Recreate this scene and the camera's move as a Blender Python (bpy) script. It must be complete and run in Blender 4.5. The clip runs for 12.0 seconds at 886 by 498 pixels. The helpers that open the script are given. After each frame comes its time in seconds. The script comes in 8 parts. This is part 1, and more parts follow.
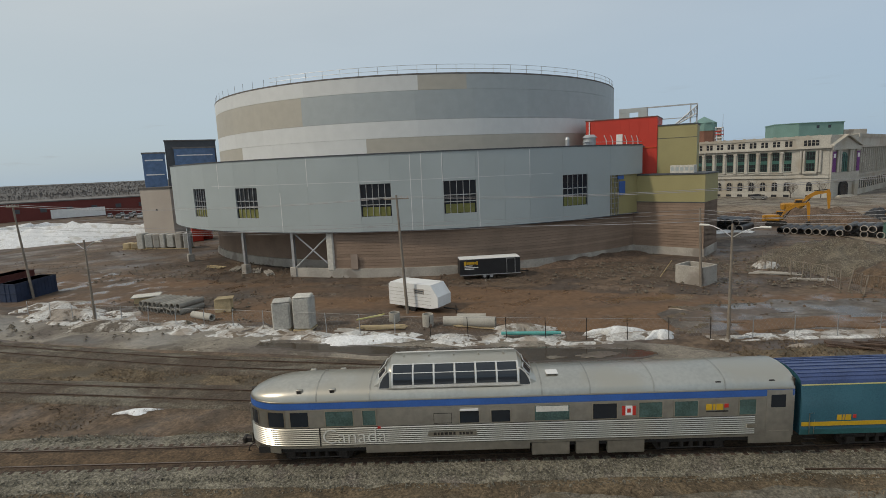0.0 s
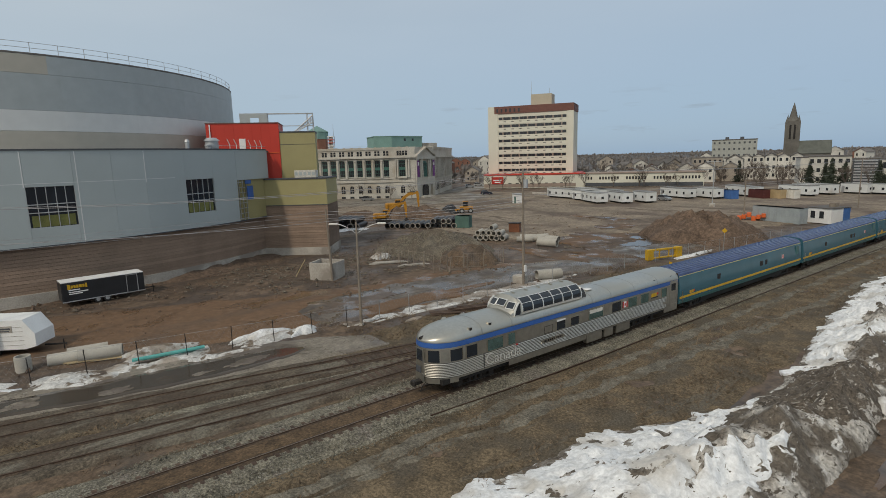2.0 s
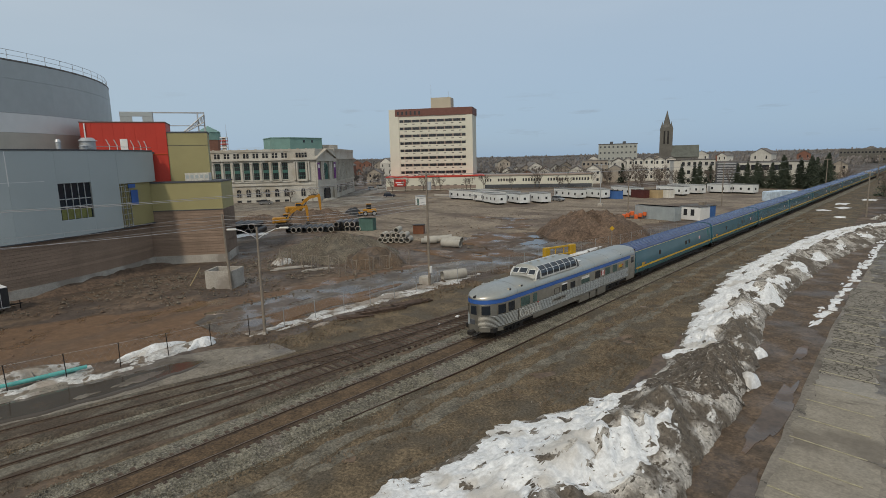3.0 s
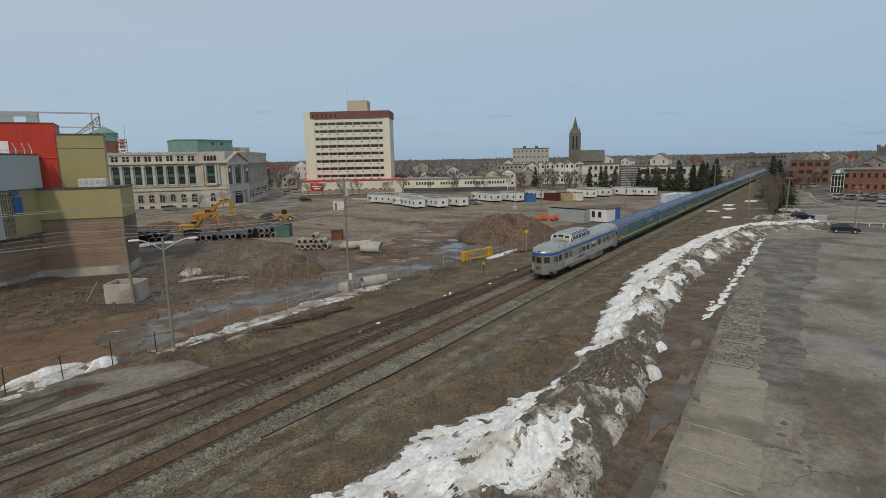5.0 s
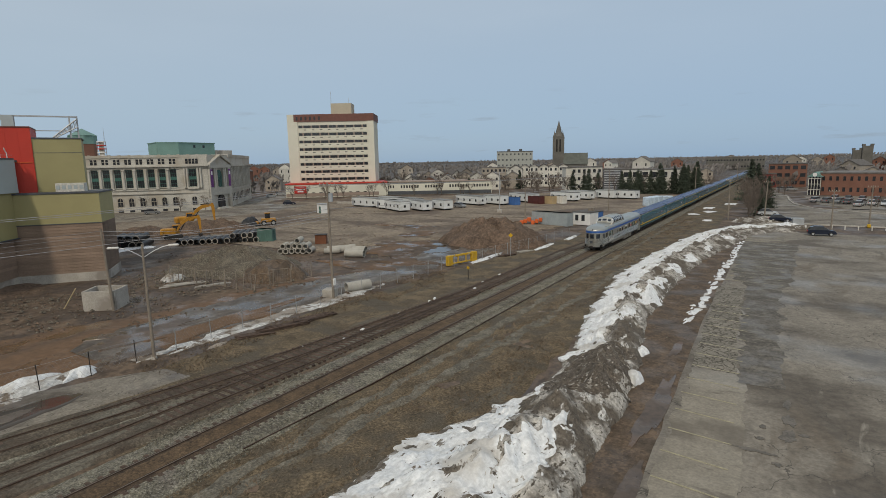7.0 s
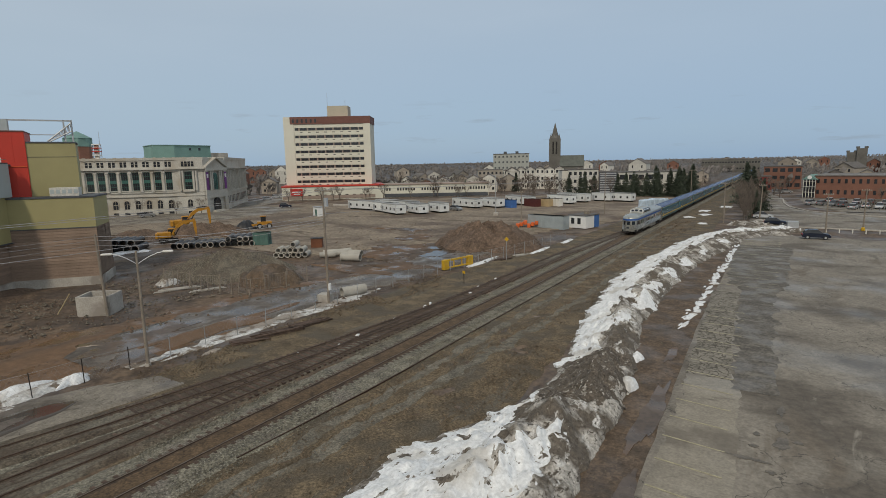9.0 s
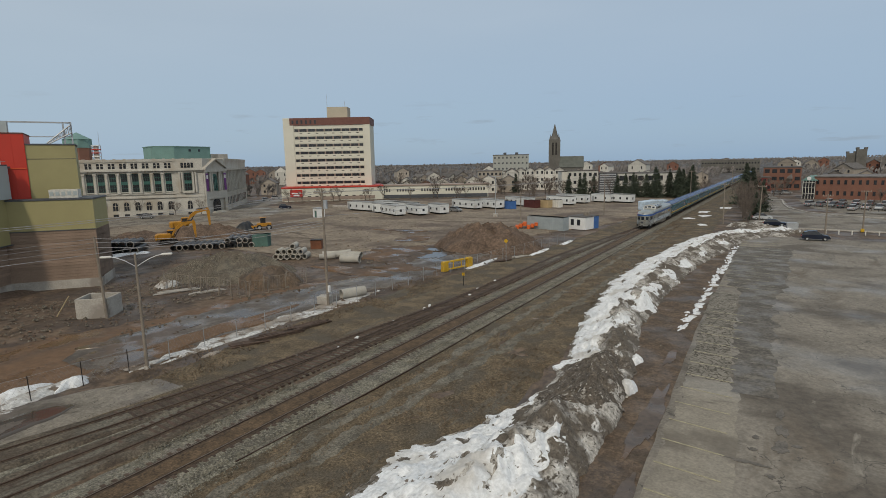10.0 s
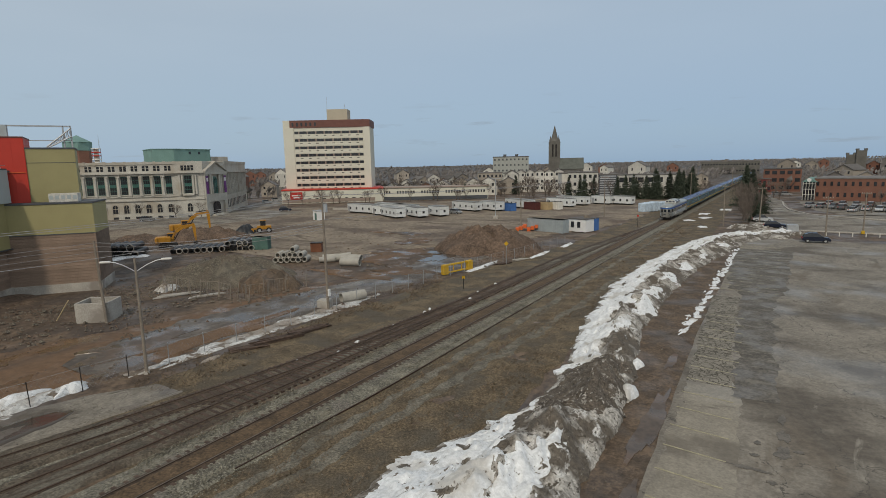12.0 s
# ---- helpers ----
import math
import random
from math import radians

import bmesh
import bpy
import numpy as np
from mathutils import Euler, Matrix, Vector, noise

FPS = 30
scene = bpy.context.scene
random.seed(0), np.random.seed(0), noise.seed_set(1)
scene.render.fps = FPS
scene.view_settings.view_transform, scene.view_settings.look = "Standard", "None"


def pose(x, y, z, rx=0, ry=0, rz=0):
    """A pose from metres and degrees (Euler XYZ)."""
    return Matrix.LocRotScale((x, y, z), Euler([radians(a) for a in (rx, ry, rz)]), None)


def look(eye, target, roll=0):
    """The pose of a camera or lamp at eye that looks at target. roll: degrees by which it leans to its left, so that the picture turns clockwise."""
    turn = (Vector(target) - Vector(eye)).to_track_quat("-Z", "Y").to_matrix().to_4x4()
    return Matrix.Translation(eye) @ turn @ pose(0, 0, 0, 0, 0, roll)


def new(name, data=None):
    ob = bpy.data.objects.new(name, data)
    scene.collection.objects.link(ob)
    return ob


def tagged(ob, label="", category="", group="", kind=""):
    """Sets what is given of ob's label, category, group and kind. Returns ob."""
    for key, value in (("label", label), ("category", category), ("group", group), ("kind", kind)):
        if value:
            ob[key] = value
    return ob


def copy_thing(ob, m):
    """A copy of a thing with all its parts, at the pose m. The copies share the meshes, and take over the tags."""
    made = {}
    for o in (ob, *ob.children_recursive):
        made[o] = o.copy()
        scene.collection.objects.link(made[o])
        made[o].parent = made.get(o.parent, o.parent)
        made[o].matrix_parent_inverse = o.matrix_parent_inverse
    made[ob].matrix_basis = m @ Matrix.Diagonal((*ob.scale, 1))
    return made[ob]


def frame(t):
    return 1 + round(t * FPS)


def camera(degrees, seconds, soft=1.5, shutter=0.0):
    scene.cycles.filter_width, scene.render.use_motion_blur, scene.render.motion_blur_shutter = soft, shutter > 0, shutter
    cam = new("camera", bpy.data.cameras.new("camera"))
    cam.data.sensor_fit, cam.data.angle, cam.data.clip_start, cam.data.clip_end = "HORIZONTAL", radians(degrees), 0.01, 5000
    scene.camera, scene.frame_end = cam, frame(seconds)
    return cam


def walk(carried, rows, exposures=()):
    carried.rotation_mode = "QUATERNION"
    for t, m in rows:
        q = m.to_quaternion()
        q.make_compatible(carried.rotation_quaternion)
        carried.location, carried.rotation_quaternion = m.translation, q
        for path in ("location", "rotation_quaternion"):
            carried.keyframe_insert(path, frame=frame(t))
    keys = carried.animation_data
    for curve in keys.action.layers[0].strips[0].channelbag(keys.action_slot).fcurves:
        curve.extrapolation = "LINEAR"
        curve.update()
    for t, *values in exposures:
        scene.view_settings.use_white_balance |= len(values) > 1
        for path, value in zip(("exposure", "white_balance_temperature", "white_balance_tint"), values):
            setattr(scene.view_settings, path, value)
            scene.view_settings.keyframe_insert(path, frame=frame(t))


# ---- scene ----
cam = camera(78.7, 12.0, soft=0.6)

# seconds, eye, heading to the left of +y, pitch, roll
PATH = [
    (0, 25.06, -0.00, 13.82, 91.70, -8.73, -2.46),
    (0.5, 25.11, -0.21, 13.82, 82.18, -8.98, -2.14),
    (1, 25.16, -0.43, 13.81, 72.10, -9.18, -1.99),
    (1.5, 25.21, -0.66, 13.79, 62.56, -9.39, -1.77),
    (2, 25.25, -0.88, 13.78, 53.24, -9.57, -1.53),
    (2.5, 25.28, -1.08, 13.79, 47.31, -9.57, -1.43),
    (3, 25.30, -1.21, 13.83, 42.92, -9.59, -1.34),
    (3.5, 25.32, -1.28, 13.90, 40.71, -9.53, -1.29),
    (5.5, 25.49, -1.34, 14.23, 33.14, -9.41, -1.06),
    (6, 25.51, -1.33, 14.30, 32.89, -9.36, -1.04),
    (6.5, 25.51, -1.31, 14.38, 32.70, -9.34, -1.03),
    (7, 25.51, -1.28, 14.45, 32.70, -9.25, -1.06),
    (9, 25.59, -1.15, 14.77, 32.35, -9.07, -1.05),
    (9.5, 25.61, -1.12, 14.84, 32.35, -9.03, -1.04),
    (10, 25.62, -1.10, 14.91, 32.33, -8.99, -1.06),
    (10.5, 25.61, -1.06, 14.96, 32.32, -8.90, -1.06),
    (11, 25.60, -1.04, 15.01, 32.31, -8.86, -1.12),
    (11.5, 25.58, -1.01, 15.05, 32.31, -8.83, -1.10),
    (12, 25.56, -1.00, 15.10, 32.34, -8.82, -1.16),
]


def aim(x, y, z, yaw, pitch, roll):
    a, b = radians(yaw), radians(pitch)
    ahead = Vector((-math.sin(a) * math.cos(b), math.cos(a) * math.cos(b), math.sin(b)))
    eye = Vector((x, y, z))
    return look(eye, eye + ahead * 10, roll)


walk(cam, [(t, aim(*p)) for t, *p in PATH], [(0, -0.03, 7550, 9), (3.5, -0.03, 7400, 9), (12, -0.08, 7400, 9)])

# ---- sky, sun and exposure ----
SUN_FROM = Vector((0.27, -0.68, 0.68)).normalized()
world = bpy.data.worlds.new("sky")
world.use_nodes = True
scene.world = world
wn, wl = world.node_tree.nodes, world.node_tree.links
sky = wn.new("ShaderNodeTexSky")
sky.sky_type = "NISHITA"
sky.sun_disc = False
sky.sun_elevation = math.asin(SUN_FROM.z)
sky.sun_rotation = math.atan2(SUN_FROM.x, SUN_FROM.y)
sky.air_density, sky.dust_density, sky.ozone_density = 1.0, 1.2, 3.0
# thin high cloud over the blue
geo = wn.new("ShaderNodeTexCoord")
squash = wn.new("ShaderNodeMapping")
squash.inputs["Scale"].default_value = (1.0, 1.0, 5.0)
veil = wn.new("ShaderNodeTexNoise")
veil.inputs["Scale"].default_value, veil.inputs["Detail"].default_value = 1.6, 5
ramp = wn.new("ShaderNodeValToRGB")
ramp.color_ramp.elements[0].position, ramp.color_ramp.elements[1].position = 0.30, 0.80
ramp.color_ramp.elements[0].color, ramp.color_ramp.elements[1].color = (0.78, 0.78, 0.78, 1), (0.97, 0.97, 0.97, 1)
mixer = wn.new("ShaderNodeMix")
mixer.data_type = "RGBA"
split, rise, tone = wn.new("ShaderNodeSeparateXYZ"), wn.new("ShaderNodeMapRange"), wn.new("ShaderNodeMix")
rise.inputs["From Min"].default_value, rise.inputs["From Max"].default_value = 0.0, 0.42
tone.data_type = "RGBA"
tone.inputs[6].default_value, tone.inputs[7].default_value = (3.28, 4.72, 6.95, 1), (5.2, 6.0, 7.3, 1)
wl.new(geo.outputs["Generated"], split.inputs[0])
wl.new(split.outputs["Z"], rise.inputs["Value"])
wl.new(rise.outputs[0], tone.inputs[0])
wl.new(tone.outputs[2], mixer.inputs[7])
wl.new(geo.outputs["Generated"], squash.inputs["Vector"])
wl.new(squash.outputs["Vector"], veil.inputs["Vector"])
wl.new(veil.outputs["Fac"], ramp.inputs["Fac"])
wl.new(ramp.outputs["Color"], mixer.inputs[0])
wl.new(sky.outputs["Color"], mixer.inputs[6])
# a few small grey clouds low over the horizon
thin, wisp, keep, low, both, grey = (wn.new("ShaderNode" + k) for k in ("Mapping", "TexNoise", "MapRange", "MapRange", "Math", "Mix"))
thin.inputs["Scale"].default_value = (9.0, 9.0, 62.0)
wisp.inputs["Scale"].default_value, wisp.inputs["Detail"].default_value, wisp.inputs["Roughness"].default_value = 1.0, 4, 0.55
keep.inputs["From Min"].default_value, keep.inputs["From Max"].default_value = 0.62, 0.78
low.inputs["From Min"].default_value, low.inputs["From Max"].default_value = 0.13, 0.06
both.operation = "MULTIPLY"
grey.data_type = "RGBA"
grey.inputs[7].default_value = (3.1, 3.9, 5.1, 1)
wl.new(geo.outputs["Generated"], thin.inputs["Vector"])
wl.new(thin.outputs["Vector"], wisp.inputs["Vector"])
wl.new(wisp.outputs["Fac"], keep.inputs["Value"])
wl.new(split.outputs["Z"], low.inputs["Value"])
wl.new(keep.outputs[0], both.inputs[0])
wl.new(low.outputs[0], both.inputs[1])
wl.new(both.outputs[0], grey.inputs[0])
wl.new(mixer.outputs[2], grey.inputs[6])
# the sky pales towards the sun and deepens away from it
across, side_tone, glow = wn.new("ShaderNodeMapRange"), wn.new("ShaderNodeMix"), wn.new("ShaderNodeMix")
across.inputs["From Min"].default_value, across.inputs["From Max"].default_value = -0.7, 1.0
side_tone.data_type, glow.data_type, glow.blend_type = "RGBA", "RGBA", "MULTIPLY"
side_tone.inputs[6].default_value, side_tone.inputs[7].default_value = (1.15, 1.10, 1.0, 1), (0.85, 0.92, 0.965, 1)
glow.inputs[0].default_value = 1.0
wl.new(split.outputs["Y"], across.inputs["Value"])
wl.new(across.outputs[0], side_tone.inputs[0])
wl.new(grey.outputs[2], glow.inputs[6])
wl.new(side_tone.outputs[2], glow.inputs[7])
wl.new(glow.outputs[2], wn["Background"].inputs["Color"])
wn["Background"].inputs["Strength"].default_value = 0.105

sun = new("sun", bpy.data.lights.new("sun", "SUN"))
sun.data.energy, sun.data.angle, sun.data.color = 1.45, radians(3.0), (1.0, 0.95, 0.88)
sun.matrix_world = look(SUN_FROM * 200, (0, 0, 0))


# ---- materials ----
def mat(name, base, rough=0.8, metal=0.0, var=0.2, scale=0.8, fine=14.0, bump=0.15, stain=None, amount=0.45, spec=0.4, world_space=False, each=0.0, depth=0.02):
    """Two scales of noise over a base colour, an optional stain colour in patches, and fine relief."""
    m = bpy.data.materials.new(name)
    m.use_nodes = True
    n, l = m.node_tree.nodes, m.node_tree.links
    bsdf = n["Principled BSDF"]
    src = n.new("ShaderNodeNewGeometry").outputs["Position"] if world_space else n.new("ShaderNodeTexCoord").outputs["Object"]
    big, small = n.new("ShaderNodeTexNoise"), n.new("ShaderNodeTexNoise")
    big.inputs["Scale"].default_value, big.inputs["Detail"].default_value = scale, 4
    small.inputs["Scale"].default_value, small.inputs["Detail"].default_value = fine, 3
    for t in (big, small):
        l.new(src, t.inputs["Vector"])
    both = n.new("ShaderNodeMath")
    both.operation = "ADD"
    l.new(big.outputs["Fac"], both.inputs[0])
    l.new(small.outputs["Fac"], both.inputs[1])
    r = n.new("ShaderNodeValToRGB")
    r.color_ramp.elements[0].position, r.color_ramp.elements[1].position = 0.62, 1.38
    half = n.new("ShaderNodeMath")
    half.operation = "MULTIPLY"
    half.inputs[1].default_value = 1.0
    l.new(both.outputs[0], half.inputs[0])
    rng = n.new("ShaderNodeMapRange")
    rng.inputs["From Min"].default_value, rng.inputs["From Max"].default_value = 0.78, 1.22
    l.new(half.outputs[0], rng.inputs["Value"])
    r.color_ramp.elements[0].position, r.color_ramp.elements[1].position = 0.0, 1.0
    r.color_ramp.elements[0].color = tuple(max(0, c * (1 - var)) for c in base) + (1,)
    r.color_ramp.elements[1].color = tuple(min(1, c * (1 + var)) for c in base) + (1,)
    l.new(rng.outputs[0], r.inputs["Fac"])
    colour = r.outputs["Color"]
    if stain:
        s = n.new("ShaderNodeTexNoise")
        s.inputs["Scale"].default_value, s.inputs["Detail"].default_value = scale * 0.55, 6
        l.new(src, s.inputs["Vector"])
        sr = n.new("ShaderNodeMapRange")
        sr.inputs["From Min"].default_value, sr.inputs["From Max"].default_value = 0.62 - 0.25 * amount, 0.72 - 0.25 * amount
        l.new(s.outputs["Fac"], sr.inputs["Value"])
        mx = n.new("ShaderNodeMix")
        mx.data_type = "RGBA"
        mx.inputs[7].default_value = (*stain, 1)
        l.new(sr.outputs[0], mx.inputs[0])
        l.new(colour, mx.inputs[6])
        colour = mx.outputs[2]
    if each:
        info = n.new("ShaderNodeObjectInfo")
        hv = n.new("ShaderNodeHueSaturation")
        er = n.new("ShaderNodeMapRange")
        er.inputs["To Min"].default_value, er.inputs["To Max"].default_value = 1 - each, 1 + each
        l.new(info.outputs["Random"], er.inputs["Value"])
        l.new(er.outputs[0], hv.inputs["Value"])
        l.new(colour, hv.inputs["Color"])
        colour = hv.outputs["Color"]
    l.new(colour, bsdf.inputs["Base Color"])
    bsdf.inputs["Roughness"].default_value, bsdf.inputs["Metallic"].default_value = rough, metal
    bsdf.inputs["Specular IOR Level"].default_value = spec
    if bump:
        b = n.new("ShaderNodeBump")
        b.inputs["Strength"].default_value, b.inputs["Distance"].default_value = bump, depth
        l.new(small.outputs["Fac"], b.inputs["Height"])
        l.new(b.outputs["Normal"], bsdf.inputs["Normal"])
    return m


def wet(m, low, high, scale=0.12, lo=0.45, hi=0.6):
    """Roughness that falls where water lies in the hollows."""
    n, l = m.node_tree.nodes, m.node_tree.links
    t, r = n.new("ShaderNodeTexNoise"), n.new("ShaderNodeMapRange")
    t.inputs["Scale"].default_value, t.inputs["Detail"].default_value = scale, 5
    l.new(n.new("ShaderNodeNewGeometry").outputs["Position"], t.inputs["Vector"])
    r.inputs["From Min"].default_value, r.inputs["From Max"].default_value = lo, hi
    r.inputs["To Min"].default_value, r.inputs["To Max"].default_value = high, low
    l.new(t.outputs["Fac"], r.inputs["Value"])
    l.new(r.outputs[0], n["Principled BSDF"].inputs["Roughness"])
    return m



def cracks(m, scale, width, dark):
    """Thin dark cracks between slabs of an old paved surface."""
    n, l = m.node_tree.nodes, m.node_tree.links
    bsdf = n["Principled BSDF"]
    old = bsdf.inputs["Base Color"].links[0].from_socket
    pos = n.new("ShaderNodeNewGeometry").outputs["Position"]
    warp, mixv, v = n.new("ShaderNodeTexNoise"), n.new("ShaderNodeMix"), n.new("ShaderNodeTexVoronoi")
    warp.inputs["Scale"].default_value, warp.inputs["Detail"].default_value = 0.9, 5
    mixv.data_type = "VECTOR"
    mixv.inputs[0].default_value = 0.55
    v.feature = "DISTANCE_TO_EDGE"
    v.inputs["Scale"].default_value = scale
    l.new(pos, warp.inputs["Vector"])
    l.new(pos, mixv.inputs[4])
    add = n.new("ShaderNodeVectorMath")
    add.operation = "MULTIPLY_ADD"
    add.inputs[1].default_value = (2.4, 2.4, 2.4)
    l.new(warp.outputs["Color"], add.inputs[0])
    l.new(pos, add.inputs[2])
    l.new(add.outputs[0], v.inputs["Vector"])
    r = n.new("ShaderNodeMapRange")
    r.inputs["From Min"].default_value, r.inputs["From Max"].default_value = width * 0.4, width
    l.new(v.outputs["Distance"], r.inputs["Value"])
    mx = n.new("ShaderNodeMix")
    mx.data_type = "RGBA"
    mx.inputs[6].default_value = (*dark, 1)
    l.new(r.outputs[0], mx.inputs[0])
    l.new(old, mx.inputs[7])
    l.new(mx.outputs[2], bsdf.inputs["Base Color"])
    return m


def patches(m, colour, scale, lo, hi, stretch=(1, 1, 1), detail=9):
    """Sharp-edged patches of another colour, such as damp or worn areas."""
    n, l = m.node_tree.nodes, m.node_tree.links
    bsdf = n["Principled BSDF"]
    old = bsdf.inputs["Base Color"].links[0].from_socket
    mp, t, r, mx = n.new("ShaderNodeMapping"), n.new("ShaderNodeTexNoise"), n.new("ShaderNodeMapRange"), n.new("ShaderNodeMix")
    mp.inputs["Scale"].default_value = stretch
    t.inputs["Scale"].default_value, t.inputs["Detail"].default_value, t.inputs["Distortion"].default_value = scale, detail, 0.6
    t.inputs["Roughness"].default_value = 0.62
    r.inputs["From Min"].default_value, r.inputs["From Max"].default_value = lo, hi
    mx.data_type = "RGBA"
    mx.inputs[7].default_value = (*colour, 1)
    l.new(n.new("ShaderNodeNewGeometry").outputs["Position"], mp.inputs["Vector"])
    l.new(mp.outputs["Vector"], t.inputs["Vector"])
    l.new(t.outputs["Fac"], r.inputs["Value"])
    l.new(r.outputs[0], mx.inputs[0])
    l.new(old, mx.inputs[6])
    l.new(mx.outputs[2], bsdf.inputs["Base Color"])
    return m


def grain(m, scale, amount, stretch=(1, 1, 1)):
    """Fine light and dark speckle of stones, straw and clods."""
    n, l = m.node_tree.nodes, m.node_tree.links
    bsdf = n["Principled BSDF"]
    old = bsdf.inputs["Base Color"].links[0].from_socket
    mp, t, r, hv = n.new("ShaderNodeMapping"), n.new("ShaderNodeTexNoise"), n.new("ShaderNodeMapRange"), n.new("ShaderNodeHueSaturation")
    mp.inputs["Scale"].default_value = stretch
    t.inputs["Scale"].default_value, t.inputs["Detail"].default_value, t.inputs["Roughness"].default_value = scale, 7, 0.75
    r.inputs["From Min"].default_value, r.inputs["From Max"].default_value = 0.36, 0.64
    r.inputs["To Min"].default_value, r.inputs["To Max"].default_value = 1 - amount, 1 + amount
    l.new(n.new("ShaderNodeNewGeometry").outputs["Position"], mp.inputs["Vector"])
    l.new(mp.outputs["Vector"], t.inputs["Vector"])
    l.new(t.outputs["Fac"], r.inputs["Value"])
    l.new(r.outputs[0], hv.inputs["Value"])
    l.new(old, hv.inputs["Color"])
    l.new(hv.outputs["Color"], bsdf.inputs["Base Color"])
    return m


def wooded_far(m, colour):
    """The open ground far off is wooded, so it takes the colour of the woods."""
    n, l = m.node_tree.nodes, m.node_tree.links
    bsdf = n["Principled BSDF"]
    old = bsdf.inputs["Base Color"].links[0].from_socket
    d, r, mx = n.new("ShaderNodeVectorMath"), n.new("ShaderNodeMapRange"), n.new("ShaderNodeMix")
    d.operation = "LENGTH"
    l.new(n.new("ShaderNodeNewGeometry").outputs["Position"], d.inputs[0])
    r.inputs["From Min"].default_value, r.inputs["From Max"].default_value = 300, 620
    mx.data_type = "RGBA"
    mx.inputs[7].default_value = (*colour, 1)
    l.new(d.outputs["Value"], r.inputs["Value"])
    l.new(r.outputs[0], mx.inputs[0])
    l.new(old, mx.inputs[6])
    l.new(mx.outputs[2], bsdf.inputs["Base Color"])
    return m


MUD = wet(mat("mud", (0.112, 0.078, 0.055), 0.85, var=0.35, scale=0.25, fine=2.2, bump=0.5, depth=0.08, stain=(0.078, 0.058, 0.046), amount=0.6, world_space=True), 0.45, 0.9)
DIRT = mat("dirt", (0.1190, 0.0808, 0.0578), 0.95, var=0.35, scale=0.5, fine=3.5, bump=0.6, depth=0.1, world_space=True)
SAND = mat("graded_earth", (0.215, 0.172, 0.128), 0.95, var=0.22, scale=0.12, fine=1.6, bump=0.3, depth=0.05, stain=(0.12, 0.09, 0.07), amount=0.5, world_space=True)
GRASS = mat("dead_grass", (0.124, 0.092, 0.057), 0.95, var=0.45, scale=0.5, fine=7.0, bump=0.7, depth=0.06, stain=(0.088, 0.072, 0.052), amount=0.5, world_space=True)
BALLAST = mat("ballast", (0.150, 0.137, 0.105), 0.92, var=0.5, scale=0.9, fine=11.0, bump=1.0, depth=0.06, stain=(0.15, 0.13, 0.11), amount=0.25, world_space=True)
FOULED = mat("rusty_ballast", (0.0935, 0.0612, 0.0357), 0.95, var=0.4, scale=1.2, fine=9.0, bump=0.7, depth=0.04, world_space=True)
DAMP = wet(mat("damp_soil", (0.112, 0.077, 0.051), 0.8, var=0.35, scale=0.8, fine=7.0, bump=0.5, depth=0.05, stain=(0.082, 0.060, 0.043), amount=0.5, world_space=True), 0.5, 0.9, 0.3)
# same steel darkened: the shade between the ribs is put into its colour
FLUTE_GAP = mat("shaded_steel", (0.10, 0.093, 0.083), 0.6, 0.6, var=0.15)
# rust-stained stone, darker still for the shadow painted beside the rails
RAIL_DARK = mat("rust_stained_shaded_stone", (0.060, 0.040, 0.026), 0.9, var=0.45, scale=1.0, fine=9.0, bump=0.6, depth=0.04, world_space=True)
GRAVELLY = mat("gravelly_soil", (0.115, 0.098, 0.075), 0.95, var=0.45, scale=0.7, fine=8.0, bump=0.8, depth=0.05, stain=(0.105, 0.085, 0.065), amount=0.5, world_space=True)
ASPHALT = wet(mat("asphalt", (0.205, 0.181, 0.150), 0.85, var=0.18, scale=0.22, fine=6.0, bump=0.2, stain=(0.115, 0.098, 0.080), amount=0.4, world_space=True), 0.42, 0.95, 0.10, 0.5, 0.62)
OLDROAD = wet(mat("old_road", (0.205, 0.180, 0.147), 0.85, var=0.2, scale=0.3, fine=6.0, bump=0.2, stain=(0.12, 0.10, 0.085), amount=0.4, world_space=True), 0.4, 0.9)
SNOW = mat("old_snow", (0.705, 0.715, 0.722), 0.75, var=0.1, scale=0.7, fine=5.0, bump=0.6, depth=0.08, stain=(0.52, 0.50, 0.47), amount=0.30, world_space=True)
DIRTY_SNOW = mat("dirty_snow", (0.37, 0.345, 0.31), 0.85, var=0.3, scale=0.9, fine=4.0, bump=0.8, depth=0.1, stain=(0.115, 0.095, 0.075), amount=0.75, world_space=True)
SLUSH = mat("slush", (0.52, 0.515, 0.50), 0.8, var=0.25, scale=0.6, fine=4.0, bump=0.4, stain=(0.30, 0.26, 0.22), amount=0.6, world_space=True)
WATER = mat("puddle_water", (0.062, 0.048, 0.036), 0.13, var=0.15, bump=0.0, spec=0.3, world_space=True)
WETMUD = wet(mat("wet_mud", (0.0935, 0.0680, 0.0510), 0.4, var=0.3, scale=0.3, fine=2.5, bump=0.2, stain=(0.07, 0.055, 0.045), amount=0.6, world_space=True), 0.22, 0.85, 0.30, 0.50, 0.62)
SHEEN = wet(mat("standing_wet_mud", (0.098, 0.072, 0.055), 0.3, var=0.25, scale=0.4, fine=3.0, bump=0.0, stain=(0.125, 0.080, 0.052), amount=0.5, world_space=True), 0.10, 0.55, 0.35, 0.44, 0.58)
patches(MUD, (0.142, 0.098, 0.066), 0.16, 0.52, 0.60, (1, 0.55, 1))
patches(MUD, (0.070, 0.050, 0.037), 0.45, 0.56, 0.64, (1, 0.5, 1))
wooded_far(MUD, (0.068, 0.057, 0.048))
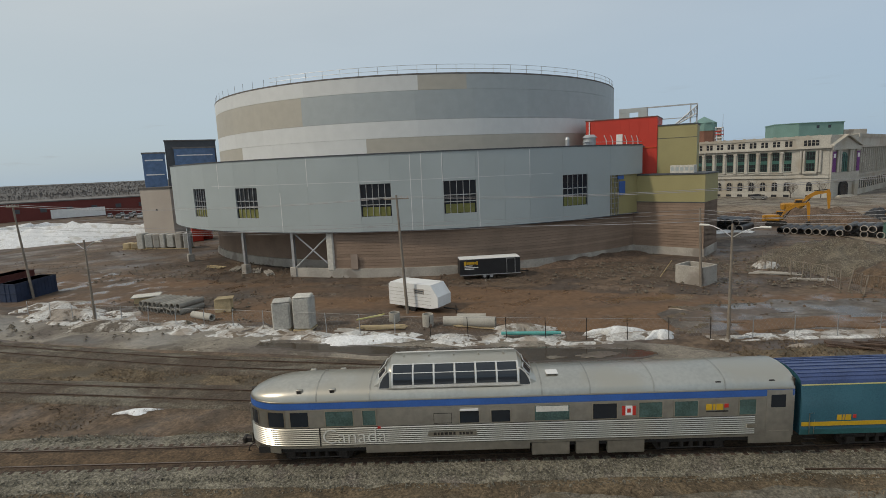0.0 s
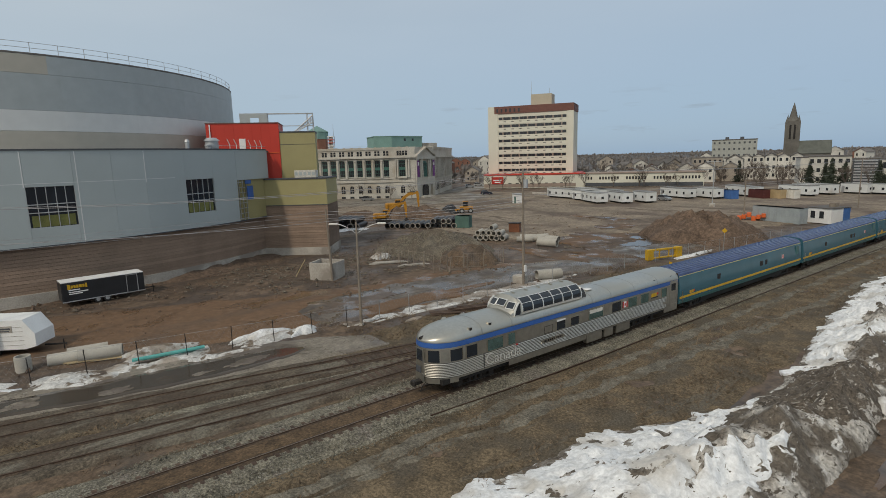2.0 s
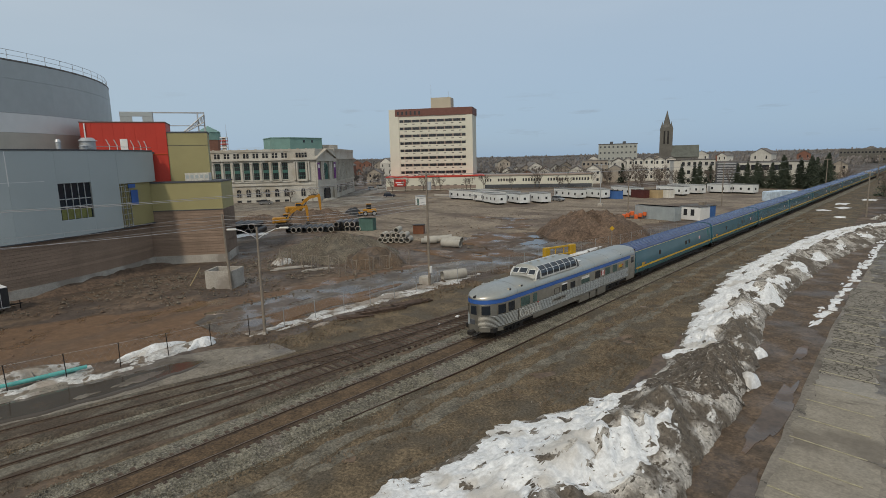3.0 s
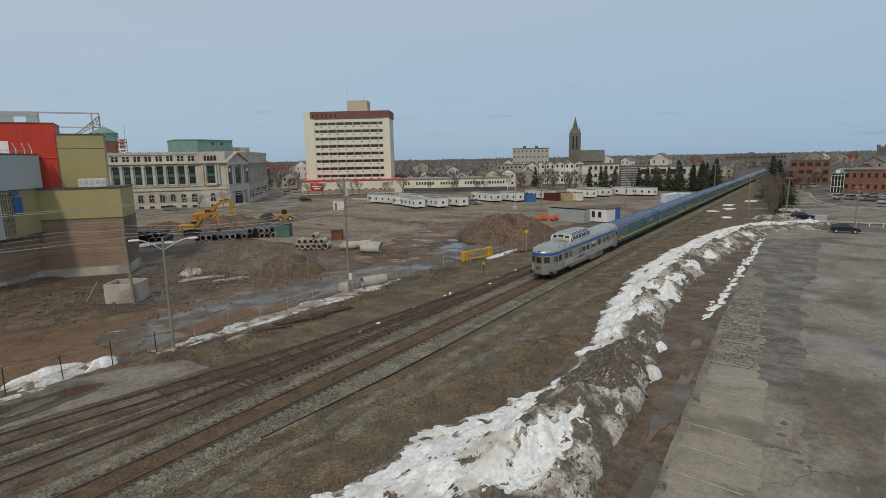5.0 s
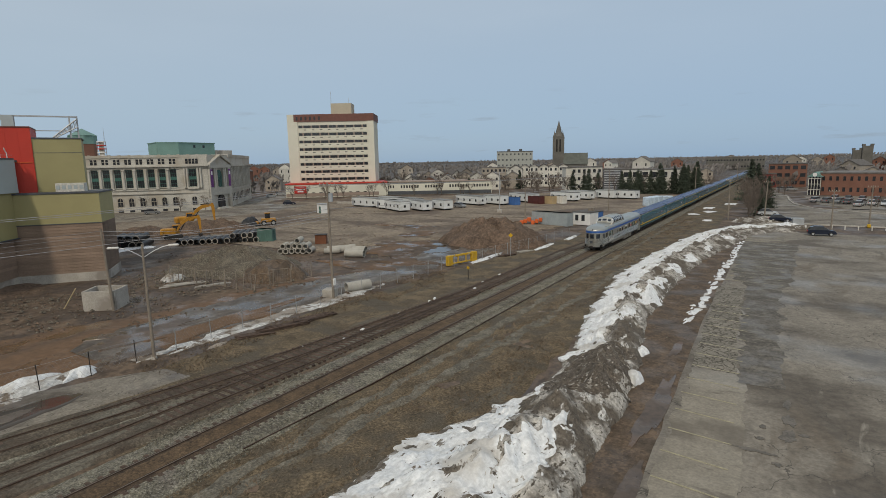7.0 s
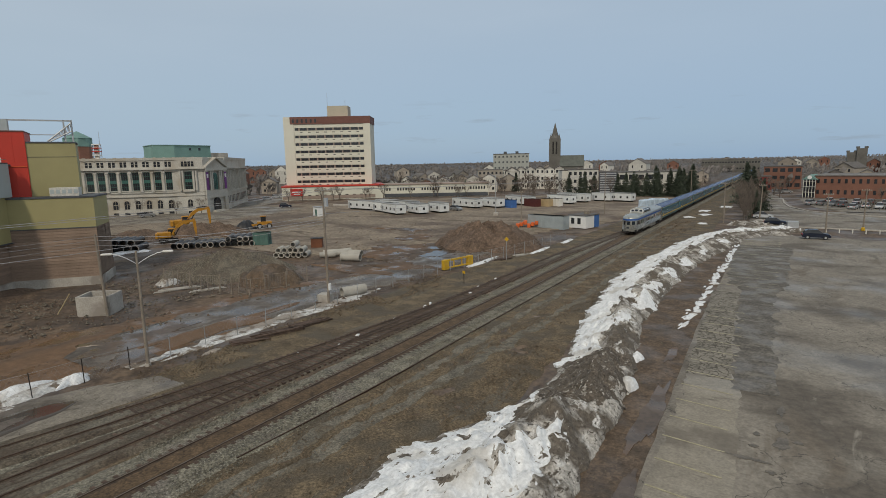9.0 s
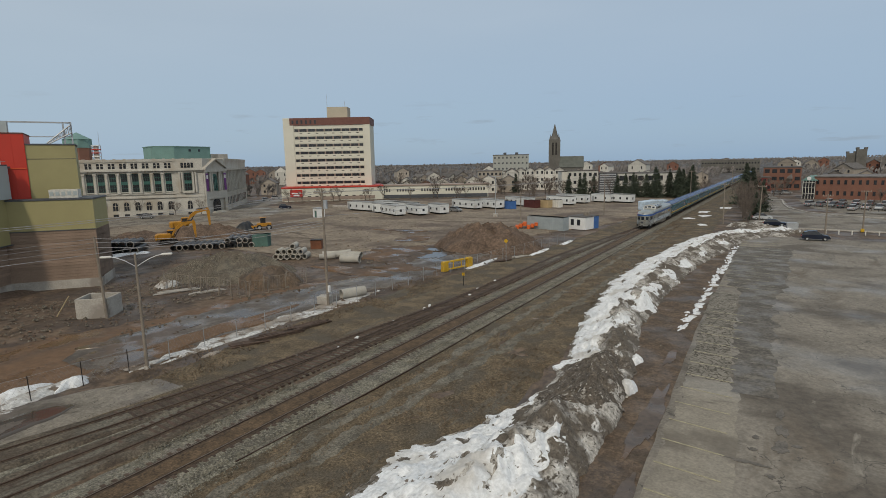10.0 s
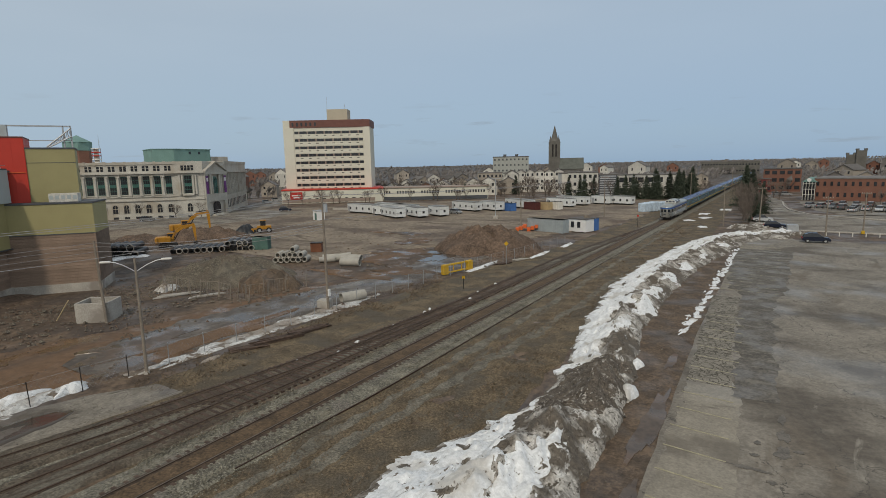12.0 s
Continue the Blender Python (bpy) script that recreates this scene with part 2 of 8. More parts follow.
patches(WETMUD, (0.150, 0.088, 0.050), 0.08, 0.42, 0.58, (1, 0.4, 1), 5)
patches(SAND, (0.110, 0.082, 0.060), 0.16, 0.57, 0.62, (0.45, 1.8, 1), 12)
patches(GRASS, (0.112, 0.096, 0.073), 0.5, 0.58, 0.66, (1.3, 0.18, 1))
patches(GRASS, (0.070, 0.054, 0.035), 1.3, 0.55, 0.68)
patches(ASPHALT, (0.135, 0.120, 0.101), 0.30, 0.60, 0.70, (1.2, 0.35, 1), 12)
patches(ASPHALT, (0.145, 0.120, 0.094), 0.16, 0.58, 0.68, (1.6, 0.5, 1), 12)
patches(ASPHALT, (0.240, 0.216, 0.180), 0.5, 0.62, 0.70, (1.4, 0.35, 1), 14)
cracks(ASPHALT, 0.16, 0.006, (0.09, 0.08, 0.068))
patches(OLDROAD, (0.105, 0.088, 0.070), 0.33, 0.55, 0.60, (1, 0.8, 1))
cracks(OLDROAD, 0.5, 0.009, (0.06, 0.05, 0.04))
patches(BALLAST, (0.225, 0.210, 0.175), 9.0, 0.56, 0.62, detail=3)
patches(BALLAST, (0.085, 0.075, 0.062), 6.5, 0.58, 0.64, detail=3)
patches(GRAVELLY, (0.175, 0.158, 0.128), 8.0, 0.58, 0.64, detail=3)
patches(SNOW, (0.54, 0.52, 0.49), 0.9, 0.60, 0.72, detail=12)
patches(SNOW, (0.16, 0.13, 0.105), 1.9, 0.64, 0.675, (1, 0.7, 1), 14)
grain(SNOW, 5.0, 0.10)
patches(DIRTY_SNOW, (0.56, 0.545, 0.52), 1.0, 0.58, 0.64, (1.5, 0.6, 1), 14)
patches(DIRTY_SNOW, (0.075, 0.060, 0.046), 4.5, 0.55, 0.60, (1, 0.6, 1), 14)
grain(DIRTY_SNOW, 6.0, 0.35)
patches(SLUSH, (0.16, 0.125, 0.095), 0.8, 0.53, 0.58, detail=14)
grain(SLUSH, 5.0, 0.25)
for stuff_mat, size, amount in ((MUD, 1.3, 0.38), (DIRT, 2.0, 0.28), (SAND, 1.0, 0.28), (GRASS, 8.0, 0.50), (BALLAST, 7.0, 0.65), (FOULED, 7.0, 0.45), (DAMP, 3.0, 0.38), (RAIL_DARK, 7.0, 0.4), (GRAVELLY, 8.0, 0.40), (ASPHALT, 2.2, 0.22), (OLDROAD, 2.5, 0.25), (WETMUD, 1.6, 0.24)):
    grain(stuff_mat, size, amount)
RUST = mat("rusty_rail", (0.080, 0.050, 0.036), 0.6, 0.4, var=0.3)
RAILTOP = mat("worn_rail_head", (0.20, 0.165, 0.135), 0.5, 0.6, var=0.15)
TIE = mat("tie", (0.075, 0.050, 0.038), 0.95, var=0.4, scale=2, fine=20, each=0.35)
STEEL = mat("stainless_steel", (0.525, 0.502, 0.445), 0.34, 1.0, var=0.08, scale=0.5, fine=5, bump=0.06, stain=(0.52, 0.48, 0.405), amount=0.5)
STEEL_DULL = mat("dull_stainless", (0.42, 0.40, 0.355), 0.40, 0.9, var=0.14, scale=0.5, fine=3, bump=0.08)
BLUE = mat("blue_band", (0.030, 0.110, 0.36), 0.45, var=0.12)
GLASS_DK = mat("tinted_glass", (0.016, 0.022, 0.030), 0.08, var=0.1, bump=0.0, spec=0.6)
GLASS_GRN = mat("greenish_window", (0.060, 0.105, 0.098), 0.10, var=0.35, scale=1.2, bump=0.0, spec=0.6)
BLACK = mat("black_underframe", (0.022, 0.020, 0.019), 0.8, var=0.4)
GREASE = mat("greasy_iron", (0.045, 0.040, 0.037), 0.55, 0.5, var=0.4)
TEAL = mat("teal_paint", (0.036, 0.118, 0.158), 0.24, var=0.12, scale=0.5)
TEAL_LOW = mat("teal_paint_low", (0.030, 0.125, 0.130), 0.28, var=0.15)
NAVY = mat("navy_roof", (0.042, 0.068, 0.165), 0.26, var=0.18)
YELLOW = mat("yellow_paint", (0.55, 0.33, 0.022), 0.5, var=0.1)
PALE_YELLOW = mat("pale_yellow_line", (0.55, 0.52, 0.22), 0.5, var=0.1)
RED = mat("red_paint", (0.48, 0.030, 0.022), 0.5, var=0.1)
WHITE = mat("white_paint", (0.74, 0.74, 0.73), 0.6, var=0.07)
GREYPANEL = mat("blue_grey_panel", (0.380, 0.428, 0.435), 0.5, 0.15, var=0.05, scale=0.2, bump=0.03, each=0.03)
DRUM_WHITE = mat("off_white_panel", (0.66, 0.67, 0.66), 0.5, 0.1, var=0.04, bump=0.03, each=0.03)
DRUM_GREY = mat("mid_grey_panel", (0.395, 0.430, 0.436), 0.5, 0.15, var=0.05, bump=0.03, each=0.03)
DRUM_TAUPE = mat("taupe_panel", (0.460, 0.430, 0.370), 0.5, 0.1, var=0.05, bump=0.03, each=0.03)
BRICK = mat("brown_block", (0.262, 0.188, 0.142), 0.9, var=0.18, scale=0.3, fine=8, bump=0.3, each=0.14)
MORTAR = mat("mortar", (0.228, 0.164, 0.124), 0.95, var=0.15)
CONC = mat("concrete", (0.40, 0.37, 0.33), 0.9, var=0.2, scale=0.6, fine=9, bump=0.25, stain=(0.27, 0.24, 0.21), amount=0.4)
CONC_PIPE = mat("concrete_pipe", (0.37, 0.35, 0.31), 0.88, var=0.15, each=0.12)
RED_CLAD = mat("red_cladding", (0.52, 0.045, 0.028), 0.5, var=0.07, scale=0.3, bump=0.05)
MUSTARD = mat("mustard_panel", (0.320, 0.285, 0.140), 0.6, var=0.08, scale=0.3, bump=0.05, each=0.06)
GALV = mat("galvanised_steel", (0.46, 0.47, 0.48), 0.5, 0.7, var=0.15)
WOODPOLE = mat("weathered_pole", (0.225, 0.190, 0.155), 0.95, var=0.25, scale=1.5, fine=25, bump=0.3)
LUMBER = mat("lumber", (0.42, 0.33, 0.20), 0.85, var=0.25, each=0.2)
CREAM = mat("cream_wall", (0.63, 0.615, 0.525), 0.8, var=0.06, scale=0.12, bump=0.05)
MAROON = mat("maroon_fascia", (0.165, 0.072, 0.058), 0.7, var=0.12)
STONE = mat("limestone", (0.465, 0.445, 0.40), 0.88, var=0.14, scale=0.25, fine=3, bump=0.15, stain=(0.40, 0.36, 0.30), amount=0.4)
COPPER = mat("verdigris_roof", (0.150, 0.265, 0.240), 0.7, var=0.12, scale=0.3)
GREEN_GLASS = mat("green_spandrel", (0.048, 0.135, 0.115), 0.35, var=0.25)
DARKWIN = mat("dark_window", (0.030, 0.032, 0.036), 0.15, var=0.3, bump=0.0, spec=0.6)
GREENBACK = mat("window_with_yellow_insulation", (0.17, 0.175, 0.055), 0.7, var=0.25)
ROOFING = mat("grey_shingle", (0.135, 0.125, 0.118), 0.9, var=0.25, each=0.3)
SIDING = mat("pale_siding", (0.600, 0.580, 0.530), 0.8, var=0.1, each=0.18)
TANSIDING = mat("tan_siding", (0.335, 0.295, 0.25), 0.8, var=0.12, each=0.25)
REDBRICK = mat("red_brick", (0.205, 0.098, 0.070), 0.9, var=0.15, scale=0.3, fine=5, bump=0.15, each=0.1)
# lightened: distance haze over the far towers is put into the base colour
DARKSTONE = mat("dark_sandstone", (0.135, 0.128, 0.115), 0.9, var=0.25, scale=0.2)
# base blue brightened to hold part of the sky's reflection as colour
BLUEGLASS = mat("blue_curtain_glass", (0.085, 0.150, 0.275), 0.15, var=0.2, bump=0.0, spec=0.6)
CHARCOAL = mat("charcoal_panel", (0.072, 0.078, 0.088), 0.6, var=0.15)
TANPANEL = mat("tan_panel", (0.30, 0.235, 0.195), 0.75, var=0.08)
ANNEX = mat("pale_tan_metal", (0.40, 0.350, 0.305), 0.7, var=0.06, scale=0.2)
POLISHED = mat("polished_frame", (0.72, 0.71, 0.68), 0.3, 0.6, var=0.08)
DKRED = mat("dark_red_metal", (0.150, 0.032, 0.026), 0.7, var=0.15, scale=0.1)
BARK = mat("bare_bark", (0.120, 0.098, 0.083), 0.95, var=0.25)
# twigs lightened too, with some haze of the far trees in the colour
TWIG = mat("bare_twigs", (0.145, 0.118, 0.100), 0.95, var=0.3, each=0.2)
NEEDLE = mat("conifer_needles", (0.060, 0.075, 0.052), 0.9, var=0.4, scale=0.8, fine=4, each=0.25)
# paler than bare wood: the haze of distance is painted into this colour
WOODS = mat("far_bare_woods", (0.205, 0.188, 0.178), 0.95, var=0.35, scale=0.03, fine=0.3, bump=0.0, world_space=True)
ORANGE = mat("orange_plastic", (0.62, 0.12, 0.030), 0.6, var=0.12)
MACHINE = mat("machine_yellow", (0.43, 0.200, 0.022), 0.5, var=0.2, stain=(0.20, 0.12, 0.05), amount=0.3)
TYRE = mat("rubber", (0.025, 0.024, 0.024), 0.9, var=0.3)
PIPE_BLACK = mat("black_pipe", (0.018, 0.019, 0.022), 0.42, var=0.3)
NAVYBOX = mat("dark_blue_container", (0.024, 0.038, 0.075), 0.55, var=0.25)
BROWNBOX = mat("dark_red_container", (0.090, 0.025, 0.022), 0.6, var=0.2)
BLUEBOX = mat("blue_container", (0.050, 0.140, 0.360), 0.6, var=0.15)
TANBOX = mat("tan_container", (0.44, 0.33, 0.19), 0.6, var=0.12)
GREENBOX = mat("green_box", (0.075, 0.150, 0.130), 0.6, var=0.2)
GREYBOX = mat("grey_trailer_box", (0.31, 0.35, 0.365), 0.6, var=0.1)
TARP = mat("pale_tarp", (0.56, 0.54, 0.49), 0.6, var=0.15, scale=2, fine=6, bump=0.5)
TURQ = mat("turquoise_pipe", (0.10, 0.42, 0.39), 0.5, var=0.1)
CARPAINT = mat("dark_blue_car_paint", (0.020, 0.026, 0.045), 0.25, 0.3, var=0.1, bump=0)
CARPAINT2 = mat("pale_car_paint", (0.34, 0.35, 0.36), 0.3, 0.3, var=0.1, bump=0, each=0.6)
WIREMESH = mat("fence_wire", (0.33, 0.33, 0.33), 0.6, 0.6, var=0.2)
CABLE = mat("cable", (0.30, 0.30, 0.31), 0.6, 0.2, var=0.2)
PAINTLINE = mat("worn_yellow_line", (0.33, 0.295, 0.20), 0.9, var=0.3, scale=2, fine=20)
LAMPGLASS = mat("lamp_lens", (0.62, 0.60, 0.55), 0.3, var=0.1)


# ---- mesh helpers ----
class MB:
    """Collects vertices and faces of one mesh."""

    def __init__(self):
        self.v, self.f = [], []

    def add(self, verts, faces):
        o = len(self.v)
        self.v += [tuple(p) for p in verts]
        self.f += [tuple(i + o for i in f) for f in faces]
        return self

    def box(self, cx, cy, cz, sx, sy, sz, rz=0.0, c=0.0):
        """A box with its edges cut by c, at its centre."""
        x, y, z = sx / 2, sy / 2, sz / 2
        ca, sa = math.cos(radians(rz)), math.sin(radians(rz))
        if c <= 0:
            vs = [(i * x, j * y, k * z) for i in (-1, 1) for j in (-1, 1) for k in (-1, 1)]
            fs = [(0, 1, 3, 2), (4, 6, 7, 5), (0, 4, 5, 1), (2, 3, 7, 6), (0, 2, 6, 4), (1, 5, 7, 3)]
        else:
            oct_ = [(x - c, y), (x, y - c), (x, -y + c), (x - c, -y), (-x + c, -y), (-x, -y + c), (-x, y - c), (-x + c, y)]
            ins = [(p * (x - c) / x, q * (y - c) / y) for p, q in oct_]
            vs = [(p, q, -z) for p, q in ins] + [(p, q, -z + c) for p, q in oct_] + [(p, q, z - c) for p, q in oct_] + [(p, q, z) for p, q in ins]
            fs = [tuple(range(8)), tuple(range(31, 23, -1))]
            for r in (0, 8, 16):
                fs += [(r + i, r + 8 + i, r + 8 + (i + 1) % 8, r + (i + 1) % 8) for i in range(8)]
        return self.add([(cx + p * ca - q * sa, cy + p * sa + q * ca, cz + r) for p, q, r in vs], fs)

    def cyl(self, a, b, r0, r1=None, n=8, caps=True):
        a, b = Vector(a), Vector(b)
        r1 = r0 if r1 is None else r1
        d = (b - a).normalized()
        u = d.orthogonal().normalized()
        w = d.cross(u)
        ring = [u * math.cos(6.28318 * i / n) + w * math.sin(6.28318 * i / n) for i in range(n)]
        vs = [a + q * r0 for q in ring] + [b + q * r1 for q in ring]
        fs = [(i, (i + 1) % n, n + (i + 1) % n, n + i) for i in range(n)]
        if caps:
            fs += [tuple(range(n - 1, -1, -1)), tuple(range(n, 2 * n))]
        return self.add(vs, fs)

    def tube(self, a, b, r, wall, n=16):
        """An open pipe with wall thickness."""
        a, b = Vector(a), Vector(b)
        d = (b - a).normalized()
        u = d.orthogonal().normalized()
        w = d.cross(u)
        ring = [u * math.cos(6.28318 * i / n) + w * math.sin(6.28318 * i / n) for i in range(n)]
        vs = [e + q * k for e, k in ((a, r), (b, r), (b, r - wall), (a, r - wall)) for q in ring]
        fs = []
        for k in range(4):
            o, p = k * n, (k + 1) % 4 * n
            fs += [(o + i, o + (i + 1) % n, p + (i + 1) % n, p + i) for i in range(n)]
        return self.add(vs, fs)

    def prism(self, poly, z0, z1):
        """A flat outline (anticlockwise) raised from z0 to z1."""
        n = len(poly)
        vs = [(x, y, z0) for x, y in poly] + [(x, y, z1) for x, y in poly]
        fs = [tuple(range(n - 1, -1, -1)), tuple(range(n, 2 * n))] + [(i, (i + 1) % n, n + (i + 1) % n, n + i) for i in range(n)]
        return self.add(vs, fs)

    def loft(self, rings, closed=False, caps=False):
        """Skins through rows of equally many points."""
        n = len(rings[0])
        vs = [p for ring in rings for p in ring]
        m = n if closed else n - 1
        fs = [(r * n + i, r * n + (i + 1) % n, (r + 1) * n + (i + 1) % n, (r + 1) * n + i) for r in range(len(rings) - 1) for i in range(m)]
        if caps:
            fs += [tuple(range(n - 1, -1, -1)), tuple(range((len(rings) - 1) * n, len(rings) * n))]
        return self.add(vs, fs)

    def sweep(self, pts, r, n=5):
        rings = []
        for k, p in enumerate(pts):
            d = (Vector(pts[min(k + 1, len(pts) - 1)]) - Vector(pts[max(k - 1, 0)])).normalized()
            u = d.cross(Vector((0.31, 0.17, 0.93))).normalized()
            w = d.cross(u)
            rings.append([Vector(p) + (u * math.cos(6.28318 * i / n) + w * math.sin(6.28318 * i / n)) * r for i in range(n)])
        return self.loft(rings, closed=True, caps=True)

    def mesh(self, name, material, smooth=35):
        me = bpy.data.meshes.new(name)
        me.from_pydata(self.v, [], self.f)
        me.materials.append(material)
        if smooth:
            me.shade_smooth()
            me.set_sharp_from_angle(angle=radians(smooth))
        me.update()
        return me


def fix(me):
    bm = bmesh.new()
    bm.from_mesh(me)
    bmesh.ops.recalc_face_normals(bm, faces=bm.faces)
    bm.to_mesh(me)
    bm.free()
    return me


def part(name, mb, material, parent, label="", m=None):
    ob = new(name, mb if isinstance(mb, bpy.types.Mesh) else fix(mb.mesh(name, material)))
    ob.parent = parent
    if m is not None:
        ob.matrix_basis = m
    return tagged(ob, label) if label else ob


def thing(name, label, category, m=None, group="", kind=""):
    ob = new(name)
    ob.empty_display_size = 0.3
    if m is not None:
        ob.matrix_basis = m
    return tagged(ob, label, category, group, kind)


def solid(name, mb, material, label, category, m=None, group="", kind=""):
    ob = new(name, mb if isinstance(mb, bpy.types.Mesh) else fix(mb.mesh(name, material)))
    if m is not None:
        ob.matrix_basis = m
    return tagged(ob, label, category, group, kind)


def along(table, y):
    """Straight interpolation in a table of (y, value, ...)."""
    ys = [r[0] for r in table]
    return [float(np.interp(y, ys, [r[k] for r in table])) for k in range(1, len(table[0]))]


def strip(name, rows, z, material, label, height=None, cols=6, step=1.0, jag=0.25, rough=0.03, kind="structure", category="ground"):
    """A sheet over rows of (y, x0, x1), with ragged edges; height(u, x, y) raises it."""
    mb, rings = MB(), []
    y, end = rows[0][0], rows[-1][0]
    while y <= end + 1e-6:
        x0, x1 = along(rows, y)
        x0 += jag * (noise.noise((y * 0.45, z * 7, 3.1)) * 1.6 + noise.noise((y * 1.7, 1.3, z)) * 0.7)
        x1 += jag * (noise.noise((y * 0.45, 9.7, z * 5)) * 1.6 + noise.noise((y * 1.7, 5.3, z)) * 0.7)
        ring = []
        for i in range(cols + 1):
            u = i / cols
            x = x0 + (x1 - x0) * u
            h = height(u, x, y) if height else rough * noise.noise((x * 0.9, y * 0.9, 2.2)) * min(1, 4 * u * (1 - u) + 0.2)
            ring.append((x, y, z + h))
        rings.append([(x0 - 0.3, y, ring[0][2] - 0.2)] + ring + [(x1 + 0.3, y, ring[-1][2] - 0.2)])
        y += step
    mb.loft(rings)
    ob = new(name, mb.mesh(name, material, 60))
    return tagged(ob, label, category, "", kind)


def blob(name, cx, cy, rx, ry, z, material, label, rz=0.0, jag=0.25, h=0.0, n=40, kind="structure", category="ground", seed=0.0, rings=1):
    """A low patch or heap with a ragged outline."""
    mb = MB()
    rows = []
    ca, sa = math.cos(radians(rz)), math.sin(radians(rz))
    for k in range(-1, rings + 1):
        f = 1 - max(k, -0.12) / (rings + 0.15)
        row = []
        for i in range(n):
            a = 6.28318 * i / n
            w = f * (1 + jag * 1.5 * noise.noise((math.cos(a) * 1.4 + seed, math.sin(a) * 1.4, 1.7)) + jag * 0.8 * noise.noise((math.cos(a) * 4, math.sin(a) * 4 + seed, 4.2)))
            x, y = rx * w * math.cos(a), ry * w * math.sin(a)
            X, Y = cx + x * ca - y * sa, cy + x * sa + y * ca
            zz = z - 0.2 if k < 0 else z if k == 0 else z + h * (math.sin(1.5708 * (1 - f)) ** 0.8) * (1 + 0.45 * noise.noise((X * 0.8, Y * 0.8, seed))) + 0.12 * h * noise.noise((X * 2.6, Y * 2.6, seed))
            row.append((X, Y, zz))
        rows.append(row)
    mb.loft(rows, closed=True)
    top = len(mb.v)
    mb.f.append(tuple(range(top - n, top)))
    ob = new(name, mb.mesh(name, material, 60 if h else 6))
    return tagged(ob, label, category, "", kind)


# ---- ground ----
def ground_height(x, y):
    far = math.hypot(x - 25, y)
    h = 0.10 * noise.noise((x * 0.11, y * 0.11, 0.3)) + 0.05 * noise.noise((x * 0.5, y * 0.5, 1.3))
    near_track = min(1.0, max(0.0, (abs(x + 3) - 14) / 8)) if y > -60 else 1.0
    h = -0.27 + h * near_track
    if far > 700:
        # the hills sink to the west
        bearing = math.degrees(math.atan2(25 - x, y))
        lie = 1.0 - 0.75 * min(1.0, max(0.0, (bearing - 62) / 25))
        h += lie * min(1, (far - 700) / 900) * (6 + 8 * noise.noise((x * 0.0013, y * 0.0013, 5.0)) + 3 * noise.noise((x * 0.006, y * 0.006, 7.0)))
    return h


def ground_sheet():
    def axis(lo, hi, step):
        a = [-4200, -3400, -2700, -2200, -1800, -1500, -1250, -1050, -900, -780, -680, -580, -490, -410, -340, -280, -230]
        a = [v for v in a if v < lo - 15]
        b = [-v for v in [-4200, -3400, -2700, -2200, -1800, -1500, -1250, -1050, -900, -780, -680, -580, -490, -410, -340, -280, -230]][::-1]
        return a + list(np.arange(lo, hi, step)) + [v for v in b if v > hi + 15]

    xs, ys = axis(-190, 90, 2.5), axis(-120, 250, 2.5)
    mb = MB()
    mb.loft([[(float(x), float(y), ground_height(x, y)) for x in xs] for y in ys])
    ob = new("ground", mb.mesh("ground", MUD, 60))
    return tagged(ob, "brown muddy ground with wet patches reaching to low hills", "ground", "", "structure")


ground_sheet()

# ---- ground strips round the tracks ----
T2_LINE = [(-75, -16.6), (-40, -10.9), (-32, -9.75), (-23, -8.45), (-14, -7.15), (7, -4.8), (12, -4.45), (25, -4.15), (45, -4.1), (80, -4.0), (100, -2.9), (115, -1.6), (128, -0.5), (140, 0.0)]
T3_LINE = [(-75, -28.0), (-40, -18.6), (-30.5, -16.1), (-22.5, -14.1), (-18, -13.1), (-5, -10.9), (8, -8.9), (13.5, -7.9), (21, -6.75), (26, -6.0), (37, -4.9), (47, -4.2), (52, -4.1)]
strip("grass_verge", [(-90, 2.2, 16), (0, 2.2, 15), (15, 2.4, 13), (60, 2.6, 10), (110, 2.8, 14), (160, 2.8, 12), (420, 2.8, 9)], -0.235, GRASS, "dry brown trackside grass and bare soil", cols=10, step=1.0, jag=0.4, rough=0.10)
strip("siding_ground", [(-90, -34, -2.0), (-40, -20.6, -2.0), (-18, -15.2, -2.0), (8, -10.6, -2.0), (26, -13.6, -2.0), (40, -13.8, -2.0), (60, -12.5, -2.0), (100, -8.5, -2.0), (150, -8, -2.0), (420, -9, -2.0)], -0.24, GRASS, "dead brown grass between the sidings", cols=12, step=1.0, jag=0.4, rough=0.05)
strip("ballast_bed", [(-90, -2.9, 3.1), (400, -2.9, 3.1), (520, -2.9, 3.1)], -0.30, BALLAST, "grey crushed stone ballast under the main line", height=lambda u, x, y: 0.205 * min(1, 5.0 * min(u, 1 - u)) + 0.02 * noise.noise((x * 3, y * 3, 1)), cols=14, step=0.8, jag=0.15)
strip("ballast_shoulder", [(-2, -6.9, -6.7), (3, -7.9, -5.9), (9, -7.2, -5.9), (14, -6.6, -5.6), (18, -5.8, -5.6)], -0.205, BALLAST, "grey ballast spread between the two sidings", cols=6, step=0.6, jag=0.25, rough=0.05)
strip("oily_strip", [(-40, -9.2, -2.75), (-14, -6.2, -2.75), (0, -4.4, -2.7), (8, -3.9, -2.65), (30, -3.4, -2.55), (60, -3.3, -2.6), (90, -3.2, -2.7)], -0.212, DAMP, "dark oily soil between siding and main line", cols=6, step=0.5, jag=0.3, rough=0.05)
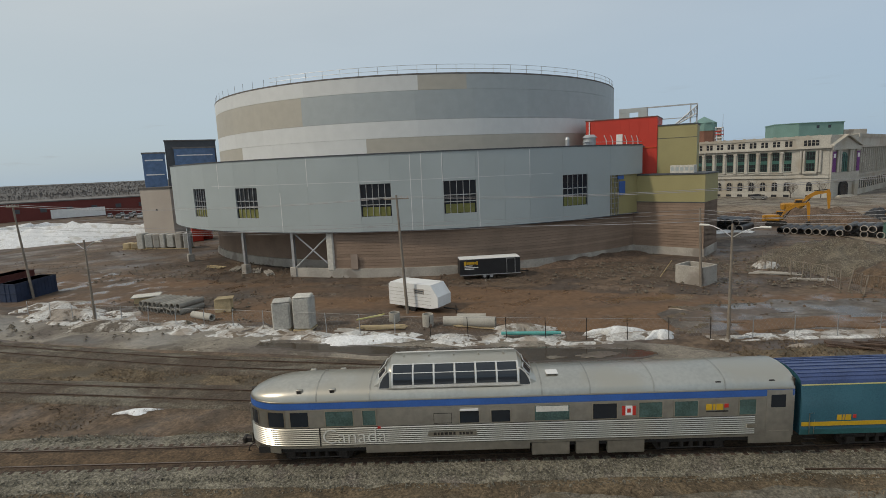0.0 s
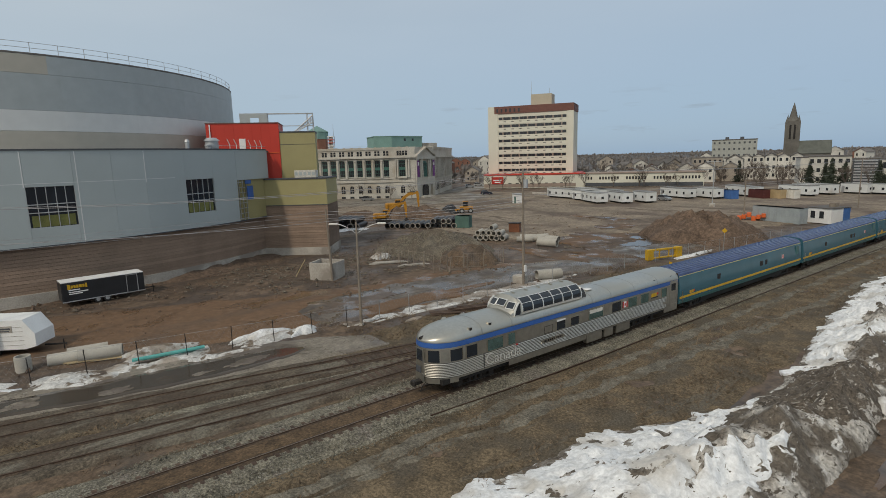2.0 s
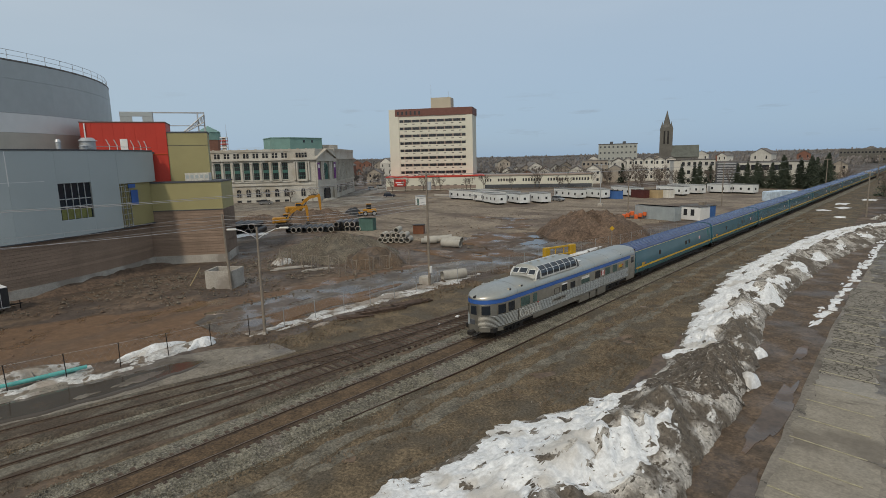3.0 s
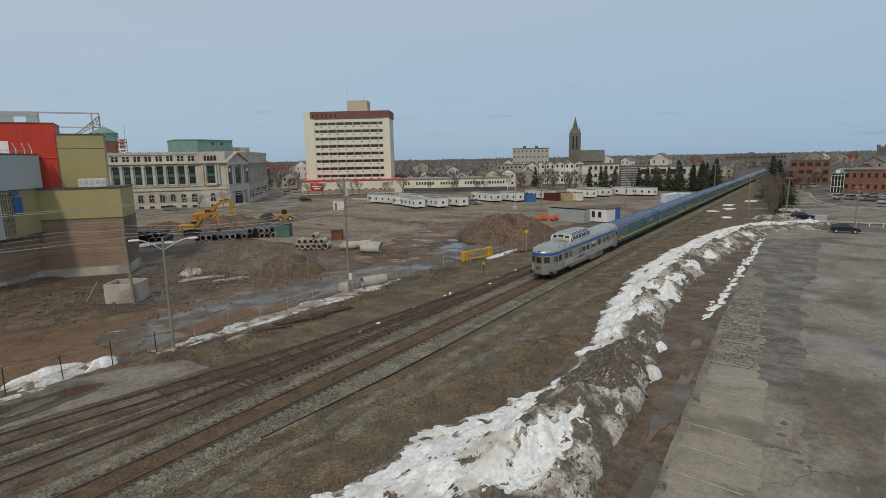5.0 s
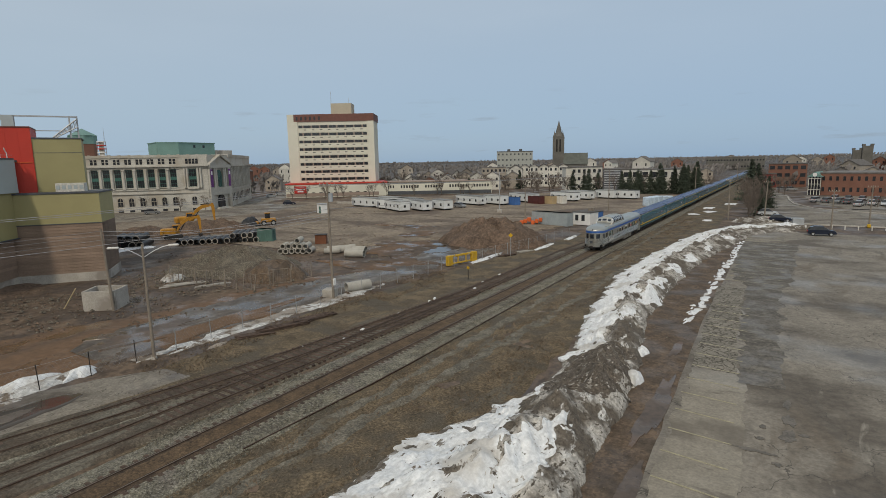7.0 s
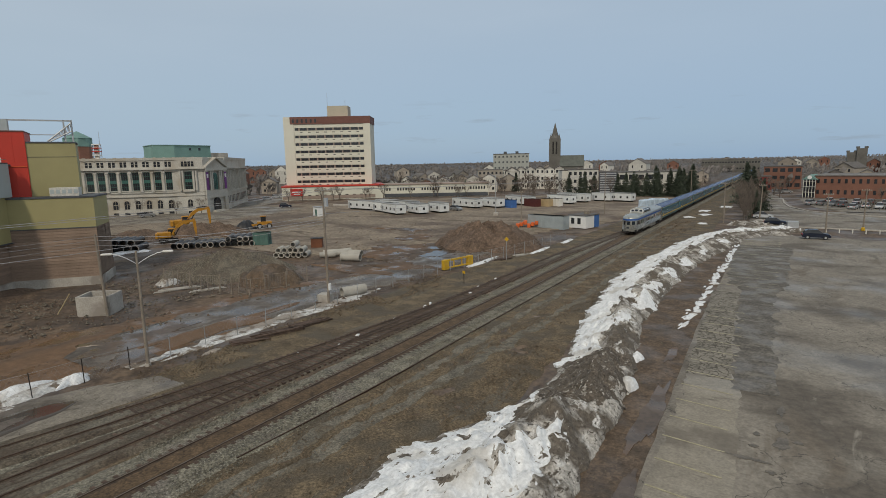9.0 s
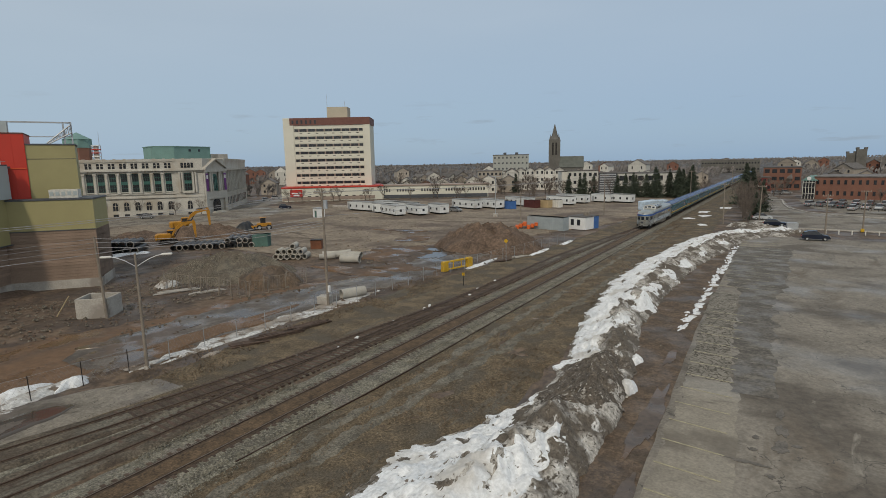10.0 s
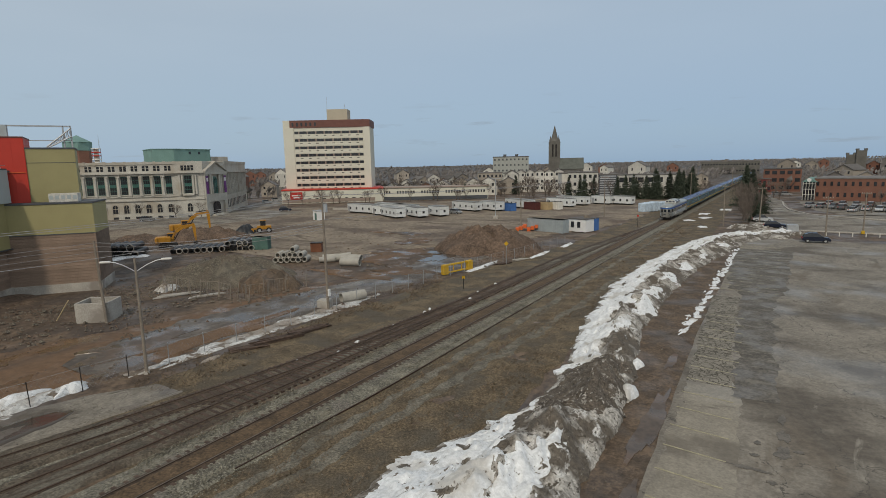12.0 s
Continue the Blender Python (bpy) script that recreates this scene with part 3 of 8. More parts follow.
RUTS = mat("rut_gravel", (0.142, 0.127, 0.100), 0.95, var=0.4, scale=0.8, fine=8.0, bump=0.7, depth=0.05, stain=(0.105, 0.085, 0.060), amount=0.4, world_space=True)
grain(RUTS, 7.0, 0.4)


def RUT(u, x, y):
    return 0.10 * noise.noise((x * 0.9, y * 0.9, 2.2)) + 0.045 - (0.08 if u in (0, 1) else 0)


strip("gravel_path", [(-60, 3.6, 4.5), (10, 3.8, 5.0), (20, 3.55, 4.6), (31, 3.75, 4.8), (60, 3.9, 4.8), (130, 4.3, 5.0)], -0.235, RUTS, "worn grey wheel rut through the grass", height=RUT, cols=6, step=0.3, jag=0.35)
strip("gravel_path", [(-40, 3.2, 3.5), (8, 4.9, 5.4), (15, 5.0, 6.0), (28, 5.5, 6.8), (46, 6.6, 7.8), (70, 7.2, 7.8), (84, 7.4, 7.6)], -0.235, RUTS, "second grey wheel rut beside the first", height=RUT, cols=6, step=0.3, jag=0.4)
strip("fouled_bed", [(-90, -0.64, 0.64), (520, -0.64, 0.64)], -0.052, FOULED, "rust-brown ballast between the rails", height=lambda u, x, y: 0.018 * noise.noise((x * 1.5, y * 2.2, 3.0)), cols=5, step=0.5, jag=0.0)
SIDINGSOIL = mat("siding_soil", (0.094, 0.076, 0.056), 0.95, var=0.45, scale=0.6, fine=8.0, bump=0.8, depth=0.05, stain=(0.068, 0.050, 0.036), amount=0.6, world_space=True)
patches(SIDINGSOIL, (0.140, 0.126, 0.100), 0.35, 0.54, 0.62, (1.2, 0.3, 1), 10)
grain(SIDINGSOIL, 7.0, 0.45)
for nm, ln, ya, yb in (("inner_siding_bed", T2_LINE, -75, 112), ("outer_siding_bed", T3_LINE, -75, 44)):
    strip(nm, [(y, along(ln, y)[0] - along([(14, 1.75), (22, 1.3)], y)[0], along(ln, y)[0] + along([(14, 1.75), (22, 1.3)], y)[0]) for y in range(ya, yb, 3)], -0.085, SIDINGSOIL, "dirty gravel and soil filling the siding", height=lambda u, x, y: 0.03 * noise.noise((x * 1.1, y * 1.6, 5.0)) + along([(12, 0.028), (19, -0.03), (60, -0.03), (75, 0.02)], y)[0] - (0.15 if u in (0, 1) else 0), cols=14, step=0.5, jag=0.12)


# ---- tracks ----
RAIL_PROFILE = [(-0.075, -0.17), (0.075, -0.17), (0.075, -0.15), (0.012, -0.13), (0.012, -0.045), (0.036, -0.035), (0.036, -0.004), (0.030, 0.0), (-0.030, 0.0), (-0.036, -0.004), (-0.036, -0.035), (-0.012, -0.045), (-0.012, -0.13), (-0.075, -0.15)]
TIE_MESH = fix(MB().box(0, 0, -0.145, 2.55, 0.23, 0.15, c=0.02).mesh("tie", TIE, 0))


def track(name, line, label, y_from, y_to, near, head):
    t = thing(name, label, "railway track", kind="structure")
    ys = [y_from] + [r[0] for r in line if y_from < r[0] < y_to] + [y_to]
    pts = sorted(set(ys + list(np.arange(y_from, y_to, 6.0))))
    for side in (-0.7535, 0.7535):
        mb, top = MB(), MB()
        rings = []
        for y in pts:
            c = along(line, y)[0]
            rings.append([(c + side + px, y, pz) for px, pz in RAIL_PROFILE])
        mb.loft(rings, closed=True, caps=True)
        rail = part("rail", mb, RUST, t)
        top.loft([[(along(line, y)[0] + side + px, y, 0.003) for px in (-0.028, 0.028)] for y in pts])
        part("rail_head", top, head, rail, "worn running surface")
        # strip along the rail: rust stain plus the rail's shadow, both as colour
        stain = MB()
        stain.loft([[(along(line, y)[0] + side + px, y, -0.045 + 0.02 * noise.noise((px * 3, y * 0.8, side)) - (0.06 if abs(px) > 0.2 else 0)) for px in (-0.30, -0.16, -0.04, 0.04, 0.16, 0.30)] for y in np.arange(y_from, y_to, 0.7)])
        part("rail_seat", stain, RAIL_DARK, t, "rust-stained ballast with the rail's shadow put into its dark colour")
    rest, y, count = MB(), y_from, 0
    while y < y_to:
        c, d = along(line, y)[0], along(line, y + 1)[0]
        turn = -math.degrees(math.atan2(d - c, 1))
        j = random.uniform(-1.5, 1.5)
        if near[0] < y < near[1] and count < 295:
            part("tie", TIE_MESH, TIE, t, m=pose(c + random.uniform(-0.05, 0.05), y, -0.005 + random.uniform(-0.015, 0.01), 0, 0, turn + j))
            count += 1
        else:
            rest.box(c, y, -0.155, 2.5, 0.23, 0.15, turn + j)
        y += 0.56
    if rest.v:
        tagged(part("ties", rest, TIE, t), kind="stuff")
    return t


track("main_track", [(-90, 0.0), (520, 0.0)], "straight main railway track with brown wooden ties", -90, 520, (-36, 126), RAILTOP)
track("siding_track_inner", T2_LINE, "rusty siding track joining the main line", -75, 134, (-36, 126), RUST)
track("siding_track_outer", T3_LINE, "rusty outer siding track curving in beside fence", -75, 50, (-50, 50), RUST)
loose = MB()
loose.loft([[(along([(15, 2.45), (27, 2.95), (46, 2.75), (130, 2.5)], y)[0] + px, y, -0.135 + pz) for px, pz in RAIL_PROFILE] for y in np.arange(15, 130, 5.0)], closed=True, caps=True)
solid("spare_rail", loose, RUST, "long rusty spare rail lying beside the track", "rail")


# ---- arena ----
AC, AR = Vector((-93.55, -5.94)), 50.2
DC, DR = Vector((-93.6, -7.7)), 40.1


def on(c, r, deg, z):
    a = radians(deg)
    return (c.x + r * math.cos(a), c.y + r * math.sin(a), z)


def arc_wall(c, r, a0, a1, z0, z1, thick, seg=2.0):
    """A curved wall panel with thickness."""
    n = max(1, round(abs(a1 - a0) / seg))
    rings = []
    for i in range(n + 1):
        a = a0 + (a1 - a0) * i / n
        rings.append([on(c, r, a, z0), on(c, r, a, z1), on(c, r - thick, a, z1), on(c, r - thick, a, z0)])
    return MB().loft(rings, closed=True, caps=True)


WINS = [(-42.9, -38.4), (-29.8, -25.0), (-7.3, -2.7), (4.9, 9.7), (23.6, 28.3)]


def arena():
    t = thing("arena", "round arena under construction with grey, white and taupe metal cladding", "arena")
    z0, z1, s, h = 5.9, 15.6, 7.75, 11.95
    edges = sorted([-62, 33.1] + [a for w in WINS for a in w] + [-52, -34, -15.5, -20.5, 1.8, 14.0, 18.0])
    for a, b in zip(edges[:-1], edges[1:]):
        if any(abs(a - w[0]) < 0.01 for w in WINS):
            part("cladding_panel", arc_wall(AC, AR, a + 0.008, b - 0.008, z0, s, 0.3), GREYPANEL, t)
            part("cladding_panel", arc_wall(AC, AR, a + 0.008, b - 0.008, h, z1, 0.3), GREYPANEL, t)
            win = part("window", arc_wall(AC, AR - 0.22, a, b, s, h, 0.05), GLASS_DK, t, "dark window with steel studs behind")
            part("insulation", arc_wall(AC, AR - 0.19, a + 0.25, b - 0.25, s + 0.1, s + 1.25, 0.02), GREENBACK, win, "yellow-green sheathing seen through lower panes")
            for k in range(6):
                m = a + (b - a) * k / 5
                part("mullion", arc_wall(AC, AR - 0.08, m - 0.035, m + 0.035, s, h, 0.1), GALV, win)
            for zz in (s, s + 1.55, s + 2.4, h):
                part("transom", arc_wall(AC, AR - 0.07, a, b, zz - 0.05, zz + 0.05, 0.1), GALV if zz != h else CHARCOAL, win)
        else:
            part("cladding_panel", arc_wall(AC, AR, a + 0.008, b - 0.008, z0, z1, 0.3), GREYPANEL, t)
    part("cladding_panel", arc_wall(AC, AR, 33.12, 41.7, 11.5, z1, 0.3), GREYPANEL, t)
    part("cladding_backing", arc_wall(AC, AR - 0.7, -62, 41.5, z0 + 0.05, z1 - 0.05, 0.1), CHARCOAL, t)
    for m in (-34, -15.5, 0.2, 1.8, 4.8, 10.1, 18.0):
        part("joint_strip", arc_wall(AC, AR + 0.015, m - 0.05, m + 0.05, (11.9 if m in (-34, -15.5, 4.8, 18.0) else z0), z1 - 0.1, 0.05), DRUM_WHITE, t, "pale vertical joint strip")
    part("joint_strip", arc_wall(AC, AR + 0.015, -20.5, -20.4, z0, 11.2, 0.05), DRUM_WHITE, t)
    part("joint_strip", arc_wall(AC, AR + 0.015, -36, 22, 12.25, 12.30, 0.05), DRUM_WHITE, t, "pale horizontal joint strip")
    part("coping", arc_wall(AC, AR + 0.08, -62, 41.5, z1, z1 + 0.16, 0.5), CHARCOAL, t, "dark roof edge")
    part("soffit", arc_wall(AC, AR - 0.02, -62, 41.5, z0 - 0.12, z0, 8.0), CHARCOAL, t)
    part("lower_roof", arc_wall(AC, AR - 0.4, -90, 60, z1 - 0.3, z1 - 0.05, 12.0, 4), ROOFING, t)
    # open bay at the end of the round wall: sheathing behind studs and girts
    part("sheathing", arc_wall(AC, AR - 0.3, 33.1, 41.7, z0, 11.5, 0.1), MUSTARD, t, "yellow sheathing of an unfinished bay")
    for k in range(6):
        part("stud", arc_wall(AC, AR - 0.12, 33.15 + k * 0.42, 33.23 + k * 0.42, z0, 11.5, 0.12), GALV if k % 2 else MUSTARD, t)
    for k in range(8):
        part("girt", arc_wall(AC, AR - 0.05, 33.12, 35.4, 6.1 + k * 0.72, 6.18 + k * 0.72, 0.07), GALV, t)
    part("blue_wrap", arc_wall(AC, AR + 0.02, 35.3, 36.8, 8.7, 10.6, 0.05), BLUE, t, "blue sheet tied to the studs")
    part("blue_wrap", arc_wall(AC, AR + 0.02, 34.9, 36.4, 10.9, 11.4, 0.05), BLUE, t)
    # brick storey: courses of long blocks over a concrete footing
    part("brick_core", arc_wall(AC, AR - 0.86, -12.4, 46, 0.2, z0 - 0.1, 0.4), MORTAR, t)
    for k in range(13):
        z = 0.95 + k * 0.375
        part("block_course", arc_wall(AC, AR - 0.80 + 0.012 * (k % 2), -12.4, 46, z, z + 0.345, 0.2, 3.0), BRICK, t)
    part("footing", arc_wall(AC, AR - 0.55, -20.0, 46, -0.8, 0.95, 0.6), CONC, t, "pale concrete footing")
    part("inner_wall", arc_wall(AC, 43.5, -62, -12.6, -0.6, z0, 0.4), BRICK, t, "shaded recessed wall under the overhang")
    part("inner_footing", arc_wall(AC, 43.8, -62, -12.6, -0.6, 1.0, 0.4), CONC, t)
    part("end_wall", MB().box(*[(p + q) / 2 for p, q in zip(on(AC, 43.4, -12.6, 0)[:2], on(AC, 49.3, -12.4, 0)[:2])], 3.0, 6.0, 0.35, 5.9, rz=-12.5), BRICK, t)
    for a in (-52.5, -30.2, -19.6):
        p = on(AC, AR - 0.9, a, 0)
        part("column", MB().box(p[0], p[1], 3.3, 0.42, 0.42, 5.4, a), GALV, t, "bare steel column")
        part("column_base", MB().box(p[0], p[1], 0.2, 1.0, 1.0, 1.7, a, c=0.06), CONC, t, "concrete pier")
    p, q = on(AC, AR - 0.8, -19.4, 0), on(AC, AR - 0.8, -12.6, 0)
    part("brace", MB().cyl((p[0], p[1], 0.9), (q[0], q[1], 5.8), 0.11).cyl((q[0], q[1], 0.9), (p[0], p[1], 5.8), 0.11), GALV, t, "diagonal steel cross brace")
    p = on(AC, AR - 0.75, -12.9, 0)
    part("wrap", MB().box(p[0], p[1], 3.2, 0.5, 1.0, 5.2, -13, c=0.15), TARP, t, "pale plastic wrap round a corner")
    p = on(AC, AR - 0.46, -9.0, 0)
    part("doorway", MB().box(p[0], p[1], 1.9, 0.12, 0.95, 2.0, -9), TANPANEL, t, "small service door")
    # upper drum in bands
    bands = [(24.55, 26.65, [(-95, 4.0, DRUM_WHITE), (4.0, 14.0, DRUM_TAUPE), (14.0, 90, DRUM_GREY)]), (20.45, 24.55, [(-95, -21.5, DRUM_TAUPE), (-21.5, 90, DRUM_GREY)]), (18.1, 20.45, [(-95, 90, DRUM_WHITE)]), (15.2, 18.1, [(-95, -42.5, DRUM_TAUPE), (-42.5, -7.2, DRUM_WHITE), (-7.2, 90, DRUM_TAUPE)])]
    for za, zb, runs in bands:
        for a0, a1, mt in runs:
            k = max(1, round((a1 - a0) / 12))
            for i in range(k):
                u, w = a0 + (a1 - a0) * i / k, a0 + (a1 - a0) * (i + 1) / k
                part("drum_panel", arc_wall(DC, DR, u, w, za + 0.012, zb - 0.012, 0.3, 3.0), mt, t)
    part("drum_back", MB().loft([[on(DC, DR - 0.4, a, 14.5), on(DC, DR - 0.4, a, 26.5)] for a in range(0, 361, 6)]), CHARCOAL, t)
    roof = MB()
    roof.prism([on(DC, DR + 0.03, a, 0)[:2] for a in range(0, 360, 4)], 26.65, 26.85)
    part("drum_roof", roof, ROOFING, t)
    for a in range(-92, 92, 4):
        p = on(DC, DR - 0.2, a, 26.8)
        part("guard_post", MB().cyl(p, (p[0], p[1], 28.0), 0.035, n=5), GALV, t)
    for z in (27.4, 28.0):
        part("guard_rail", MB().sweep([on(DC, DR - 0.2, a, z) for a in range(-30, 92, 4)], 0.028), GALV, t)
    # rooftop bits on the lower roof
    for a, r, w, hh in ((25.2, 49.3, 0.55, 1.3), (29.0, 49.2, 0.9, 0.7), (30.4, 48.6, 1.7, 1.6)):
        p = on(AC, r, a, 15.6)
        unit = part("roof_unit", MB().cyl(p, (p[0], p[1], 15.6 + hh * 0.75), w * 0.5, w * 0.5, 14), GALV, t, "galvanised rooftop vent")
        part("vent_cap", MB().cyl((p[0], p[1], 15.6 + hh * 0.75), (p[0], p[1], 15.6 + hh), w * 0.62, w * 0.35, 14), GALV, unit)
    for a in (32.7, 34.2, 37.7, 39.5, 41.0):
        p, q = on(AC, AR - 0.4, a, 15.7), on(AC, AR - 0.4, a - 0.5, 17.0)
        part("roof_vent", MB().sweep([p, (p[0], p[1], 16.3), q], 0.06), WHITE, t, "white bent vent pipe")
    part("roof_rail", MB().sweep([on(AC, AR - 0.3, a, 16.15) for a in range(28, 43, 2)], 0.03), GALV, t)
    return t


arena()


def entrance_block():
    """Mustard and brick wing with a red stair box at the arena's end."""
    t = thing("arena_wing", "mustard and brown-brick arena wing with a red cladding box", "building")
    # front face runs from a to b; u along it, n out of it
    a, b = Vector((-57.6, 24.2)), Vector((-49.95, 33.92))
    u = (b - a).normalized()
    n = Vector((u.y, -u.x))
    length = (b - a).length
    ang = math.degrees(math.atan2(u.y, u.x))

    def slab(name, s0, s1, z0, z1, front, depth, mt, label=""):
        c = a + u * ((s0 + s1) / 2) + n * (front - depth / 2)
        return part(name, MB().box(c.x, c.y, (z0 + z1) / 2, s1 - s0, depth, z1 - z0, ang, c=0.01), mt, t, label)

    slab("brick_wall", 0.6, length, 0.9, 7.35, -0.05, 7, MORTAR, "mortar behind brown block courses")
    for k in range(17):
        slab("block_course", 0.6, length, 0.92 + k * 0.378, 0.92 + k * 0.378 + 0.345, 0.0 + 0.012 * (k % 2), 7.05, BRICK)
    slab("footing", -0.3, length + 0.1, -0.8, 0.92, 0.06, 7.2, CONC, "pale concrete footing")
    slab("mustard_wall", 1.35, length, 7.37, 11.2, 0.0, 7, MUSTARD, "mustard metal panels")
    slab("coping", 1.25, length + 0.1, 11.2, 11.4, 0.1, 7.2, CHARCOAL)
    slab("trim_line", 1.35, length, 7.3, 7.42, 0.06, 0.1, CHARCOAL)
    pallets = slab("wrapped_pallet", 7.4, 10.6, 11.42, 12.5, -1.0, 1.5, TARP, "row of wrapped pallets on the roof")
    for k in range(5):
        c = a + u * (7.7 + 0.65 * k) + n * -0.98
        part("wrap_print", MB().box(c.x, c.y, 12.0, 0.4, 0.05, 0.5, ang), GREYPANEL, pallets)
    # red box and upper mustard block, set back and turned, measured back from their shared end corner
    a, ang = Vector((-54.2, 34.5)), 63.5
    u = Vector((math.cos(radians(ang)), math.sin(radians(ang))))
    n = Vector((u.y, -u.x))
    slab("upper_block", -5.31, 0, 11.2, 18.2, 0, 6, MUSTARD, "upper mustard block")
    slab("upper_coping", -5.31, 0.1, 18.2, 18.38, 0.08, 6.2, CHARCOAL)
    slab("upper_seam", -5.31, 0, 16.4, 16.46, 0.03, 0.1, CHARCOAL)
    slab("red_box", -15.72, -5.31 - 0.02, 11.0, 19.6, 0.1, 6.5, RED_CLAD, "bright red metal cladding box")
    slab("red_coping", -15.72 - 0.05, -5.31 + 0.02, 19.6, 19.75, 0.18, 6.7, MAROON)
    slab("red_rail", -5.31 - 3.6, -5.31 - 0.1, 15.2, 15.28, 0.2, 0.1, ORANGE)
    slab("corner_pipe", -15.72 + 0.5, -15.72 + 0.65, 14.5, 19.5, 0.3, 0.15, WHITE, "white pipe up the red wall")
    slab("louver", -11.12, -10.21, 15.43, 17.40, 0.2, 0.2, WHITE, "white vertical door panel")
    for k in range(1, 9):
        slab("red_seam", -15.72 + k * 1.3, -15.72 + k * 1.3 + 0.03, 11.1, 19.5, 0.12, 0.05, RED_CLAD)
    # open steel frame on top
    x0, x1, x2, tl = -11.73, -7.53, -0.43, -3.35
    for x in (x0, x1, x2 - 0.9, x2):
        slab("frame_post", x - 0.1, x + 0.1, 17.5, 21.6, -6, 0.2, GALV)
    slab("frame_beam", x0, x2, 21.4, 21.6, -6, 0.2, GALV, "open galvanised roof frame")
    slab("frame_beam", x1, x2, 19.5, 19.62, -6, 0.15, GALV)
    slab("frame_panel", x0, x0 + 0.36 * (x1 - x0), 19.3, 21.5, -5.9, 0.15, GREYPANEL)
    slab("frame_panel", x0 + 0.68 * (x1 - x0), x1, 19.3, 21.5, -5.9, 0.15, GREYPANEL)
    slab("frame_panel", x0, x1, 20.9, 21.5, -5.88, 0.15, GREYPANEL)
    truss = MB()
    p0, p1 = a + u * tl - n * 5.8, a + u * x2 - n * 5.8
    for k in range(9):
        q, r = p0.lerp(p1, k / 8), p0.lerp(p1, min(1, (k + 1) / 8))
        zz = 18.7 + 2.5 * k / 8
        truss.cyl((q.x, q.y, zz - 0.2 - 0.9 * k / 8), (q.x, q.y, zz), 0.05, n=5).cyl((q.x, q.y, zz - 0.2 - 0.9 * k / 8), (r.x, r.y, zz + 0.3), 0.04, n=5)
    truss.cyl((p0.x, p0.y, 18.7), (p1.x, p1.y, 21.2), 0.09).cyl((p0.x, p0.y, 18.5), (p1.x, p1.y, 20.1), 0.09)
    part("truss", truss, GALV, t, "sloping steel stair truss")
    return t


entrance_block()

# ---- train ----
NOSE = 2.3


def plan(s):
    """Half width of the observation car s metres from its rounded end."""
    if s >= NOSE:
        return 1.52
    return 1.52 * (1 - (1 - max(0.0, s) / NOSE) ** 2.25) ** 0.5


def skin_points(s0, s1, side, off=0.0):
    """Points of the plan outline from s0 to s1, off metres proud."""
    ss = [s0]
    while ss[-1] < s1 - 1e-6:
        k = ss[-1]
        ss.append(min(s1, k + (0.03 if k < 0.15 else 0.12 if k < NOSE else 3.0)))
    out = []
    for s in ss:
        e = 0.005
        w0, w1 = plan(max(0, s - e)), plan(s + e)
        nx, ny = (2 * e), -(w1 - w0)
        l = math.hypot(nx, ny)
        out.append((side * (plan(s) + off * nx / l), s + off * ny / l))
    return out


def band(mb, s0, s1, z0, z1, side, off, thick=0.03):
    a, b = skin_points(s0, s1, side, off), skin_points(s0, s1, side, off - thick)
    mb.loft([[(x, y, z0), (x, y, z1), (X, Y, z1), (X, Y, z0)] for (x, y), (X, Y) in zip(a, b)], closed=True, caps=True)
    return mb


def flute_bar(s0, s1, z0, z1, side):
    """A raised rib of the fluted side: steep below, sloping back above."""
    mb = MB()
    a, b, c = (skin_points(s0, s1, side, o) for o in (0.042, 0.004, -0.01))
    zm = z0 + 0.45 * (z1 - z0)
    mb.loft([[(x2, y2, z0), (x, y, z0 + 0.012), (x, y, zm), (x2, y2, z1), (x3, y3, z1), (x3, y3, z0)] for (x, y), (x2, y2), (x3, y3) in zip(a, b, c)], closed=True, caps=True)
    return mb


def truck(parent, y, wheels):
    """A four-wheel bogie: frame, springs and two wheelsets."""
    fr = MB()
    for sx in (-1.0, 1.0):
        fr.box(sx, y, 0.62, 0.16, 3.3, 0.2, c=0.03)
        for dy in (-1.25, 1.25):
            fr.box(sx * 1.04, y + dy, 0.47, 0.26, 0.42, 0.36, c=0.04)
        for dy in (-0.45, 0.0, 0.45):
            fr.cyl((sx * 1.03, y + dy, 0.3), (sx * 1.03, y + dy, 0.75), 0.12, n=8)
        fr.cyl((sx * 1.12, y - 1.5, 0.3), (sx * 1.12, y + 1.5, 0.3), 0.04, n=6)
    fr.box(0, y, 0.7, 2.0, 0.5, 0.25)
    part("bogie", fr, GREASE, parent, "dark greasy four-wheel bogie")
    for dy in (-1.25, 1.25):
        ws = MB()
        for sx in (-0.75, 0.75):
            ws.cyl((sx - 0.07, 0, 0), (sx + 0.07, 0, 0), 0.45, n=20)
            ws.cyl((sx + math.copysign(0.071, sx), 0, 0), (sx + math.copysign(0.12, sx), 0, 0), 0.14, n=8)
            ws.box(sx + math.copysign(0.075, sx), 0.22, 0, 0.03, 0.16, 0.1)
        ws.cyl((-0.7, 0, 0), (0.7, 0, 0), 0.08, n=8)
        wheels.append((part("wheelset", ws, GREASE, parent, "steel wheels on one axle", m=pose(0, y + dy, 0.46)), y + dy))


def word(text, size, depth, name, material):
    """A mesh of upright letters, in the x-z plane."""
    cu = bpy.data.curves.new(name, "FONT")
    cu.body, cu.size, cu.extrude, cu.offset = text, size, depth, -0.012
    ob = bpy.data.objects.new(name, cu)
    scene.collection.objects.link(ob)
    me = bpy.data.meshes.new_from_object(ob.evaluated_get(bpy.context.evaluated_depsgraph_get()))
    bpy.data.objects.remove(ob)
    me.materials.clear()
    me.materials.append(material)
    return me


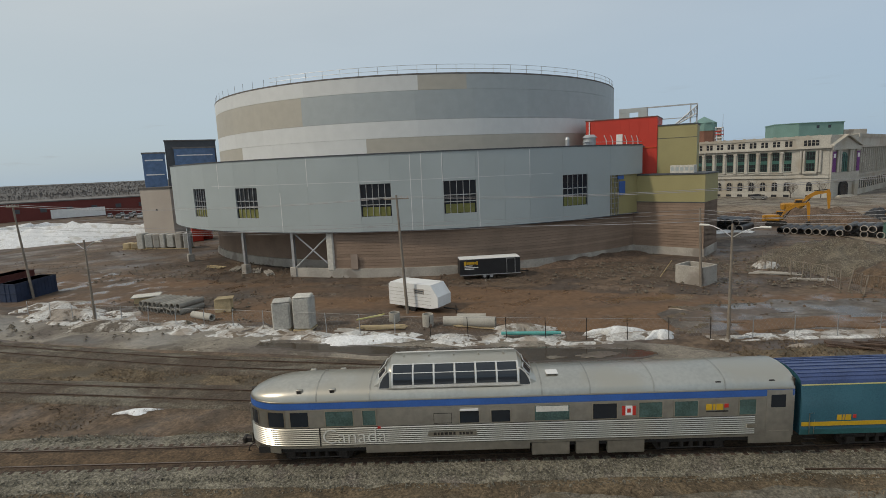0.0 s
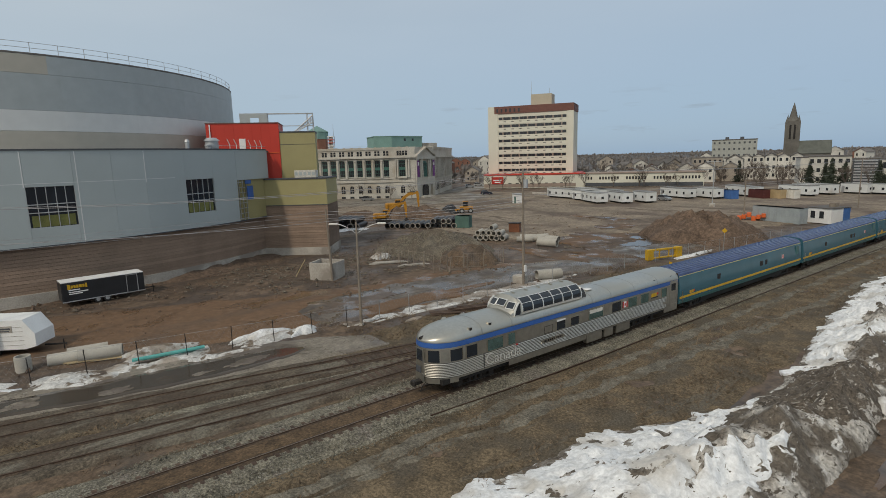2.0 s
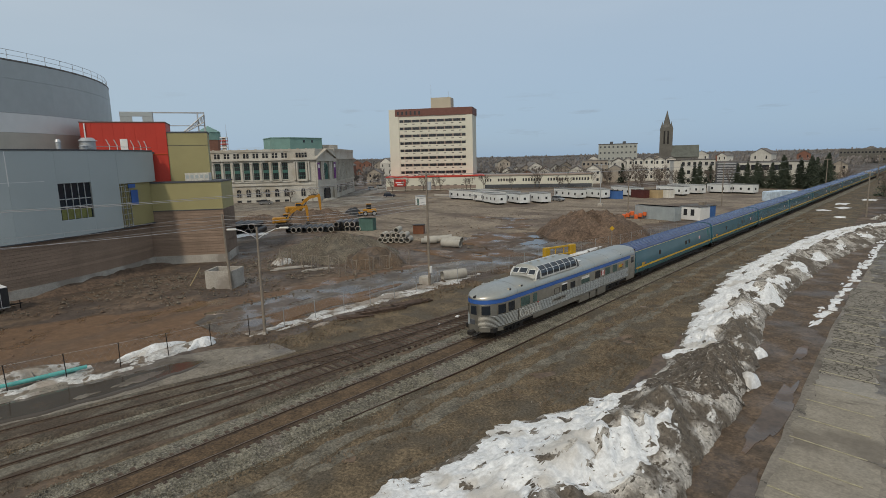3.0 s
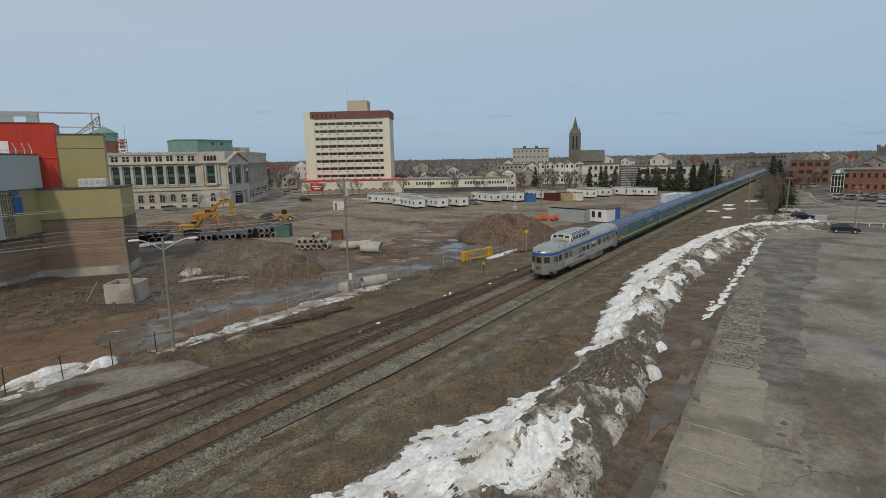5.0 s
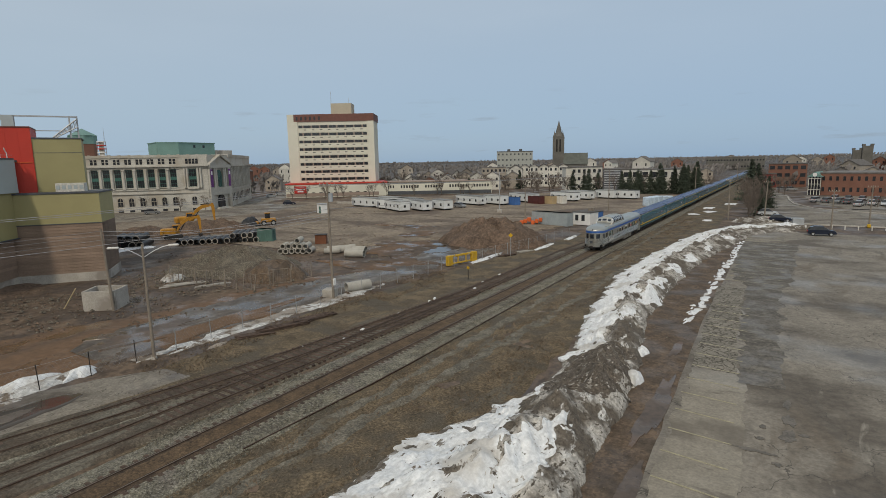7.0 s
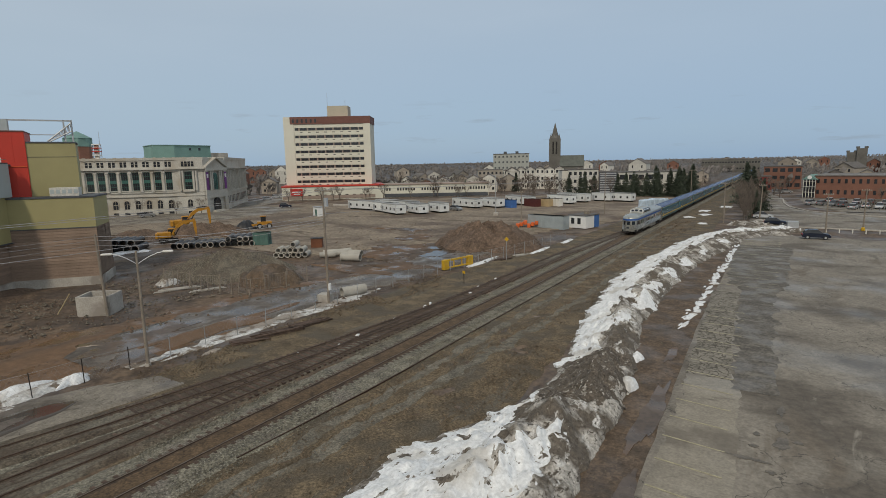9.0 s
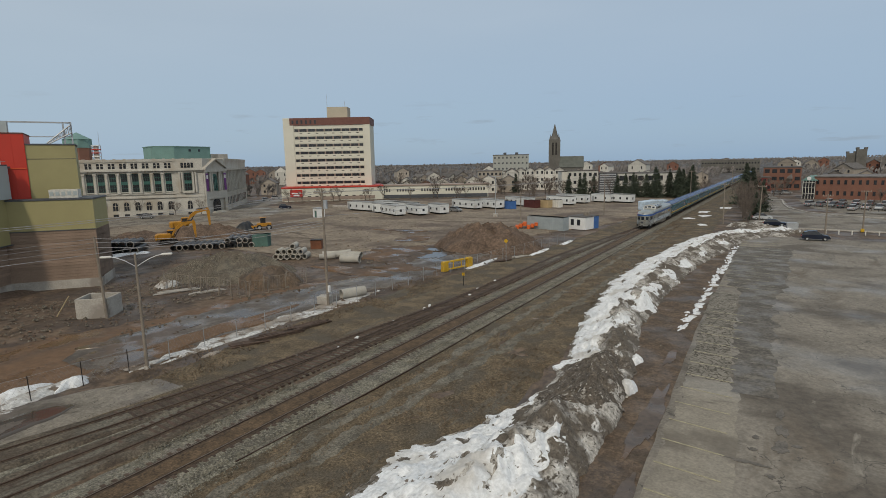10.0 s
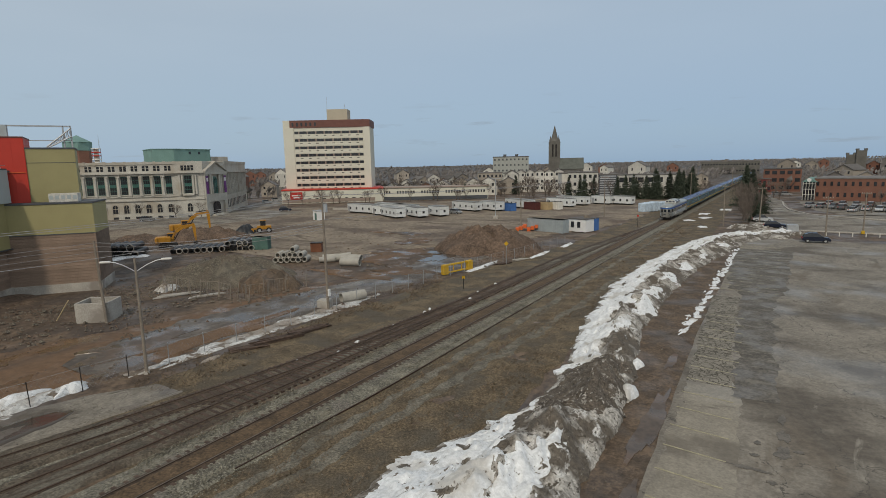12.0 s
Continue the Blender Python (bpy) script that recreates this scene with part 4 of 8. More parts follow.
WHEELS = []


def observation_car():
    t = thing("observation_car", "stainless steel dome observation car with a blue band and rounded end", "train car", group="train")
    L = 25.4

    def roof_z(s):
        return 3.99 if s > 3.6 else 3.24 + 0.75 * (1 - (1 - max(0.0, s) / 3.6) ** 2.4) ** 0.58

    def eave(s):
        return 3.22

    stations = [0.0, 0.02, 0.06, 0.12, 0.2, 0.3, 0.45, 0.6, 0.8, 1.0, 1.25, 1.5, 1.8, 2.1, 2.5, 3.0, 3.6, 4.2, 5.5, 7.0, 10, 13, 16, 19, 22, L - 0.35, L]
    lower, upper = [], []
    for s in stations:
        w = max(0.02, plan(s))
        lower.append([(-w, s, 0.95), (-w, s, 3.22), (w, s, 3.22), (w, s, 0.95)])
        top, n = roof_z(s), 14
        h = top - 3.22
        upper.append([(-w * math.cos(math.pi * i / n) * (1 if i in (0, n) else 0.995), s, 3.215 + h * math.sin(math.pi * i / n) ** 0.66) for i in range(n + 1)])
    for k in (0, 2):
        part("side_wall", MB().loft([[r[k], r[k + 1]] for r in lower]), STEEL_DULL, t, "ribbed stainless steel side wall")
    part("floor_pan", MB().loft([[r[3], r[0]] for r in lower]), BLACK, t)
    part("roof", MB().loft(upper), STEEL, t, "smooth rounded stainless roof")
    part("end_wall", MB().box(0, L - 0.03, 2.3, 3.0, 0.06, 2.8), GREASE, t)
    # skirt with cut-outs for the bogies
    for side in (-1, 1):
        part("skirt", band(MB(), 5.75, 13.4, 0.66, 1.05, side, 0.005), STEEL_DULL, t)
        part("skirt", band(MB(), L - 2.0, L - 0.05, 0.62, 1.0, side, 0.005), STEEL_DULL, t)
        part("skirt", band(MB(), 0.02, 1.7, 0.72, 1.0, side, 0.0), STEEL_DULL, t)
        part("blue_band", band(MB(), 0.0, L - 0.02, 2.89, 3.2, side, 0.014), BLUE, t, "deep blue letterboard band")
        part("belt_moulding", band(MB(), 0.0, L - 0.02, 2.83, 2.88, side, 0.02), STEEL, t)
        part("gutter", band(MB(), 0.6, L - 0.02, 3.22, 3.26, side, 0.02), STEEL, t)
        # dark sheet behind the ribs carries the shade of the grooves
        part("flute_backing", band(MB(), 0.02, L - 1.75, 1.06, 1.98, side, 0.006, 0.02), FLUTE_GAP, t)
        for k in range(9):
            z = 1.09 + k * 0.098
            part("flute", flute_bar(0.02, L - 1.75, z, z + 0.072, side), STEEL, t)
        part("flute_gap", band(MB(), 3.6, 3.66, 1.06, 1.97, side, 0.045, 0.05), GREASE, t)
        wins = [(0.16, 0.62, GLASS_DK), (1.2, 1.98, GLASS_DK), (2.28, 3.12, GLASS_DK), (3.94, 5.22, GLASS_GRN), (5.68, 6.28, GLASS_GRN), (10.2, 11.08, GLASS_DK), (11.66, 12.52, GLASS_DK), (13.65, 15.24, GLASS_GRN), (16.32, 17.4, GLASS_DK), (18.42, 19.46, GLASS_GRN), (20.03, 21.07, GLASS_GRN), (22.95, 23.68, GLASS_GRN)]
        for a, b, g in wins:
            z0, z1 = (2.03, 2.6) if 10 < a < 12 else (2.04, 2.76)
            win = part("window", band(MB(), a, b, z0, z1, side, 0.012), g, t)
            for za, zb in ((z0 - 0.05, z0), (z1, z1 + 0.05)):
                part("window_frame", band(MB(), a - 0.05, b + 0.05, za, zb, side, 0.024), STEEL, win)
            for sa in (a - 0.05, b):
                part("window_frame", band(MB(), sa, sa + 0.05, z0, z1, side, 0.024), STEEL, win)
            if g is GLASS_GRN and b - a > 0.9:
                part("blind", band(MB(), a + 0.05, b - 0.05, z1 - 0.3, z1 - 0.03, side, 0.018), LAMPGLASS if a > 13 and a < 15 else GLASS_GRN, win, "half-drawn pale blind")
        part("awning", band(MB(), 10.2, 11.05, 2.64, 2.72, side, 0.08, 0.06), WHITE, t, "pale louvre over a window")
        for a, b in ((8.98, 9.0), (9.8, 9.82)):
            part("hatch_edge", band(MB(), a, b, 2.03, 2.53, side, 0.02), GREASE, t)
        for z in (2.03, 2.51):
            part("hatch_edge", band(MB(), 8.98, 9.82, z, z + 0.02, side, 0.02), GREASE, t)
        door = part("door", band(MB(), 24.15, 25.3, 0.75, 3.18, side, 0.022), STEEL_DULL, t, "stainless vestibule door")
        part("door_window", band(MB(), 24.35, 25.0, 2.35, 2.95, side, 0.032), GLASS_DK, door)
        part("door_handle", band(MB(), 24.3, 25.2, 1.2, 1.24, side, 0.04), STEEL, door)
        # flag panel, coloured mark and name board
        flag = part("flag", band(MB(), 17.64, 18.26, 2.16, 2.62, side, 0.016), WHITE, t, "red and white flag panel")
        for a, b in ((17.64, 17.79), (18.11, 18.26)):
            part("flag_bar", band(MB(), a, b, 2.16, 2.62, side, 0.020), RED, flag)
        part("leaf", band(MB(), 17.87, 18.03, 2.29, 2.49, side, 0.020), RED, flag)
        for k, (a, w) in enumerate(((21.45, 0.26), (21.76, 0.10), (21.91, 0.30))):
            part("emblem_bar", band(MB(), a, a + w, 2.30, 2.58, side, 0.018), YELLOW, t, "yellow emblem shape")
        part("emblem_dot", band(MB(), 22.27, 22.45, 2.40, 2.58, side, 0.018), RED, t, "red emblem shape")
        part("emblem_line", band(MB(), 21.45, 22.45, 2.20, 2.26, side, 0.018), GREASE, t)
        board = part("name_board", band(MB(), 8.7, 10.95, 1.44, 1.64, side, 0.046), STEEL, t, "name board with worn dark lettering")
        x = 8.95
        while x < 10.75:
            w = random.uniform(0.08, 0.16)
            part("letter_bar", band(MB(), x, x + w, 1.47, 1.60, side, 0.055), GREASE, board)
            x += w + 0.05 if abs(x - 9.95) > 0.1 else w + 0.18
        part("number_plate", band(MB(), 23.3, 23.75, 1.42, 1.56, side, 0.046), STEEL, t)
        for a in (22.0, 24.4):
            part("roof_vent", MB().box(side * 1.36, a, 3.5, 0.14, 0.3, 0.24, c=0.03), GREASE, t)
        # underfloor equipment
        for a, b in ((13.5, 15.25), (15.55, 16.6), (17.0, 18.7)):
            part("equipment_box", MB().box(side * 1.32, (a + b) / 2, 0.62, 0.34, b - a, 0.62, c=0.02), STEEL_DULL, t)
    me = word("Canada", 1.02, 0.008, "wordmark", LAMPGLASS)
    part("wordmark", me, LAMPGLASS, t, "white country name lettering", m=pose(1.575, 3.72, 1.20, 90, 0, 90))
    part("wordmark", me, WHITE, t, m=pose(-1.575, 6.75, 1.20, 90, 0, -90))
    part("wordmark_flag", band(MB(), 6.35, 6.5, 1.88, 1.97, 1, 0.05), RED, t, "small red flag over the lettering")
    part("underframe", MB().box(0, L / 2, 0.85, 2.7, L - 1.2, 0.3), BLACK, t)
    truck(t, 2.9 + 0.4, WHEELS)
    truck(t, L - 4.4, WHEELS)
    # dome
    n, prof = 10, []
    for i in range(n + 1):
        a = math.pi * i / n
        prof.append((-1.36 * math.cos(a), 3.70 + 1.12 * math.sin(a) ** 0.56))
    shell = MB()
    d0, d1 = 7.0, 13.0
    rings = []
    for s, k in ((d0 - 0.75, 0.30), (d0 - 0.4, 0.62), (d0 - 0.1, 0.9), (d0, 1.0), (d1, 1.0), (d1 + 0.1, 0.9), (d1 + 0.4, 0.6), (d1 + 0.8, 0.28)):
        rings.append([(x * (0.86 + 0.14 * k), s, 3.60 + (z - 3.60) * k) for x, z in prof])
    shell.loft(rings)
    dome = part("dome", shell, STEEL, t, "raised glazed viewing dome")

    def dome_pane(s0, s1, i0, i1, name, mt, off):
        mb, a, b = MB(), [], []
        for k in range(5):
            f = i0 + (i1 - i0) * k / 4
            an = math.pi * f / n
            x, z = -1.36 * math.cos(an), 3.70 + 1.12 * math.sin(an) ** 0.56
            nx, nz = -math.cos(an) * 0.9, math.sin(an)
            ln = math.hypot(nx, nz)
            a.append((x + off * nx / ln, z + off * nz / ln))
            b.append((x - 0.02 * nx / ln, z - 0.02 * nz / ln))
        outline = a + b[::-1]
        mb.loft([[(x, s, z) for x, z in outline] for s in (s0, s1)], closed=True, caps=True)
        return part(name, mb, mt, dome)

    for k in range(6):
        s0 = d0 + 0.12 + k * 0.97
        for i0, i1 in ((0.14, 1.35), (1.47, 2.75), (7.25, 8.53), (8.65, 9.86)):
            dome_pane(s0 + 0.05, s0 + 0.92, i0, i1, "dome_pane", GLASS_DK, 0.02)
    for i0, i1 in ((0.02, 0.12), (1.36, 1.46), (2.76, 2.9), (7.1, 7.24), (8.54, 8.64), (9.88, 9.98)):
        dome_pane(d0 + 0.09, d1 - 0.04, i0, i1, "dome_rail", POLISHED, 0.045)
    for k in range(7):
        s0 = d0 + 0.09 + k * 0.97
        for i0, i1 in ((0.05, 2.95), (7.05, 9.95)):
            dome_pane(s0, s0 + 0.07, i0, i1, "dome_rib", POLISHED, 0.05)
    for sgn, s in ((-1, d0 - 0.45), (1, d1 + 0.45)):
        for sx, z, w in ((-0.80, 4.29, 0.56), (0.0, 4.38, 0.72), (0.80, 4.29, 0.56)):
            turn = 10 * (sx > 0.1) - 10 * (sx < -0.1)
            m = pose(sx, s - sgn * 0.06 * (abs(sx) > 0.1), z, 0, 0, -turn * sgn) @ pose(0, 0, 0, 42 * sgn)
            pane = part("dome_end_pane", MB().box(0, 0, 0, w, 0.05, 0.46, c=0.02), GLASS_DK, dome, m=m)
            part("dome_end_rim", MB().box(0, 0, 0, w + 0.1, 0.03, 0.56, c=0.014), POLISHED, pane)
        for sx in (-1, 1):
            e = d0 if sgn < 0 else d1
            for nm, g, o, mt in (("dome_end_rim", 0.05, 1.325, POLISHED), ("dome_end_pane", 0.0, 1.345, GLASS_DK)):
                pts = [(e + sgn * (0.02 - g), 3.74 - g), (e + sgn * (0.50 + g), 3.74 - g), (e + sgn * (0.42 + g), 4.02 + g), (e + sgn * (0.26 + g * 0.7), 4.28 + g), (e + sgn * (0.08 - g * 0.3), 4.46 + g), (e + sgn * (0.02 - g), 4.46 + g)]
                part(nm, MB().loft([[(sx * (o - d - max(0, z - 4.1) * 0.12), y, z) for y, z in pts] for d in (0.0, 0.12)], closed=True, caps=True), mt, dome)
    for k in range(5):
        part("dome_vent", MB().box(0, d0 + 0.6 + k * 1.2, 4.84, 0.3, 0.08, 0.07), STEEL, dome)
    # seams across the roof sheets, and two hatches with dark rims
    for s in (3.55, 6.05, 14.0, 16.2, 19.1, 22.3):
        n2 = 14
        ring = [[(-1.52 * math.cos(math.pi * i / n2) * k2, s + dy, 3.225 + 0.77 * k2 * math.sin(math.pi * i / n2) ** 0.66) for i in range(n2 + 1)] for dy, k2 in ((-0.035, 0.999), (-0.03, 1.005), (0.03, 1.005), (0.035, 0.999))]
        part("roof_seam", MB().loft(ring), STEEL_DULL, t)
    for sx in (-1, 1):
        part("roof_gutter", MB().box(sx * 0.95, 18.9, 3.83, 0.05, 9.0, 0.05), STEEL_DULL, t)
        part("roof_gutter", MB().box(sx * 0.95, 4.8, 3.83, 0.05, 2.4, 0.05), STEEL_DULL, t)
        for s in (2.75, 4.3):
            hat = part("roof_box", MB().box(sx * 1.28, s, 3.66, 0.2, 0.30, 0.28, c=0.03), STEEL_DULL, t)
            part("box_opening", MB().box(sx * 1.385, s, 3.66, 0.02, 0.18, 0.16), GREASE, hat)
    part("roof_hatch", MB().box(0.55, 14.6, 3.98, 0.5, 0.55, 0.06, c=0.02), WHITE, t)
    # rear end: coupler, pipes, gate and drumhead
    part("coupler", MB().box(0, -0.25, 0.75, 0.3, 0.6, 0.3, c=0.05).box(0, -0.55, 0.75, 0.42, 0.22, 0.36, c=0.06), GREASE, t, "greasy iron coupler")
    part("hose", MB().sweep([(0.4, 0.1, 0.8), (0.42, -0.2, 0.6), (0.4, -0.3, 0.35), (0.25, -0.25, 0.25)], 0.03), BLACK, t)
    part("end_door", MB().box(0, 0.0, 2.0, 0.75, 0.08, 1.6), STEEL_DULL, t, "stainless end door")
    part("end_window", MB().box(0, -0.03, 2.4, 0.56, 0.06, 0.7, c=0.02), GLASS_DK, t)
    part("drumhead", MB().box(-0.1, -0.08, 1.5, 0.46, 0.08, 0.4, c=0.03), CHARCOAL, t, "square dark tail sign")
    part("tail_gate", MB().box(0, -0.06, 1.05, 0.8, 0.04, 0.5), STEEL_DULL, t)
    part("tail_lamp", MB().cyl((0, 0.02, 3.36), (0, 0.3, 3.40), 0.11, n=12), GREASE, t)
    return t


def coach():
    t = thing("coach", "teal and navy passenger coach with a yellow stripe", "train car", group="train")
    L = 25.5
    side = [(1.44, 0.92), (1.5, 1.2), (1.52, 1.9), (1.47, 2.6), (1.37, 3.3)]
    cols = ((0, 1, TEAL_LOW, "lower_panel"), (1, 4, TEAL, "side_panel"))
    for sx in (-1, 1):
        for a, b, mt, nm in cols:
            pts = side[a : b + 1]
            part(nm, MB().loft([[(sx * x, s, z) for x, z in pts] for s in (0.1, L * 0.5, L - 0.1)]), mt, t)
        part("yellow_stripe", MB().box(sx * 1.515, L / 2, 1.47, 0.03, L - 0.25, 0.19), YELLOW, t)
        part("eave_line", MB().box(sx * 1.375, L / 2, 3.29, 0.03, L - 0.25, 0.05), PALE_YELLOW, t)
        for a, w in ((1.7, 0.20), (1.95, 0.08), (2.08, 0.24)):
            part("emblem_bar", MB().box(sx * 1.522, a + w / 2, 1.76, 0.02, w, 0.26), YELLOW, t, "yellow emblem shape")
        part("emblem_dot", MB().box(sx * 1.522, 2.48, 1.80, 0.02, 0.14, 0.16), RED, t)
        for a, w in ((6.8, 0.6), (15.5, 0.7), (16.6, 0.5)):
            part("window", MB().box(sx * 1.485, a, 2.35, 0.04, w, 0.5, c=0.01), GLASS_DK, t)
        flag = part("flag", MB().box(sx * 1.49, 20.6, 2.4, 0.03, 0.5, 0.4), WHITE, t)
        part("flag_bar", MB().box(sx * 1.495, 20.43, 2.4, 0.035, 0.14, 0.4), RED, flag)
        part("flag_bar", MB().box(sx * 1.495, 20.77, 2.4, 0.035, 0.14, 0.4), RED, flag)
        part("door", MB().box(sx * 1.47, 24.3, 2.0, 0.06, 0.8, 2.2, c=0.02), TEAL_LOW, t)
        part("grab_rail", MB().sweep([(sx * 1.56, 0.45, 1.0), (sx * 1.56, 0.45, 2.0), (sx * 1.5, 0.7, 2.0), (sx * 1.5, 0.7, 1.0)], 0.018), STEEL, t)
        for z in (0.45, 0.75):
            part("step", MB().box(sx * 1.42, 0.55, z, 0.2, 0.5, 0.04), GREASE, t)
    roof = [(-1.37, 3.3)] + [(-1.37 * math.cos(math.pi * i / 12), 3.3 + 0.5 * math.sin(math.pi * i / 12) ** 0.75) for i in range(1, 12)] + [(1.37, 3.3)]
    part("roof", MB().loft([[(x, s, z) for x, z in roof] for s in (0.1, L / 2, L - 0.1)]), NAVY, t, "navy blue ribbed roof")
    for i in range(2, 11):
        a = math.pi * i / 12
        x, z = -1.37 * math.cos(a), 3.3 + 0.5 * math.sin(a) ** 0.75
        part("roof_rib", MB().box(x, L / 2, z + 0.01, 0.05, L - 0.3, 0.05), NAVY, t)
    outline = [(x, z) for x, z in side] + [(-p, q) for p, q in roof[1:-1]] + [(-x, z) for x, z in side[::-1]]
    for s in (0.12, L - 0.12):
        mb = MB()
        mb.add([(x, s, z) for x, z in outline], [tuple(range(len(outline)))])
        part("end_wall", mb, TEAL, t)
    part("gangway", MB().box(0, -0.15, 2.2, 1.1, 0.6, 2.2, c=0.05), BLACK, t)
    part("underframe", MB().box(0, L / 2, 0.62, 2.4, L - 8.5, 0.5, c=0.05), BLACK, t)
    part("coupler", MB().box(0, -0.2, 0.75, 0.3, 0.8, 0.3), GREASE, t)
    truck(t, 3.9, [])
    truck(t, L - 3.9, [])
    return t


NOSE_Y, PITCH = -10.45, 26.0
TRAIN = [(observation_car(), NOSE_Y)]
first_coach = coach()
TRAIN.append((first_coach, NOSE_Y + 25.65))
for k in range(1, 16):
    TRAIN.append((copy_thing(first_coach, pose(0, 0, 0)), NOSE_Y + 25.65 + PITCH * k))

# ---- parking lot and snow bank ----
SPOIL = mat("grey_spoil", (0.105, 0.086, 0.068), 0.95, var=0.4, scale=1.0, fine=8.0, bump=0.9, depth=0.08, world_space=True)
patches(SPOIL, (0.40, 0.37, 0.33), 2.2, 0.60, 0.64, (1, 0.6, 1), 14)
grain(SPOIL, 7.0, 0.5)
ALLIGATOR = mat("crazed_pavement", (0.205, 0.183, 0.150), 0.9, var=0.2, scale=0.5, fine=8.0, bump=0.2, world_space=True)
cracks(ALLIGATOR, 1.3, 0.085, (0.07, 0.06, 0.045))
grain(ALLIGATOR, 3.0, 0.22)
WETLOT = wet(mat("damp_asphalt", (0.118, 0.104, 0.087), 0.6, var=0.25, scale=0.4, fine=5.0, bump=0.15, world_space=True), 0.5, 0.9, 0.4)
patches(WETLOT, (0.165, 0.148, 0.122), 0.7, 0.56, 0.60, (0.5, 1.4, 1), 12)
grain(WETLOT, 2.5, 0.25)
strip("parking_lot", [(-70, 21.9, 90), (20, 20.9, 90), (50, 19.85, 90), (100, 19.6, 90), (120, 19.8, 90)], -0.14, ASPHALT, "worn wet asphalt parking lot", cols=30, step=2.0, jag=0.08, rough=0.03)
LOTSLAB = wet(mat("pale_slab", (0.250, 0.221, 0.178), 0.85, var=0.16, scale=0.35, fine=7.0, bump=0.2, stain=(0.165, 0.143, 0.115), amount=0.4, world_space=True), 0.45, 0.9)
patches(LOTSLAB, (0.150, 0.130, 0.106), 0.4, 0.60, 0.66, (0.5, 1.6, 1), 12)
grain(LOTSLAB, 3.0, 0.14)
strip("parking_edge_slab", [(-70, 22.2, 25.6), (20, 21.2, 24.6), (36, 20.8, 24.2), (44, 20.4, 22.4), (52, 20.2, 22.6), (66, 20.0, 21.2)], -0.128, LOTSLAB, "paler cracked concrete strip along the parking lot", cols=6, step=0.5, jag=0.28, rough=0.01)
CRAZED = [(38.4, 20.6, 23.4), (46, 20.2, 22.9), (56, 19.9, 22.4), (66, 19.5, 22.0)]
DAMPLANE = [(37, 23.6, 26.0), (45, 23.1, 26.0), (56, 22.6, 25.7), (68, 22.2, 25.4), (72, 20.3, 26.6), (90, 19.8, 27.0), (104, 19.4, 27.2)]
strip("crazed_slab", CRAZED, -0.120, ALLIGATOR, "pale pavement crazed with dark cracks", cols=5, step=0.4, jag=0.2, rough=0.006)
strip("damp_lane", DAMPLANE, -0.122, WETLOT, "dark damp asphalt beside the crazed slab", cols=5, step=0.4, jag=0.5, rough=0.006)
strip("muddy_gutter", [(-70, 17.5, 21.7), (20, 17.5, 20.8), (50, 14.5, 19.8), (100, 15, 19.6), (118, 16, 20)], -0.21, DAMP, "bare brown mud between snow bank and parking lot", cols=8, step=0.5, jag=0.1, rough=0.03)
for y0, y1, x0, x1 in ((25.5, 36.5, 19.15, 20.35), (19, 24, 19.9, 20.8), (40, 44, 18.7, 19.4)):
    blob("puddle", (x0 + x1) / 2, (y0 + y1) / 2, (x1 - x0) / 2, (y1 - y0) / 2, -0.172, SHEEN, "still dark puddle beside the kerb", jag=0.3, kind="structure", category="puddle", seed=y0)
lines = [20.4] + [23.2 + 2.62 * k for k in range(14)] + [70 + 2.7 * k for k in range(16)]
for y in lines:
    x0 = along([(20, 21.1), (36, 20.6), (66, 19.8), (120, 19.7)], y)[0]
    ln = 3.1 if y < 62 else 6.0
    m = MB().box(ln / 2, 0, 0, ln, 0.10, 0.012)
    solid("parking_line", m, PAINTLINE, "faded yellow parking bay line", "road marking", pose(x0, y, -0.118 if y < 62 else -0.126, 0, 0, -6), group="parking lines", kind="structure")

BANK = [(-12, 9.5, 20.5), (2, 9, 20), (14, 9.1, 19), (20, 9.3, 18.8), (24, 10.7, 18.2), (30, 12.7, 18.3), (37, 12.4, 17.4), (43, 11, 16.3), (50, 9.6, 15.4), (65, 8.0, 15.1), (82, 8.1, 16), (100, 9.6, 18.5), (112, 11.2, 20), (124, 14.5, 26), (132, 19, 31)]
COVER = [(-12, 9.5, 17.5), (2, 9, 17), (14, 9.0, 16.2), (20, 9.2, 15.4), (23, 10.3, 14.6), (25.5, 11.2, 13.1), (29, 12.5, 13.0), (30.5, 12.8, 12.9)]
COVER2 = [(35, 12.8, 13.0), (38, 12.3, 14.5), (45, 10.6, 13.9), (50, 9.6, 13.1), (65, 8.0, 12.1), (82, 8.1, 12.8), (100, 9.6, 15), (112, 11.2, 16.5), (124, 14.5, 23), (131, 18.6, 29)]


